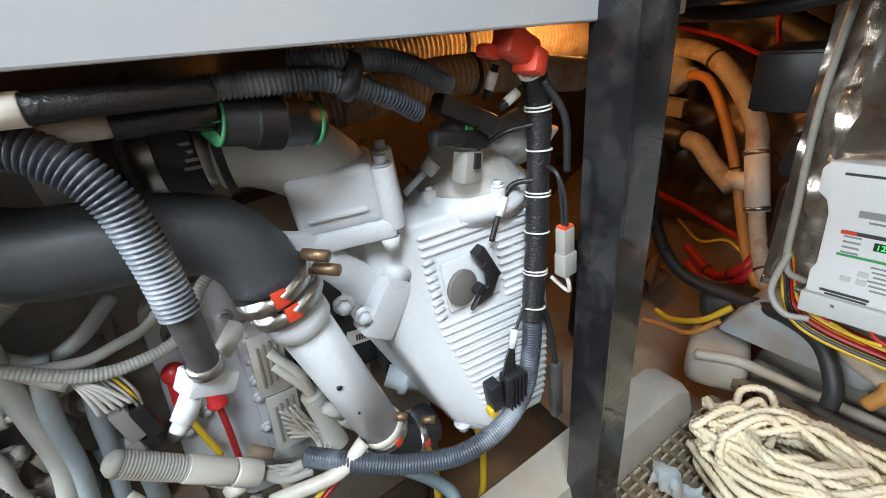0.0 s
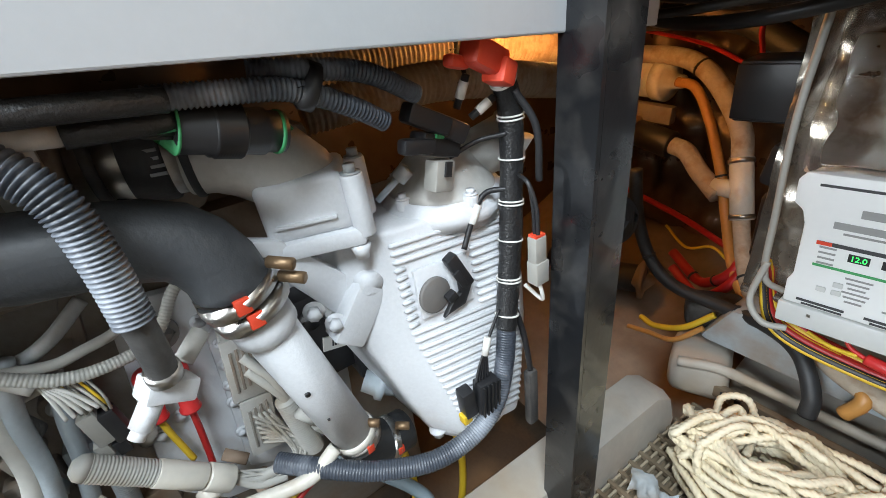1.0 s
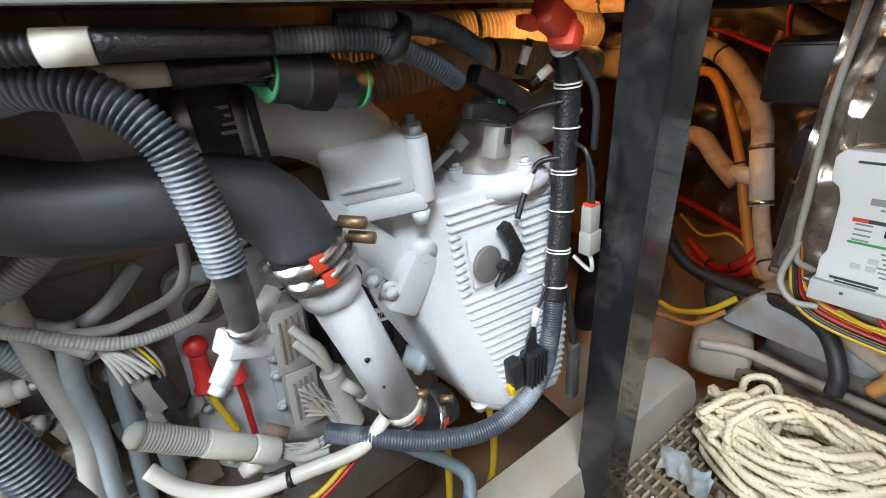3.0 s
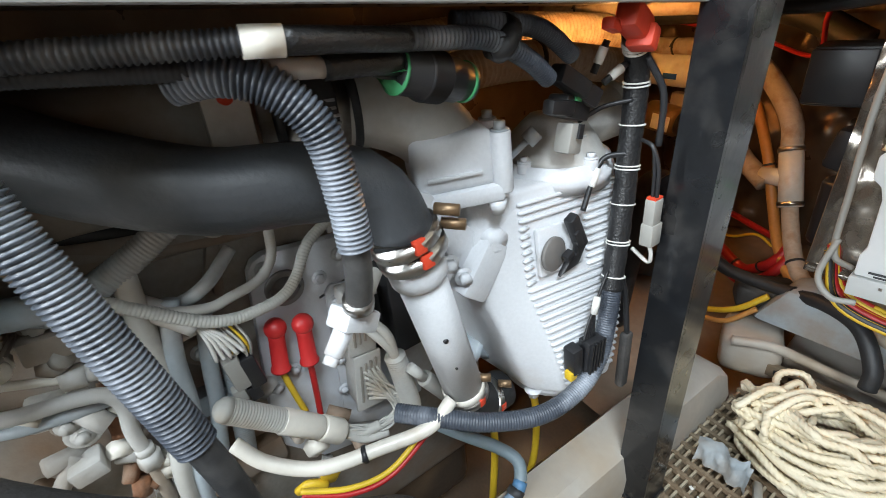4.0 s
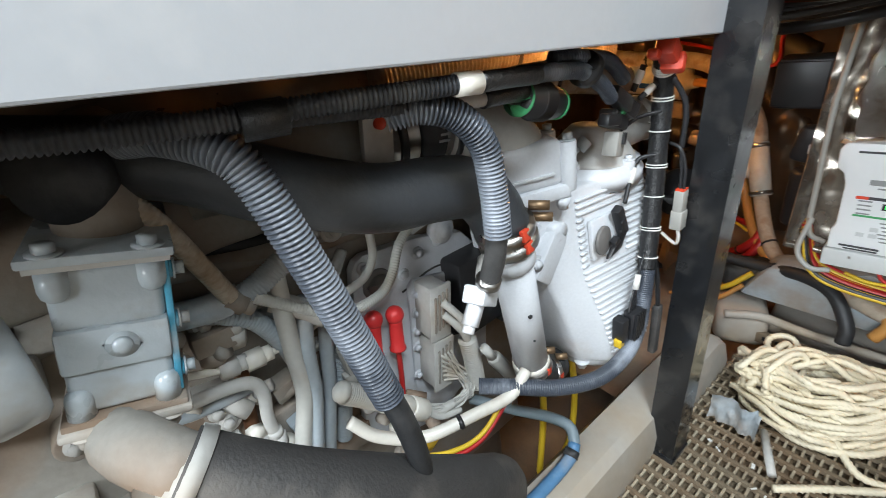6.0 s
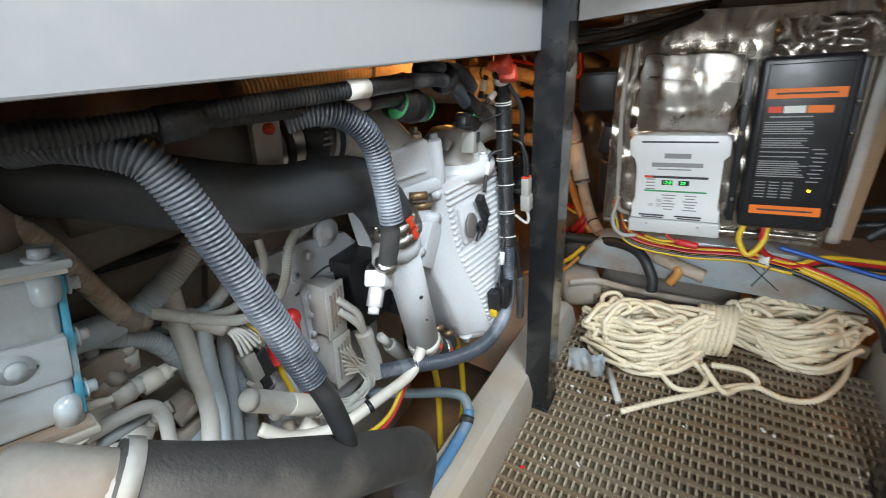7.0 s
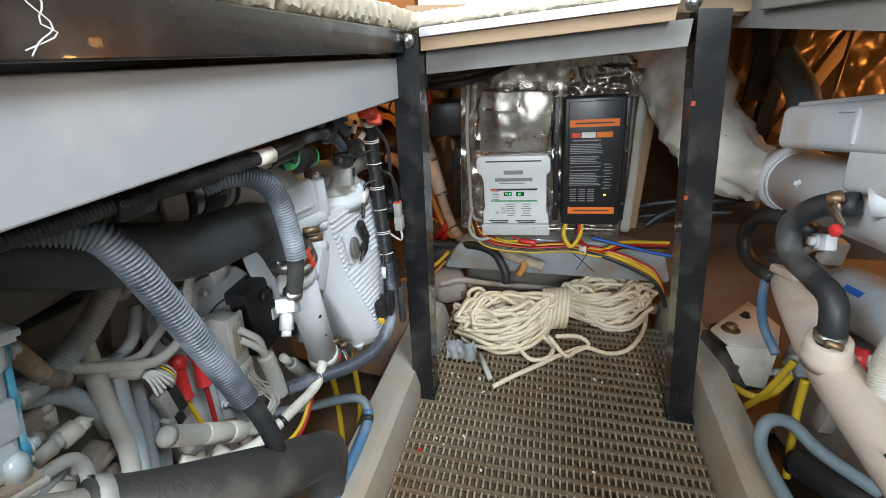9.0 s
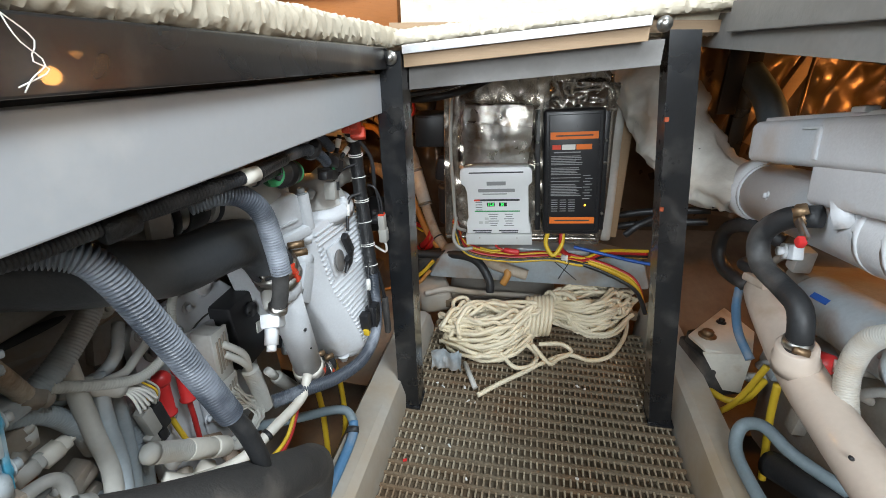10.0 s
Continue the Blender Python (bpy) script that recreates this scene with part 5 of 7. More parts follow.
part("lead", tube([(-0.380, 0.940, 0.34), (-0.385, 0.935, 0.40), (-0.395, 0.925, 0.46)], 0.004, 8), PLASTIC, dk)

# bilge hoses under the separator
for pts in ([(-0.50, 0.775, 0.23), (-0.505, 0.79, 0.12), (-0.51, 0.78, -0.05)], [(-0.50, 0.87, 0.21), (-0.50, 0.885, 0.10), (-0.50, 0.87, -0.02), (-0.52, 0.83, -0.12)]):
    hose("yellow_hose", "yellow bilge hose dropping under the separator", pts, 0.0065, YELLOW, group="yellow hoses")
bay = Matrix.Identity(4)
bl = thing("blue_drain_hose", "blue drain hose bent over the engine bed", "hose", (-0.41, 0.78, 0.13))
part("tube", tube([(-0.60, 0.72, 0.15), (-0.52, 0.76, 0.150), (-0.465, 0.790, 0.150), (-0.430, 0.800, 0.146), (-0.410, 0.788, 0.130)], 0.0100), GREYBLUE, bl, "grey-blue upper run")
part("lower_tube", tube([(-0.411, 0.789, 0.131), (-0.404, 0.765, 0.117), (-0.402, 0.69, 0.1125), (-0.404, 0.61, 0.1125), (-0.41, 0.45, 0.1125), (-0.415, 0.25, 0.1125)], 0.0105), BLUE, bl)
part("clamp", band((-0.406, 0.773, 0.122), (0.2, -0.85, -0.5), 0.0112, 0.012), RUBBER, bl, "black hose clamp")

# ---- charger, inverter and their board ----
bay = FORE_BAY
board = thing("mounting_board", "mounting board wrapped in wrinkled silver foil insulation", "board", (-0.05, 1.6, 0.25))
def crumple(x0, x1, z0, z1, y, amp, nx=46, nz=46, seed=0.0, sharp=24):
    bm = bmesh.new()
    vs = []
    for i in range(nx + 1):
        for j in range(nz + 1):
            x, z = x0 + (x1 - x0) * i / nx, z0 + (z1 - z0) * j / nz
            k = abs(noise.noise((x * sharp + seed, z * sharp * 0.55, seed))) + 0.5 * abs(noise.noise((x * sharp * 2.3, z * sharp * 1.4, seed + 3)))
            vs.append(bm.verts.new((x, y - amp * k, z)))
    for i in range(nx):
        for j in range(nz):
            a = i * (nz + 1) + j
            bm.faces.new((vs[a], vs[a + nz + 1], vs[a + nz + 2], vs[a + 1]))
    return bm


part("board", span((-0.335, 1.612, 0.225), (0.215, 1.634, 0.80), 0.003), PLY, board)
part("foil_face", crumple(-0.332, 0.212, 0.228, 0.80, 1.608, 0.018), FOIL, board, "wrinkled silver foil")
part("foil_edge", tube([(0.205, 1.606, 0.24), (0.206, 1.600, 0.40), (0.200, 1.604, 0.60), (0.192, 1.602, 0.79)], 0.013, 10), FOIL, board)
part("foil_edge", tube([(-0.33, 1.60, 0.235), (-0.10, 1.598, 0.238), (0.10, 1.600, 0.248), (0.205, 1.602, 0.25)], 0.010, 10), FOIL, board)

ch = thing("battery_charger", "white battery charger with green lit displays", "battery charger", (-0.14, 1.57, 0.24))
o = [(0.013, 0.045), (0.228, 0.045), (0.228, 0.075), (0.222, 0.085), (0.222, 0.212), (0.234, 0.224), (0.234, 0.262), (0.224, 0.275), (0.010, 0.275), (0.0, 0.262), (0.0, 0.224), (0.014, 0.212), (0.020, 0.19), (0.020, 0.10), (0.013, 0.085)]
CX, CZ, CY = -0.272, 0.238, 1.525
SK = 0.05


def face(x, z, d=0.0):
    """A place on the charger's slightly crooked front."""
    return Vector((CX + x + 0.07 * (0.27 - z) * 1.0 - 0.0, CY - d, CZ + z + SK * (x - 0.1)))


bm = bmesh.new()
f = [bm.verts.new(face(x, z)) for x, z in o]
g = [bm.verts.new(face(x, z) + Vector((0, 0.075, 0))) for x, z in o]
bm.faces.new(f)
bm.faces.new(g[::-1])
for k in range(len(o)):
    bm.faces.new((f[k], g[k], g[(k + 1) % len(o)], f[(k + 1) % len(o)]))
bmesh.ops.recalc_face_normals(bm, faces=bm.faces)
bmesh.ops.bevel(bm, geom=list(bm.edges), offset=0.003, segments=2, profile=0.5, affect="EDGES")
part("case", bm, CASEWHITE, ch)
SHEAR = Matrix(((1, 0, -0.07, 0), (0, 1, 0, 0), (SK, 0, 1, 0), (0, 0, 0, 1)))


def decal(name, x, z, w, h, material, parent, d=0.0012, at=face, th=0.0015, bevel=0.0):
    bm = box((0, 0, 0), (w, th, h), bevel=bevel)
    bmesh.ops.transform(bm, matrix=Matrix.Translation(at(x, z, d)) @ SHEAR, verts=bm.verts)
    return part(name, bm, material, parent, smooth=False)


bm = box((0, 0, 0), (0.226, 0.078, 0.040), bevel=0.004)
bmesh.ops.transform(bm, matrix=Matrix.Translation(face(0.120, 0.022, -0.038)) @ SHEAR, verts=bm.verts)
part("lower_cover", bm, CASEGREY, ch, "pale grey wiring cover")
for x in (0.055, 0.182):
    decal("cover_screw", x, 0.030, 0.005, 0.005, STEEL, ch, 0.003)
decal("top_slot", 0.118, 0.258, 0.176, 0.004, PRINTDARK, ch)
decal("logo_pill", 0.118, 0.222, 0.062, 0.013, PRINTGREY, ch, 0.002, bevel=0.0008)
decal("title_bar", 0.118, 0.198, 0.120, 0.011, PRINTGREY, ch)
decal("subtitle_bar", 0.112, 0.186, 0.080, 0.003, PRINTGREY, ch)
decal("stripe", 0.118, 0.165, 0.150, 0.006, PRINTDARK, ch)
decal("stripe_red", 0.052, 0.165, 0.020, 0.006, REDORANGE, ch, 0.002)
for k, x in enumerate((0.098, 0.138)):
    decal("display", x, 0.150, 0.026, 0.013, PLASTIC, ch, 0.002)
decal("green_stripe", 0.118, 0.126, 0.150, 0.004, PRINTGREEN, ch)
for k in range(4):
    decal("caption_bar", 0.058, 0.158 - 0.009 * k, 0.022, 0.0028, PRINTGREY, ch)
for r in range(6):
    for c in range(2):
        decal("caption_bar", 0.105 + 0.052 * c, 0.115 - 0.008 * r, 0.034 - 0.006 * ((r + c) % 3), 0.0026, PRINTGREY, ch)
for x, z in ((0.062, 0.086), (0.082, 0.086), (0.082, 0.100)):
    decal("button", x, z, 0.013, 0.009, CASEGREY, ch, 0.003, bevel=0.001)
for x in (0.065, 0.155):
    decal("warning_bar", x, 0.056, 0.065, 0.004, PRINTDARK, ch)
    decal("warning_bar", x + 0.003, 0.050, 0.055, 0.003, PRINTDARK, ch)


def text(name, words, size, m, material, parent):
    cu = bpy.data.curves.new(name, "FONT")
    cu.body, cu.size, cu.extrude = words, size, 0.0003
    cu.align_x, cu.align_y = "CENTER", "CENTER"
    tmp = bpy.data.objects.new(name, cu)
    scene.collection.objects.link(tmp)
    bpy.context.view_layer.update()
    me = bpy.data.meshes.new_from_object(tmp.evaluated_get(bpy.context.evaluated_depsgraph_get()))
    bpy.data.objects.remove(tmp)
    bm = bmesh.new()
    bm.from_mesh(me)
    bmesh.ops.transform(bm, matrix=m, verts=bm.verts)
    return part(name, bm, material, parent, smooth=False)


UPRIGHT = Matrix.Rotation(radians(90), 4, "X")
text("digits", "12.0", 0.012, Matrix.Translation(face(0.098, 0.150, 0.0036)) @ SHEAR @ UPRIGHT, LED, ch)
text("digits", "20", 0.012, Matrix.Translation(face(0.136, 0.150, 0.0036)) @ SHEAR @ UPRIGHT, LED, ch)
film = part("plastic_film", crumple(-0.278, -0.028, 0.500, 0.735, 1.562, 0.045, 34, 34, 7.0, 14), CLEAR, ch, "torn clear plastic film above the case")
part("rear_plate", span((-0.262, 1.575, 0.515), (-0.045, 1.592, 0.70), 0.002), STEEL, ch, "bare metal back plate")
part("plate_fold", box((-0.15, 1.570, 0.640), (0.21, 0.010, 0.004), (0, 3, 0)), STEEL, ch)
part("cable", tube([(-0.255, 1.57, 0.27), (-0.285, 1.55, 0.30), (-0.295, 1.55, 0.42), (-0.305, 1.555, 0.58), (-0.300, 1.56, 0.76)], 0.006, 10), GREYPLASTIC, ch, "grey supply cable")
part("cable_loop", tube([(-0.285, 1.545, 0.33), (-0.292, 1.53, 0.255), (-0.262, 1.52, 0.222), (-0.225, 1.53, 0.222)], 0.006, 10), GREYPLASTIC, ch)

inv = thing("inverter", "black inverter with orange warning labels and grey print", "inverter", (0.06, 1.57, 0.28))
IX, IZ, IY = 0.090, 0.495, 1.525


def iface(x, z, d=0.0):
    return Vector((IX + x - 0.07 * z, IY - d, IZ + z + SK * x))


def slab(w, h, y0, y1, bevel, dx=0.0, dz=0.0):
    bm = box((0, 0, 0), (w, y1 - y0, h), bevel=bevel, seg=3)
    bmesh.ops.transform(bm, matrix=Matrix.Translation(iface(dx, dz, -(y0 + y1) / 2 + IY)) @ SHEAR, verts=bm.verts)
    return bm


part("case", slab(0.182, 0.405, IY, 1.595, 0.010), CASEBLACK, inv)
part("front_panel", slab(0.150, 0.375, IY - 0.003, IY + 0.004, 0.002), CASEBLACK, inv)
part("mounting_rail", slab(0.016, 0.40, 1.560, 1.600, 0.002, -0.108), CASEBLACK, inv)
part("mounting_rail", slab(0.016, 0.40, 1.560, 1.600, 0.002, 0.100), CASEBLACK, inv)
for x in (-0.108, 0.100):
    for z in (-0.14, 0.03, 0.10):
        bm = rod(iface(x, z, -0.036), iface(x, z, -0.028), 0.005, sides=10)
        part("screw", bm, STEEL, inv)
for z in (0.125, -0.150):
    decal("orange_label", 0.0, z, 0.142, 0.022, ORANGE, inv, 0.0045, iface)
    decal("label_bar", 0.0, z, 0.110, 0.004, PRINTDARK, inv, 0.0055, iface)
decal("logo_bar", -0.052, 0.090, 0.026, 0.014, REDORANGE, inv, 0.0045, iface)
decal("title_bar", -0.016, 0.090, 0.040, 0.016, LABEL, inv, 0.0045, iface)
decal("title_bar", 0.030, 0.090, 0.046, 0.016, ORANGE, inv, 0.0045, iface)
decal("subtitle_bar", -0.02, 0.074, 0.080, 0.003, PRINTGREY, inv, 0.0045, iface)
rng = random.Random(5)
z = 0.062
while z > -0.07:
    w = rng.uniform(0.075, 0.096)
    decal("print_bar", -0.068 + w / 2, z, w, 0.0022, PRINTGREY, inv, 0.0045, iface)
    z -= 0.0052 if rng.random() > 0.18 else 0.011
for k in range(9):
    decal("print_bar", 0.042 + 0.006 * (k % 2), 0.00 - 0.0095 * k, 0.022, 0.0022, PRINTGREY, inv, 0.0045, iface)
for r in range(6):
    for c in range(3):
        decal("print_bar", -0.056 + 0.027 * c, -0.080 - 0.0075 * r, 0.020, 0.0022, PRINTGREY, inv, 0.0045, iface)
part("status_light", rod(iface(0.04, -0.098, 0.004), iface(0.04, -0.098, 0.006), 0.003, sides=10), glow("amber_light", (1.0, 0.45, 0.02), 5.0), inv, "small amber status light")
part("top_film", crumple(0.0, 0.20, 0.69, 0.77, 1.575, 0.05, 24, 14, 3.0, 22), FOIL, inv, "crumpled foil over the top")
for a, m in (((0.03, 1.54, 0.292), YELLOW), ((0.075, 1.54, 0.296), REDCABLE)):
    x = a[0]
    part("cable", tube([a, (x - 0.004, 1.53, 0.25), (x + 0.022, 1.52, 0.215), (x + 0.048, 1.53, 0.25), (x + 0.05, 1.54, 0.292)] if m is YELLOW else [a, (x, 1.535, 0.26), (x + 0.01, 1.55, 0.22), (x + 0.04, 1.58, 0.19)], 0.0075, 10), m, inv)
t = thing("fuse_holder", "red inline fuse holder with yellow wires", "fuse holder", (-0.08, 1.55, 0.2))
part("body", rod((-0.115, 1.545, 0.213), (-0.062, 1.54, 0.209), 0.010, sides=14, bevel=0.003), RED, t)
part("lead", tube([(-0.115, 1.545, 0.213), (-0.14, 1.55, 0.222), (-0.15, 1.555, 0.245)], 0.004, 8), RED, t)
part("lead", tube([(-0.125, 1.545, 0.212), (-0.16, 1.55, 0.207), (-0.20, 1.56, 0.212)], 0.004, 8), YELLOW, t)

# cables under the chargers
CAB = thing("battery_cables", "bundle of yellow, red and blue battery cables", "cables", (0.1, 1.6, 0.17))
rng = random.Random(31)
mats = (YELLOW, YELLOW, REDCABLE, YELLOW, PLASTIC, PLASTIC, YELLOW, REDCABLE, PLASTIC, YELLOW)
for k in range(14):
    j = rng.uniform(-0.018, 0.018)
    m = mats[k % 10]
    right = k % 2
    pts = [(-0.30, 1.60 + j, 0.30 + j), (-0.25, 1.585 + j, 0.20 + j), (-0.10, 1.58 + j, 0.175 + j * 0.7), (0.05, 1.585 + j, 0.185 + j * 0.6), (0.16, 1.57 + j, 0.178 + j * 0.6)]
    if right:
        pts += [(0.27, 1.55 + j, 0.150 + j), (0.34, 1.52 + j, 0.115 + j), (0.38, 1.50, 0.02)]
    else:
        pts += [(0.24, 1.62, 0.19 + j), (0.40, 1.66, 0.18 + j)]
    part("cable", tube(pts, 0.0052 + 0.0014 * (k % 3), 8, 0.012), m, CAB)
part("blue_cable", tube([(0.13, 1.60, 0.215), (0.24, 1.58, 0.20), (0.36, 1.56, 0.185), (0.48, 1.55, 0.18)], 0.006, 8), BLUECABLE, CAB)
part("tie", band((0.105, 1.58, 0.18), (1, 0, 0), 0.026, 0.005), LABEL, CAB)
t = thing("tie_ends", "crossed black cable tie ends above the rope", "cable tie", (0.1, 1.5, 0.14))
part("tail", rod((0.06, 1.52, 0.19), (0.135, 1.50, 0.135), 0.0016, sides=6), PLASTIC, t)
part("tail", rod((0.11, 1.52, 0.195), (0.075, 1.50, 0.135), 0.0016, sides=6), PLASTIC, t)
single("hull_stringer", prism([(-0.42, 0.02), (0.44, 0.02), (0.40, 0.14), (0.20, 0.175), (-0.16, 0.175), (-0.36, 0.13)], (0, 1.78, 0), (1, 0, 0), (0, 0, 1), 0.12, 0.02), PALEBLUE, "pale blue-grey moulded step below the chargers", "moulding", "structure")
for pts, r, m, lab in (([(0.30, 1.62, 0.26), (0.34, 1.62, 0.30), (0.40, 1.63, 0.33)], 0.012, PLASTIC, "black hose behind the cables"), ([(0.235, 1.63, 0.24), (0.232, 1.63, 0.40), (0.225, 1.63, 0.62), (0.235, 1.64, 0.80)], 0.020, DUSTY, "grey vertical pipe beside the board"), ([(0.26, 1.7, 0.30), (0.40, 1.66, 0.34), (0.55, 1.6, 0.37)], 0.012, PLASTIC, "black hose running outboard"), ([(0.26, 1.7, 0.26), (0.40, 1.66, 0.295), (0.55, 1.6, 0.33)], 0.012, PLASTIC, "black hose running outboard")):
    hose("service_hose", lab, pts, r, m)
single("side_panel", span((0.238, 1.62, 0.25), (0.272, 1.66, 0.88), 0.003), PLY, "warm lit wooden upright beside the board", "panel", "structure")

# ---- rope ----
bay = Matrix.Identity(4)
def rope_bm(bm, pts, r=0.0072, pitch=0.030, step=0.0034):
    c = curve(pts, step)
    rings = []
    for i in range(len(c)):
        a0 = 2 * math.pi * i * step / pitch
        rings.append([r * (0.42 + 0.62 * abs(math.cos(1.5 * (2 * math.pi * k / 15 - a0))) ** 0.7) for k in range(15)])
    return add_sweep(bm, c, rings, 15)


rng = random.Random(77)
rope = thing("coiled_rope", "coil of cream twisted nylon rope lying on the grating", "rope", (0, 1.25, 0))
def hank(cx, cy, length, width, height, n, ang, seed, pinch):
    r = random.Random(seed)
    ca, sa = math.cos(ang), math.sin(ang)
    made = []
    for k in range(n):
        u = (k + 0.5) / n
        L = length * r.uniform(0.70, 1.06) / 2
        w = width * (0.30 + 0.70 * math.sqrt(u)) * r.uniform(0.70, 1.12) / 2
        z0 = 0.012 + height * (1 - u) * r.uniform(0.75, 1.05)
        ox, oy, tw = r.uniform(-0.022, 0.022), r.uniform(-0.020, 0.020), r.uniform(-0.30, 0.30)
        ph = r.uniform(0, 6)
        pts = []
        for j in range(15):
            a = 2 * math.pi * j / 14
            x, y = L * math.cos(a), w * math.sin(a)
            x, y = x * math.cos(tw) - y * math.sin(tw), x * math.sin(tw) + y * math.cos(tw)
            px = (x + L) / (2 * L)
            y *= 1 - 0.72 * math.exp(-((px - pinch) / 0.20) ** 2)
            x += ox + 0.020 * math.sin(3 * a + ph)
            y += oy + 0.015 * math.cos(5 * a + ph)
            zz = z0 + 0.016 * math.sin(3 * a + ph) + 0.004 * math.exp(-((px - pinch) / 0.2) ** 2)
            pts.append((cx + ca * x - sa * y, cy + sa * x + ca * y, max(0.010, zz)))
        pts[-1] = pts[0]
        made.append(pts)
    return made


for pts in hank(-0.155, 1.300, 0.27, 0.215, 0.100, 46, 0.25, 5, 0.98) + hank(0.150, 1.475, 0.26, 0.22, 0.105, 40, 0.25, 9, 0.02):
    part("strand_loop", rope_bm(bmesh.new(), pts), ROPE, rope)
for k in range(7):
    x = 0.0125 * k - 0.045
    c = Vector((x, 1.375 + 0.3 * x, 0.0))
    pts = [c + Vector((0.012 * math.sin(a) * 0.3, 0.066 * math.cos(a), max(0.010, 0.066 + 0.058 * math.sin(a)))) for a in [2 * math.pi * j / 10 + k for j in range(11)]]
    part("binding_turn", rope_bm(bmesh.new(), pts), ROPE, rope)
part("loose_end", rope_bm(bmesh.new(), [(0.20, 1.56, 0.075), (0.275, 1.56, 0.055), (0.295, 1.48, 0.020), (0.272, 1.38, 0.010), (0.216, 1.280, 0.010), (0.155, 1.248, 0.010), (0.091, 1.262, 0.010), (0.023, 1.218, 0.010), (-0.041, 1.158, 0.010), (-0.105, 1.10, 0.010), (-0.162, 1.042, 0.010)]), ROPE, rope)
part("loose_loop", rope_bm(bmesh.new(), [(-0.02, 1.24, 0.05), (0.03, 1.20, 0.02), (0.06, 1.235, 0.012), (0.10, 1.27, 0.015), (0.07, 1.285, 0.03), (0.00, 1.26, 0.04)]), ROPE, rope)
part("loose_loop", rope_bm(bmesh.new(), [(-0.12, 1.22, 0.03), (-0.07, 1.175, 0.012), (-0.02, 1.19, 0.012), (-0.005, 1.24, 0.015), (-0.04, 1.27, 0.03)]), ROPE, rope)
part("loose_loop", rope_bm(bmesh.new(), [(-0.27, 1.33, 0.06), (-0.285, 1.38, 0.085), (-0.25, 1.405, 0.09), (-0.215, 1.36, 0.075), (-0.20, 1.29, 0.08)]), ROPE, rope)
part("whipped_end", rod((-0.215, 1.165, 0.012), (-0.172, 1.070, 0.010), 0.0075, sides=10), DUSTY, rope, "taped grey rope end")
single("plastic_bag", crumple(-0.31, -0.22, 0.006, 0.075, 1.145, 0.03, 16, 10, 2.0, 30), PALEBLUE, "crumpled translucent grey plastic under the rope", "plastic bag")

# ---- port side ahead of the post ----
bay = PORT_BAY
ed = thing("grating_edge", "dark perforated edge strip of the grating", "edge strip", (0, 1.42, 0))
bm = box((-0.01, 1.435, 0.0), (0.66, 0.016, 0.030), bevel=0.002)
part("strip", bm, MATTING, ed)
for k in range(22):
    part("hole", box((-0.31 + 0.028 * k, 1.4262, 0.002), (0.012, 0.002, 0.010)), PLASTIC, ed)
sc = thing("sea_chest", "cream moulded fibreglass sea chest with rounded lip", "sea chest", (-0.3, 1.55, 0))
part("body", box((-0.385, 1.475, 0.010), (0.12, 0.13, 0.10), (0, 0, 22), 0.026, 4), FRP, sc)
part("lip", tube([(-0.40, 1.40, 0.055), (-0.33, 1.43, 0.060), (-0.26, 1.47, 0.030), (-0.16, 1.49, 0.015), (0.0, 1.50, 0.01)], 0.011, 14), FRP, sc)
part("trough", box((-0.14, 1.60, -0.030), (0.40, 0.20, 0.06), (0, 0, 4), 0.02, 3), FRP, sc)
part("saddle", box((-0.41, 1.56, 0.10), (0.12, 0.08, 0.07), (0, 0, 30), 0.02, 3), OLDRUBBER, sc)
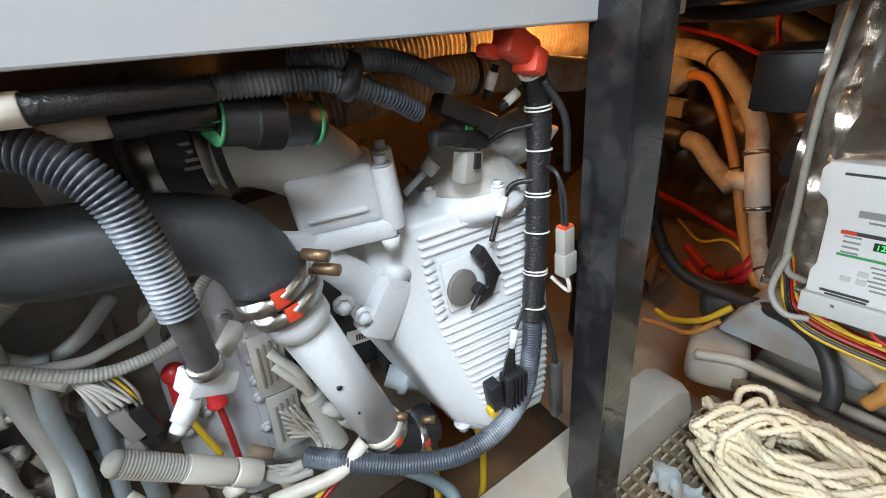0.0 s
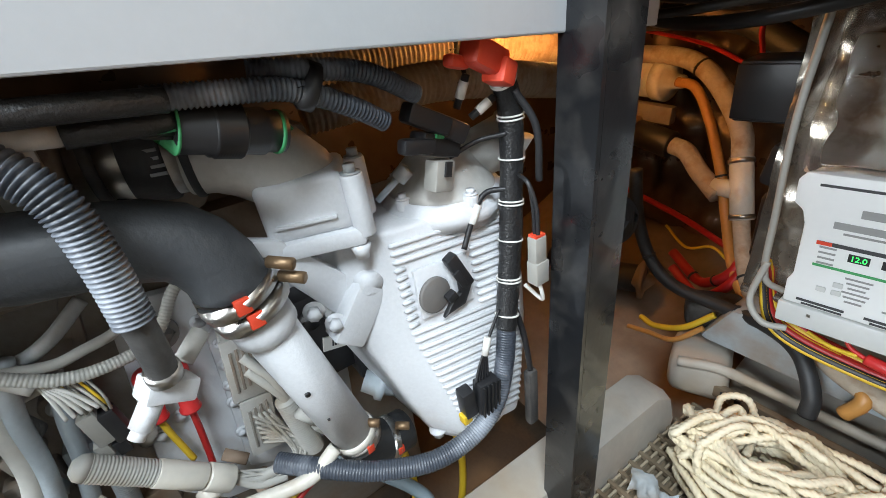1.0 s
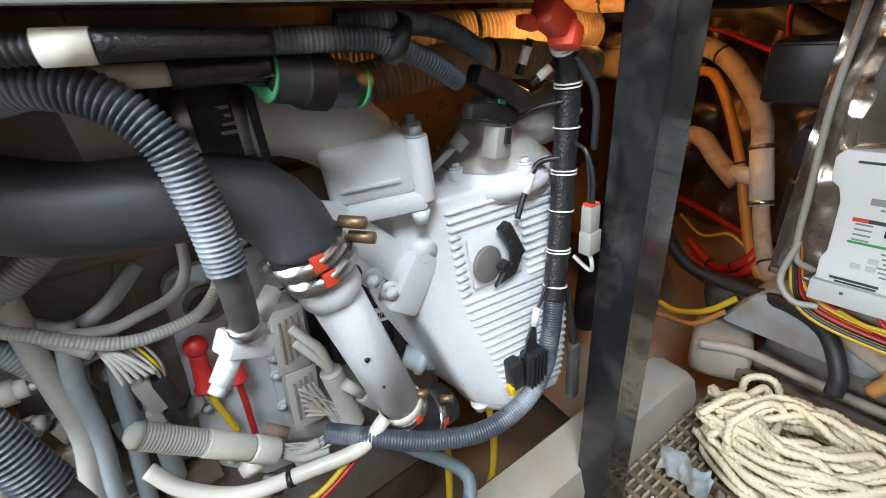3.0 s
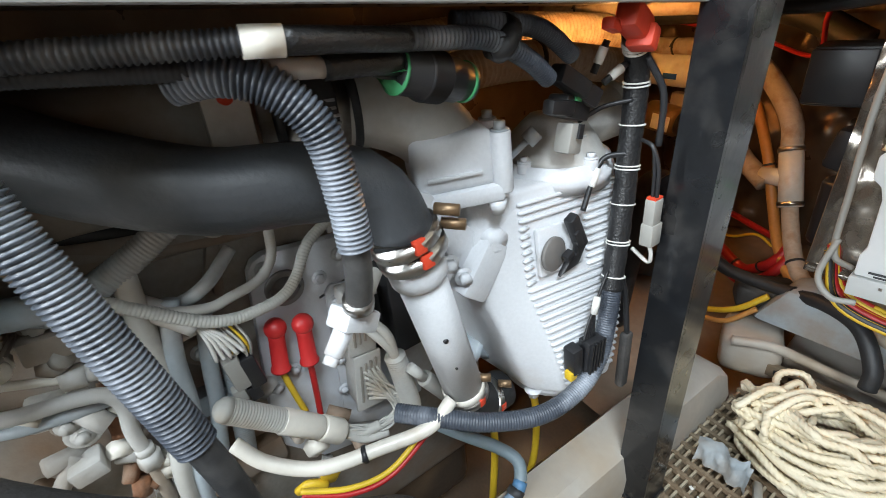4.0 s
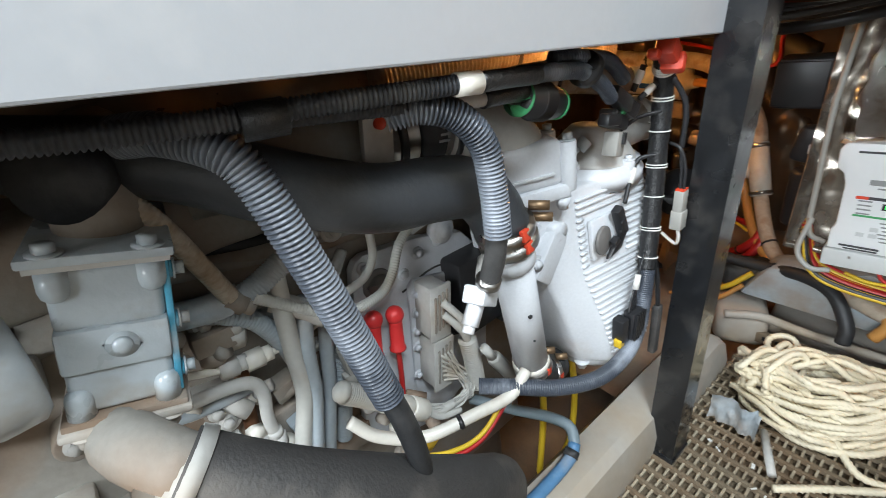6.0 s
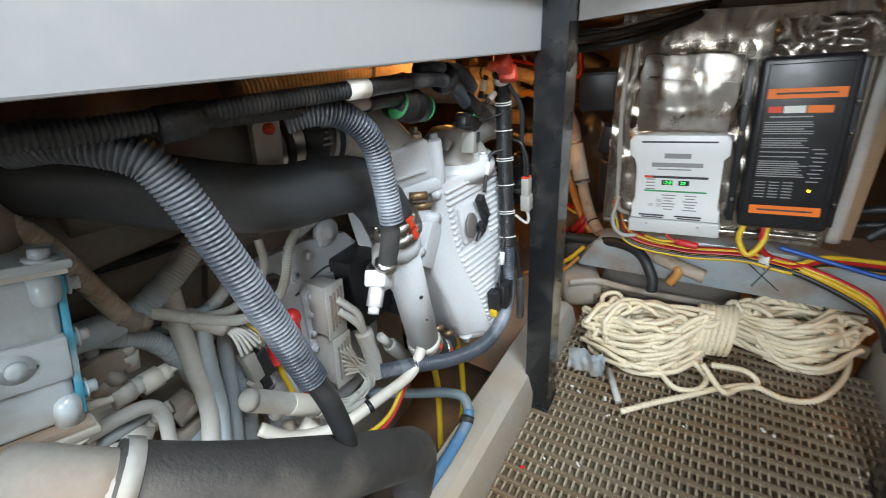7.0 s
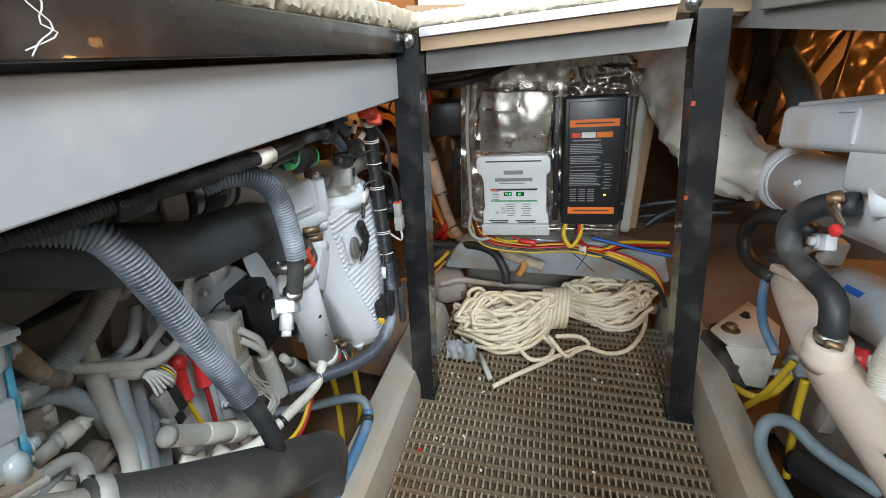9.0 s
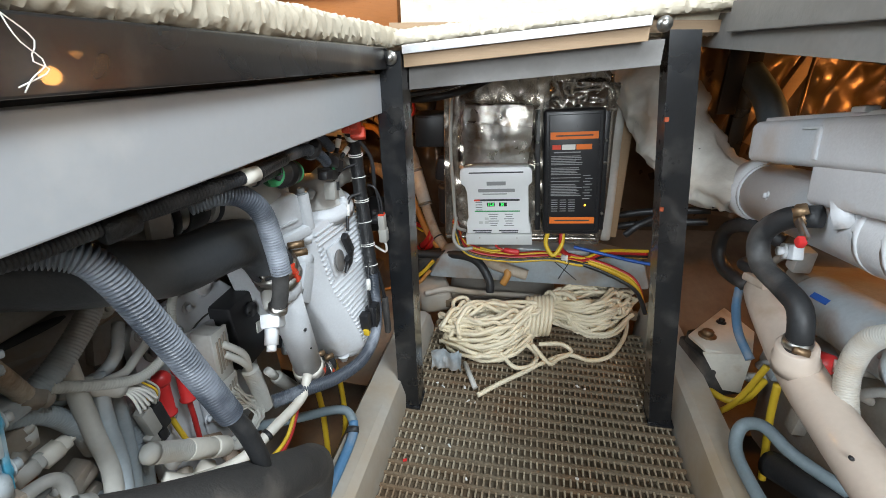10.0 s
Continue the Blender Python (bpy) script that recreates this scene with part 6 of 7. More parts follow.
W = (
    ("orange_hose", "orange reinforced hose hanging from the strainer", [(-0.72, 1.85, 0.54), (-0.665, 1.84, 0.53), (-0.61, 1.82, 0.46), (-0.545, 1.78, 0.35), (-0.500, 1.75, 0.245), (-0.44, 1.69, 0.15), (-0.361, 1.62, 0.105), (-0.26, 1.55, 0.13), (-0.171, 1.48, 0.152), (-0.115, 1.43, 0.145), (-0.13, 1.42, 0.10)], 0.0125, ORANGEHOSE),
    ("lagged_hose", "thick tan lagged hose curving down the bulkhead", [(-1.1, 1.92, 0.62), (-0.95, 1.90, 0.605), (-0.75, 1.88, 0.60), (-0.647, 1.85, 0.57), (-0.565, 1.82, 0.50), (-0.520, 1.80, 0.44), (-0.500, 1.78, 0.385)], 0.024, TANHOSE),
    ("lagged_hose", "cream lagged hose running down to the sea chest", [(-0.468, 1.75, 0.30), (-0.450, 1.72, 0.245), (-0.40, 1.67, 0.15), (-0.34, 1.61, 0.12), (-0.23, 1.52, 0.145), (-0.15, 1.45, 0.155), (-0.05, 1.44, 0.13)], 0.0185, TANHOSE),
    ("black_cable_hose", "black rubber hose looping over the sea chest", [(-0.60, 1.50, 0.42), (-0.585, 1.50, 0.31), (-0.545, 1.50, 0.215), (-0.48, 1.50, 0.165), (-0.361, 1.50, 0.160), (-0.28, 1.47, 0.178), (-0.215, 1.44, 0.170), (-0.175, 1.41, 0.12), (-0.17, 1.40, 0.08)], 0.0145, RUBBER),
    ("upper_hose", "dark hose high under the deck", [(-1.2, 1.75, 0.70), (-0.9, 1.80, 0.70), (-0.6, 1.82, 0.69), (-0.42, 1.78, 0.62)], 0.03, RUBBER),
    ("upper_hose", "warm lit ribbed hose under the deck", [(-1.2, 1.60, 0.74), (-0.95, 1.66, 0.73), (-0.72, 1.72, 0.72)], 0.026, TANHOSE),
    ("red_wire", "thin red wire along the bulkhead", [(-1.0, 2.0, 0.67), (-0.7, 1.9, 0.63), (-0.50, 1.75, 0.60), (-0.46, 1.65, 0.68), (-0.44, 1.6, 0.74)], 0.005, REDCABLE),
    ("red_cables", "heavy red battery cable", [(-0.62, 1.75, 0.10), (-0.53, 1.72, 0.06), (-0.487, 1.70, 0.078), (-0.44, 1.68, 0.13), (-0.42, 1.70, 0.18)], 0.013, REDCABLE),
    ("red_cables", "heavy red battery cable", [(-0.60, 1.72, 0.07), (-0.52, 1.69, 0.035), (-0.475, 1.67, 0.055), (-0.43, 1.66, 0.11), (-0.41, 1.68, 0.16)], 0.012, REDCABLE),
    ("floor_cable", "red cable along the foot of the bulkhead", [(-0.95, 1.95, 0.17), (-0.70, 1.90, 0.14), (-0.52, 1.82, 0.13), (-0.42, 1.75, 0.14)], 0.009, REDCABLE),
    ("yellow_wire", "yellow wire looping on the hull", [(-0.70, 1.85, 0.12), (-0.60, 1.78, 0.11), (-0.52, 1.75, 0.15), (-0.47, 1.73, 0.14)], 0.004, YELLOW),
    ("yellow_wire", "yellow cable beside the sea chest", [(-0.55, 1.50, 0.04), (-0.50, 1.48, 0.05), (-0.43, 1.47, 0.09), (-0.38, 1.49, 0.14)], 0.007, YELLOW),
    ("yellow_wire", "yellow cable beside the sea chest", [(-0.57, 1.48, 0.01), (-0.51, 1.47, 0.03), (-0.44, 1.45, 0.06), (-0.39, 1.47, 0.11)], 0.006, ORANGEHOSE),
)
for nm, lab, pts, r, m in W:
    hose(nm, lab, pts, r, m, ties=(0.3, 0.62) if r > 0.012 else ())
st = thing("strainer", "cream cylindrical strainer with an end cap", "strainer", (-0.88, 1.9, 0.54))
part("tube", rod((-1.10, 1.93, 0.545), (-0.80, 1.90, 0.535), 0.052, sides=32), CREAM, st)
part("end_cap", lathe((-0.80, 1.90, 0.535), (0.3, -0.03, -0.01), [(0, 0.058), (0.03, 0.058), (0.034, 0.05), (0.05, 0.022), (0.075, 0.018)], 32), CREAM, st)
part("print_bar", box((-0.88, 1.853, 0.525), (0.045, 0.002, 0.016), (0, 2, -5)), BLUECABLE, st)
pu = thing("water_pump", "black water pump with a brass body", "pump", (-0.8, 1.85, 0.36))
part("motor", rod((-0.82, 1.84, 0.395), (-0.70, 1.83, 0.375), 0.038, sides=26, bevel=0.006), PLASTIC, pu)
part("head", rod((-0.93, 1.85, 0.41), (-0.82, 1.84, 0.395), 0.045, sides=26, bevel=0.008), BRASS, pu)
part("label", box((-0.86, 1.797, 0.40), (0.06, 0.002, 0.045), (0, 8, -5)), LABEL, pu)
part("bracket", box((-0.80, 1.87, 0.45), (0.14, 0.03, 0.05), (0, 4, 0), 0.005), GRIMY, pu)
part("outlet", tube([(-0.70, 1.83, 0.375), (-0.65, 1.81, 0.37), (-0.60, 1.79, 0.33), (-0.53, 1.76, 0.29)], 0.024, 16), TANHOSE, pu)
te = thing("plastic_tee", "white plastic hose tee on the lagged hose", "pipe tee", (-0.48, 1.76, 0.32))
part("run", rod((-0.500, 1.775, 0.39), (-0.455, 1.73, 0.255), 0.026, sides=22), CREAM, te)
part("branch", rod((-0.478, 1.752, 0.315), (-0.545, 1.77, 0.31), 0.022, sides=20), CREAM, te)
for a in ((-0.498, 1.773, 0.382), (-0.458, 1.733, 0.262)):
    part("clamp", band(a, (0.3, -0.3, -0.9), 0.0268, 0.010), STEEL, te)
sp = thing("round_gauge", "black round cowl ring beside the post", "vent cowl", (-0.47, 1.24, 0.42))
part("ring", lathe((-0.50, 1.26, 0.415), (0.75, -0.65, 0.1), [(0, 0.040), (0, 0.050), (0.014, 0.052), (0.018, 0.046), (0.010, 0.036), (0.006, 0.004)], 32), PLASTIC, sp)
part("neck", tube([(-0.70, 1.40, -0.05), (-0.66, 1.38, 0.20), (-0.60, 1.34, 0.38), (-0.50, 1.26, 0.415)], 0.036, 20), RUBBER, sp)
ex = thing("exhaust_flange", "rusty brown pipe flange on the hull", "pipe flange", (-0.75, 1.75, -0.1))
part("pipe", tube([(-1.0, 1.68, -0.02), (-0.82, 1.72, -0.04), (-0.70, 1.76, -0.035)], 0.045, 24), RUBBER, ex)
part("flange", lathe((-0.71, 1.755, -0.035), (0.5, 0.2, 0.0), [(0, 0.045), (0, 0.062), (0.012, 0.062), (0.012, 0.045)], 28), HULL, ex)
bx = thing("black_control_box", "matt black plastic box under the deck", "control box", (-0.37, 1.5, 0.55))
part("case", box((-0.372, 1.53, 0.60), (0.10, 0.09, 0.10), (0, 0, 8), 0.006), PLASTIC, bx)
part("lid", box((-0.372, 1.483, 0.60), (0.09, 0.008, 0.09), (0, 0, 8), 0.003), PLASTIC, bx)
t = thing("hanging_plug", "dark rounded plug cluster below the control box", "connector", (-0.36, 1.55, 0.45))
part("body", box((-0.345, 1.56, 0.46), (0.05, 0.05, 0.08), (0, 10, 0), 0.012), PLASTIC, t)
part("lower_body", rod((-0.335, 1.57, 0.40), (-0.335, 1.57, 0.26), 0.034, sides=20, bevel=0.01), PLASTIC, t)
part("red_cap", box((-0.318, 1.545, 0.478), (0.012, 0.012, 0.03)), RED, t)
part("white_plug", box((-0.330, 1.54, 0.455), (0.02, 0.014, 0.02)), LABEL, t)
single("bulkhead_foil", crumple(-1.2, -0.36, 0.0, 0.66, 2.10, 0.06, 60, 40, 4.0, 9), DARKFOIL, "wrinkled clear-coated dark lining on the bulkhead", "lining", "structure")
hg = thing("overhead_wires", "dark wire bundle sagging under the deck", "wires", (-0.4, 1.4, 0.75))
rng = random.Random(14)
for k in range(9):
    y = 1.25 + 0.05 * k
    part("wire", tube([(-0.62, y, 0.79), (-0.45, y + rng.uniform(-0.05, 0.05), 0.74 + rng.uniform(-0.03, 0.02)), (-0.25, y + 0.05, 0.755 + rng.uniform(-0.02, 0.02)), (-0.05, 1.62, 0.81)], rng.choice((0.006, 0.010, 0.014)), 8), rng.choice((PLASTIC, RUBBER, PLASTIC, REDCABLE, BRASS)), hg)
wl = thing("work_lamp", "small glowing warm work lamp on the hull side", "lamp", (-0.80, 1.45, 0.76))
bm = bmesh.new()
bmesh.ops.create_uvsphere(bm, u_segments=16, v_segments=10, radius=0.02, matrix=Matrix.Translation((-0.82, 1.50, 0.845)))
part("bulb", bm, BULB, wl)
part("socket", rod((-0.82, 1.50, 0.86), (-0.82, 1.50, 0.896), 0.016), PLASTIC, wl)
hose("far_duct", "warm lit foil duct outboard of the engine", [(-1.05, 0.9, 0.70), (-1.0, 1.3, 0.70), (-0.95, 1.7, 0.66)], 0.05, TANHOSE, "duct", True, 0.012, 0.12, ties=(0.5,))
hose("far_duct", "warm lit ribbed duct behind the separator", [(-0.78, 0.85, 0.66), (-0.74, 1.1, 0.67), (-0.72, 1.4, 0.62)], 0.035, TANHOSE, "duct", True, 0.010, 0.12, ties=(0.5,))

# ---- starboard engine ----
bay = STARBOARD_BAY
TILT = 9.0
se = thing("starboard_engine_block", "grimy white diesel engine block beyond the walkway", "engine block", (0.75, 0.7, -0.1))
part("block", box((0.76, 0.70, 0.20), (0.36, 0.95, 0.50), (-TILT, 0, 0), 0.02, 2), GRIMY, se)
part("sump", box((0.74, 0.75, -0.15), (0.26, 0.7, 0.22), (-TILT, 0, 0), 0.03, 3), BILGE, se)
rng = random.Random(41)
for k in range(30):
    y, z = rng.uniform(0.45, 1.15), rng.uniform(0.05, 0.42)
    m = rng.choice((GRIMY, DUSTY, DUSTY, PALEBLUE))
    if k % 3 == 0:
        part("casting", box((0.572, y, z), (0.04, rng.uniform(0.03, 0.08), rng.uniform(0.03, 0.07)), (rng.uniform(-15, 15), 0, 0), 0.006, 2), m, se)
    elif k % 3 == 1:
        part("boss", rod((0.59, y, z), (0.54, y, z), rng.uniform(0.010, 0.022), sides=18, bevel=0.003), m, se)
        part("boss_bolt", bolt((0.54, y, z), (-1, 0, 0), 0.008, 0.008), DUSTY, se)
    else:
        part("stub_pipe", tube([(0.58, y, z), (0.545, y + 0.02, z + 0.01), (0.545, y + 0.06, z - 0.03), (0.58, y + 0.08, z - 0.06)], rng.uniform(0.006, 0.011), 10), m, se)

hx = thing("heat_exchanger", "long pale painted heat exchanger tube", "heat exchanger", (0.48, 0.8, 0.57))
h0, h1 = Vector((0.475, 1.22, 0.555)), Vector((0.485, 0.30, 0.672))
part("shell", rod(h0, h1, 0.064, 0.068, sides=36), WHITE, hx)
for f in (0.06, 0.46, 0.52):
    part("ring", band(h0.lerp(h1, f), h1 - h0, 0.0655, 0.010), WHITE, hx)
for f in (0.18, 0.36, 0.60):
    c = h0.lerp(h1, f) + Vector((-0.062, 0, 0.012))
    part("bolt", bolt(c, (-1, 0, 0.2), 0.006, 0.006), WHITE, hx)
part("lug", box((0.430, 0.95, 0.512), (0.02, 0.045, 0.030), (-20, 0, 0), 0.004), WHITE, hx)
part("lug_bolt", bolt((0.418, 0.952, 0.512), (-1, 0, 0), 0.009, 0.010), WHITE, hx)

ac = thing("aftercooler", "pale grey cast aftercooler housing with ribbed top", "aftercooler", (0.5, 0.75, 0.63))
rot = (-10.5, 0, 0)
part("body", box((0.500, 0.775, 0.748), (0.225, 0.72, 0.080), rot, 0.014, 3), WHITE, ac)
part("lower_step", box((0.480, 0.66, 0.712), (0.17, 0.52, 0.090), rot, 0.012, 3), WHITE, ac)
part("recess_edge", box((0.3865, 0.905, 0.722), (0.006, 0.012, 0.050), rot, 0.002), WHITE, ac)
part("recess_edge", box((0.3865, 0.930, 0.744), (0.006, 0.050, 0.006), rot, 0.002), WHITE, ac)
for k in range(7):
    part("top_rib", box((0.410 + 0.030 * k, 0.775, 0.790), (0.010, 0.70, 0.012), rot, 0.003), WHITE, ac)
for k in range(2):
    part("top_boss", box((0.409, 0.86 - 0.26 * k, 0.782 + 0.048 * k), (0.022, 0.030, 0.010), rot, 0.003), WHITE, ac)
part("end_lug", rod((0.45, 1.128, 0.685), (0.45, 1.146, 0.682), 0.02, sides=18), WHITE, ac)

bk = thing("insulation_blanket", "quilted white insulating blanket round the exhaust elbow", "insulation", (0.44, 1.4, 0.6))
c = curve([(0.215, 1.50, 0.865), (0.245, 1.45, 0.800), (0.285, 1.40, 0.715), (0.335, 1.35, 0.625), (0.395, 1.29, 0.568), (0.455, 1.225, 0.552)], 0.008)
n = len(c)
bm = add_sweep(bmesh.new(), c, [0.098 - 0.034 * (i / n) ** 2 for i in range(n)], 40)
for v in bm.verts:
    p = v.co * 17
    v.co += Vector((noise.noise(p), noise.noise(p + Vector((9, 0, 0))), noise.noise(p + Vector((0, 9, 0))))) * 0.015 + Vector((1, 1, 1)) * (0.010 * noise.noise(v.co * 34) + 0.003 * noise.noise(v.co * 80))
part("quilt", bm, BLANKET, bk)
for k, (at, nrm) in enumerate((((0.262, 1.318, 0.748), (-0.3, -1, 0.3)), ((0.316, 1.290, 0.672), (-0.2, -1, 0.4)), ((0.190, 1.375, 0.760), (-0.7, -0.8, 0.1)), ((0.225, 1.36, 0.690), (-0.6, -0.8, 0.0)))):
    part("washer", lathe(at, nrm, [(0, 0.014), (0.004, 0.014), (0.005, 0.011), (0.003, 0.005), (0.004, 0.001)], 18), STEEL, bk, "steel lacing washer")
part("lacing", tube([(0.262, 1.316, 0.748), (0.285, 1.30, 0.71), (0.316, 1.288, 0.672)], 0.0016, 6), PLASTIC, bk)

pp = thing("coolant_pipe", "large cream painted coolant pipe with a hose stub", "pipe", (0.4, 0.8, 0.36))
part("tube", tube([(0.47, 1.06, 0.36), (0.435, 1.00, 0.395), (0.415, 0.93, 0.395), (0.405, 0.80, 0.362), (0.402, 0.67, 0.345), (0.402, 0.50, 0.330), (0.41, 0.25, 0.30)], 0.036, 28), PIPEPAINT, pp)
part("end_plate", box((0.425, 0.985, 0.425), (0.06, 0.08, 0.018), (-12, 10, 0), 0.006), PIPEPAINT, pp)
part("stub", lathe((0.388, 0.778, 0.375), (-0.25, -0.15, 0.9), [(0, 0.034), (0.022, 0.034), (0.026, 0.031), (0.048, 0.030), (0.050, 0.026)], 26), PIPEPAINT, pp)
part("test_hole", rod((0.374, 0.60, 0.362), (0.369, 0.598, 0.367), 0.003, sides=8), PLASTIC, pp)

sh = thing("bent_hose", "black rubber hose bent between two clamps", "hose", (0.36, 0.75, 0.43))
P = [(0.395, 0.850, 0.618), (0.365, 0.885, 0.600), (0.350, 0.915, 0.555), (0.353, 0.895, 0.510), (0.362, 0.835, 0.497), (0.366, 0.785, 0.488), (0.368, 0.765, 0.455), (0.374, 0.768, 0.420)]
part("tube", tube(P, 0.0185, 22), RUBBER, sh)
part("clamp", band((0.371, 0.766, 0.432), (0.1, 0, -1), 0.0195, 0.012), STEEL, sh, "steel hose clamp")
part("clamp_screw", rod((0.352, 0.742, 0.434), (0.372, 0.735, 0.432), 0.006, sides=10), BRASS, sh)
part("clamp", band((0.378, 0.868, 0.611), (-0.6, 0.6, -0.35), 0.0195, 0.012), BRASS, sh, "tarnished hose clamp")
part("clamp_screw", rod((0.352, 0.850, 0.622), (0.368, 0.842, 0.632), 0.008, sides=8), BRASS, sh)
part("clamp_tail", box((0.358, 0.825, 0.604), (0.006, 0.040, 0.012), (28, 0, 0), 0.001), STEEL, sh)
part("tail_cap", box((0.350, 0.806, 0.590), (0.012, 0.016, 0.014), (28, 0, 0), 0.003), RED, sh, "red plastic clamp end")
nf = thing("hose_nipple", "white painted hexagon hose nipple on the exchanger", "fitting", (0.42, 0.84, 0.62))
part("hexagon", rod((0.405, 0.842, 0.624), (0.425, 0.828, 0.634), 0.027, sides=6), WHITE, nf)
part("neck", rod((0.425, 0.828, 0.634), (0.455, 0.81, 0.645), 0.021, sides=20), WHITE, nf)
fl = thing("white_filter", "white painted canister with a small blue label", "filter", (0.53, 0.85, 0.42))
part("canister", rod((0.535, 1.005, 0.385), (0.535, 0.68, 0.432), 0.054, sides=32, bevel=0.012), PALEBLUE, fl)
part("label", box((0.490, 0.925, 0.429), (0.003, 0.040, 0.012), (-9, 40, 0)), BLUECABLE, fl, "small blue label")
part("label", box((0.485, 0.945, 0.410), (0.003, 0.030, 0.014), (-9, 20, 0)), GREYPLASTIC, fl)
part("band", band((0.535, 0.74, 0.423), (0, -1, 0.14), 0.055, 0.014), PALEBLUE, fl)
rc = thing("capped_outlet", "red plastic cap beside the cream pipe", "cap", (0.46, 0.83, 0.35))
part("cap", rod((0.452, 0.838, 0.352), (0.470, 0.812, 0.360), 0.020, 0.017, 18), RED, rc)
part("stem", rod((0.470, 0.812, 0.360), (0.54, 0.80, 0.36), 0.011), DUSTY, rc)
for nm, lab, pts, r, m, cor in (
    ("white_conduit", "white ribbed conduit curving down the engine", [(0.50, 0.55, 0.545), (0.445, 0.62, 0.535), (0.425, 0.700, 0.495), (0.420, 0.718, 0.43), (0.425, 0.700, 0.36), (0.46, 0.69, 0.28)], 0.0165, WHCORR, True),
    ("grey_drain_hose", "grey-blue drain hose bent over the engine bed", [(0.395, 0.45, 0.112), (0.385, 0.62, 0.113), (0.378, 0.76, 0.113), (0.380, 0.835, 0.120), (0.398, 0.868, 0.150), (0.425, 0.850, 0.172), (0.46, 0.80, 0.155), (0.54, 0.76, 0.12)], 0.0125, GREYBLUE, False),
    ("yellow_hose", "yellow bilge hose beside the engine bed", [(0.455, 1.08, -0.02), (0.445, 1.04, 0.03), (0.445, 1.00, 0.09), (0.452, 0.975, 0.16), (0.47, 0.97, 0.23)], 0.007, YELLOW, False),
    ("yellow_hose", "yellow bilge hose beside the engine bed", [(0.56, 1.10, 0.09), (0.50, 1.05, 0.07), (0.46, 1.05, 0.06), (0.43, 1.10, 0.05)], 0.0085, YELLOW, False),
    ("yellow_hose", "yellow bilge hose beside the engine bed", [(0.49, 0.95, 0.20), (0.495, 0.94, 0.10), (0.51, 0.92, -0.05)], 0.008, YELLOW, False),
    ("blue_strap_hose", "blue hose beside the engine mount", [(0.47, 1.16, 0.32), (0.46, 1.13, 0.28), (0.455, 1.08, 0.24), (0.47, 1.03, 0.20)], 0.010, BLUE, False),
    ("black_loop_hose", "black rubber hose looping by the exchanger", [(0.50, 1.10, 0.47), (0.46, 1.15, 0.485), (0.44, 1.22, 0.455), (0.44, 1.25, 0.395), (0.45, 1.22, 0.345), (0.48, 1.15, 0.33)], 0.017, RUBBER, False),
    ("black_loop_hose", "thin black hose beside the cream pipe", [(0.48, 1.16, 0.40), (0.44, 1.12, 0.405), (0.425, 1.06, 0.42), (0.45, 1.0, 0.43)], 0.011, RUBBER, False),
    ("blue_black_hose", "dark blue hose behind the blanket", [(0.50, 1.45, 0.80), (0.515, 1.36, 0.74), (0.51, 1.27, 0.675), (0.50, 1.20, 0.640)], 0.032, GREYBLUE, False),
    ("grey_green_hose", "grey-green hose looping above the aftercooler", [(0.56, 0.95, 0.76), (0.55, 0.96, 0.83), (0.57, 0.90, 0.855), (0.60, 0.82, 0.83), (0.62, 0.75, 0.80)], 0.018, GREYBLUE, False),
    ("thick_black_hose", "thick black hose under the side deck", [(0.38, 1.02, 0.895), (0.42, 0.93, 0.872), (0.50, 0.80, 0.845), (0.62, 0.65, 0.83)], 0.024, RUBBER, False),
    ("pale_cable", "pale cable above the aftercooler", [(0.56, 0.88, 0.80), (0.62, 0.90, 0.845), (0.72, 0.93, 0.865)], 0.006, CREAM, False),
    ("dark_pipe", "dark pipe low beside the starboard engine", [(0.50, 0.90, 0.02), (0.53, 0.80, 0.06), (0.60, 0.66, 0.08)], 0.03, RUBBER, False),
):
    hose(nm, lab, pts, r, m, "hose", cor, 0.0042, 0.1)
mt = thing("engine_mount", "cream painted engine mount bracket with a large bolt", "engine mount", (0.45, 1.17, 0.1))
part("plate", prism([(0.384, 1.165), (0.405, 1.105), (0.505, 1.085), (0.56, 1.20), (0.53, 1.32)], (0, 0, 0.160), (1, 0, 0), (0, 1, 0), 0.010, 0.002), CREAM, mt)
part("web", prism([(-0.005, 0.0), (0.10, 0.02), (0.10, -0.10), (0.06, -0.10)], (0.405, 1.105, 0.160), (1, -0.18, 0), (0, 0, 1), 0.008, 0.001), CREAM, mt)
part("big_bolt", bolt((0.430, 1.165, 0.170), (0, 0, 1), 0.014, 0.014), BRASS, mt)
part("small_bolt", bolt((0.49, 1.235, 0.170), (0, 0, 1), 0.008, 0.010), PLASTIC, mt)
part("rubber_block", box((0.46, 1.17, 0.135), (0.09, 0.12, 0.040), (0, 0, 20), 0.006), RUBBER, mt)
part("base", box((0.455, 1.17, 0.075), (0.10, 0.15, 0.085), (0, 0, 10), 0.006), OLDRUBBER, mt)
single("starboard_foil", crumple(0.46, 1.28, 0.30, 0.875, 1.78, 0.07, 60, 44, 12.0, 8), DARKFOIL, "wrinkled foil lining glowing in warm lamp light", "lining", "structure")
for a, b in (((0.62, 1.70, 0.60), (0.74, 1.55, 0.87)), ((0.95, 1.60, 0.58), (1.10, 1.50, 0.87))):
    t = thing("deck_strut", "bare brown wooden strut under the side deck", "strut", a)
    d = Vector(b) - Vector(a)
    part("timber", box((Vector(a) + Vector(b)) / 2, (0.035, 0.03, d.length), (0, math.degrees(math.atan2(d.x, d.z)), 0), 0.002), PLY, t)
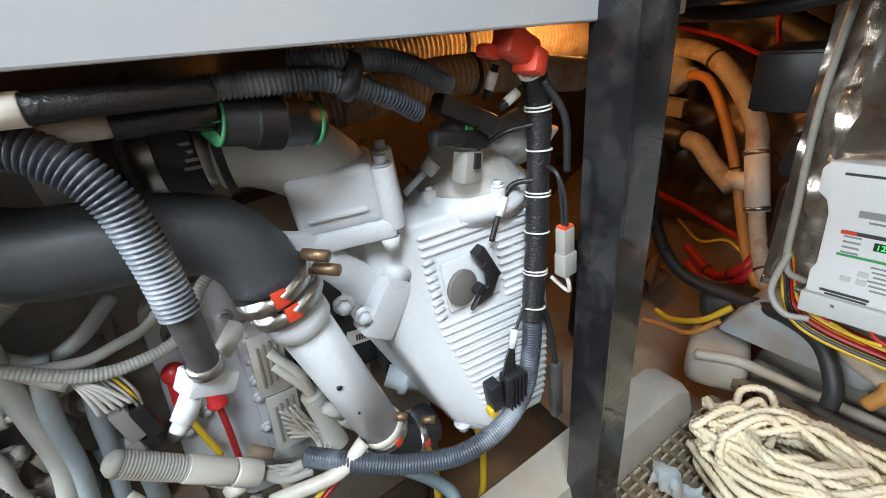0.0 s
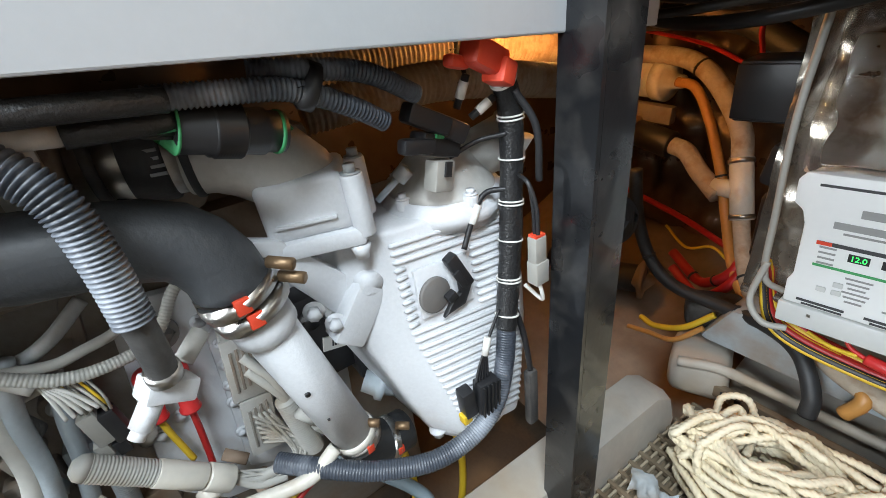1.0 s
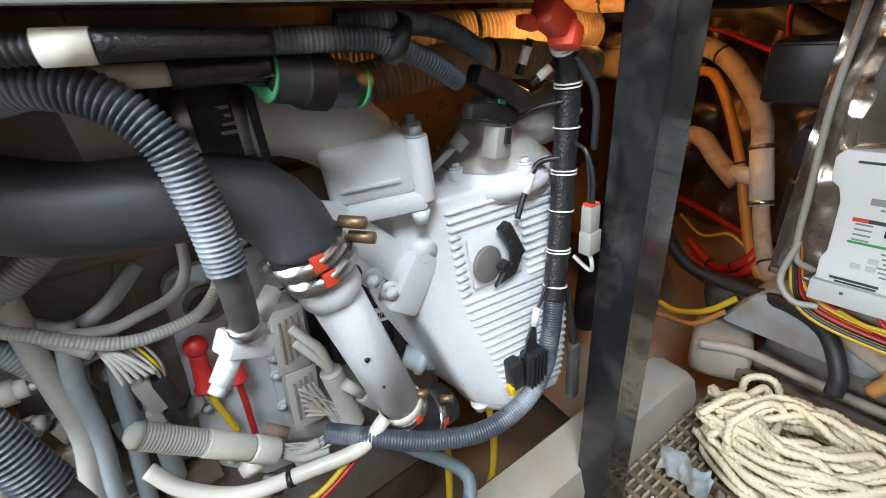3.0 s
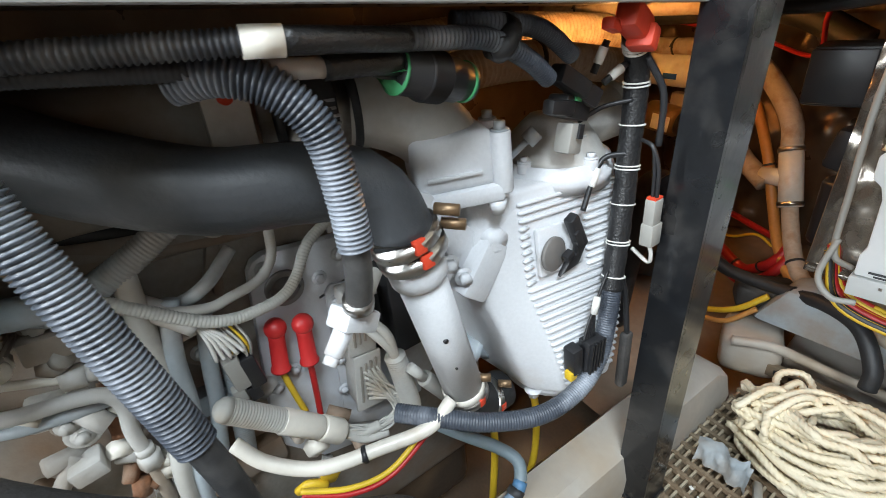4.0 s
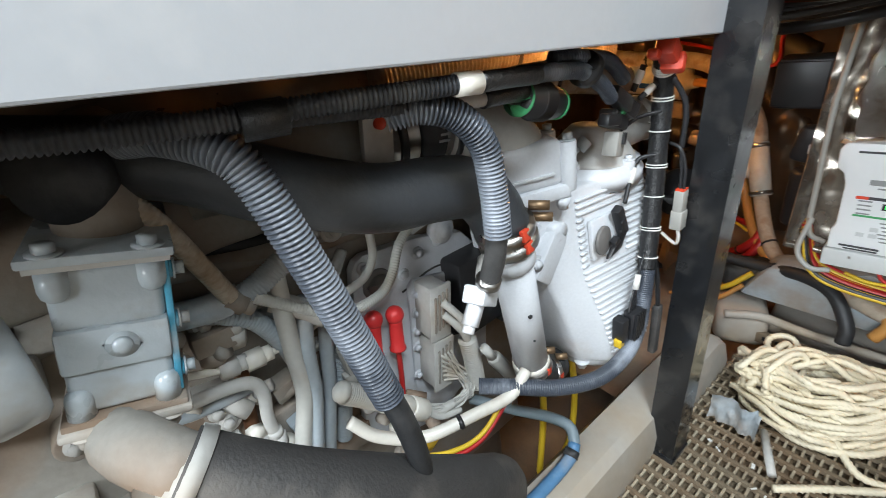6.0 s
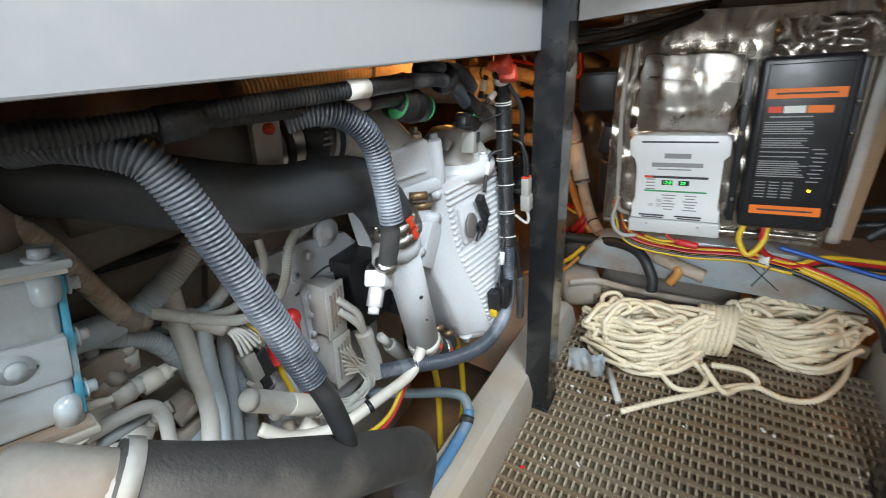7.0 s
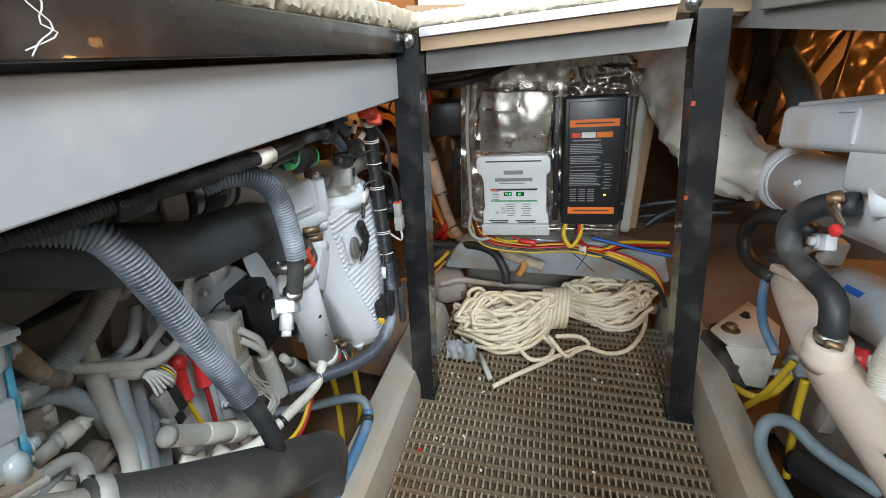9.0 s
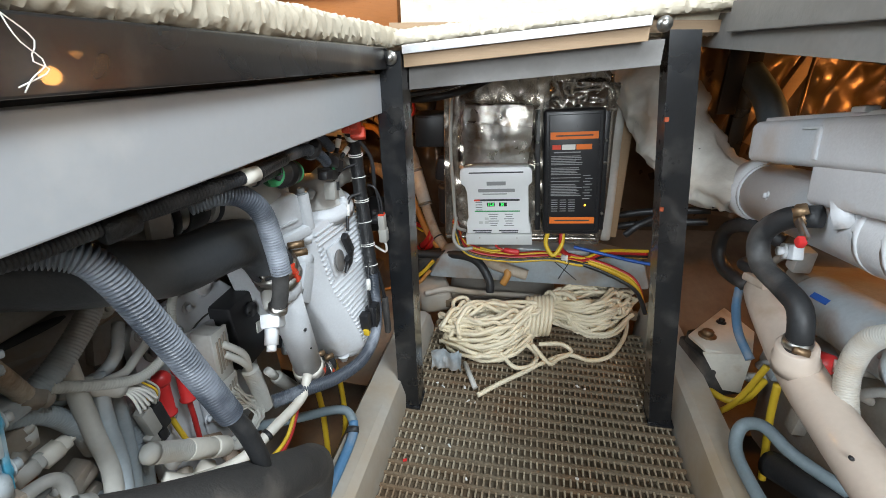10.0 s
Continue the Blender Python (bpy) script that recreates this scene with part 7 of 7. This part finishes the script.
t = thing("hanging_bracket", "black bracket hanging beside the blanket", "bracket", (0.44, 1.42, 0.84))
part("strap", span((0.42, 1.40, 0.70), (0.465, 1.415, 0.875), 0.003), PLASTIC, t)
part("rod", rod((0.60, 1.38, 0.90), (0.56, 1.30, 0.60), 0.004, sides=8), BRASS, t)
wl = thing("work_lamp", "small glowing warm work lamp under the side deck", "lamp", (0.95, 1.5, 0.84))
bm = bmesh.new()
bmesh.ops.create_uvsphere(bm, u_segments=16, v_segments=10, radius=0.02, matrix=Matrix.Translation((0.95, 1.46, 0.84)))
part("bulb", bm, BULB, wl)
part("socket", rod((0.95, 1.46, 0.85), (0.95, 1.46, 0.878), 0.016), PLASTIC, wl)
part("seam", tube([(0.345, 1.262, 0.640), (0.352, 1.245, 0.590), (0.368, 1.235, 0.535), (0.40, 1.24, 0.497)], 0.0022, 6), OLDRUBBER, bk)
part("pipe_neck", tube([(0.474, 1.215, 0.556), (0.475, 1.17, 0.562)], 0.072, 32), WHITE, hx)
t = thing("vertical_support", "black steel upright behind the blanket", "support", (0.52, 1.5, 0.60))
part("bar", span((0.505, 1.50, 0.40), (0.545, 1.53, 0.876), 0.002), BLACKMETAL, t)
# grimy fittings between cooler and tubes
bay = Matrix.Identity(4)
rng = random.Random(63)
cl = thing("fuel_fittings", "cluster of cream and rusty fuel fittings on the engine side", "fittings", (-0.6, 0.3, 0.4))
for k in range(20):
    y, z = rng.uniform(0.25, 0.42), rng.uniform(0.30, 0.53)
    c = Vector((-0.612 + rng.uniform(0, 0.03), y, z))
    if k % 4 == 0:
        part("block", box(c, (0.03, rng.uniform(0.02, 0.045), rng.uniform(0.02, 0.035)), (rng.uniform(-20, 20), 0, 0), 0.003), rng.choice((DUSTY, GRIMY, PALEBLUE)), cl)
    else:
        ax = Vector((0.2, rng.uniform(-1, 1), rng.uniform(-0.6, 0.6))).normalized()
        part("fitting", rod(c, c + ax * rng.uniform(0.018, 0.04), rng.uniform(0.006, 0.012), sides=rng.choice((6, 16))), rng.choice((GRIMY, DUSTY, CREAM, RUST, PALEBLUE)), cl)
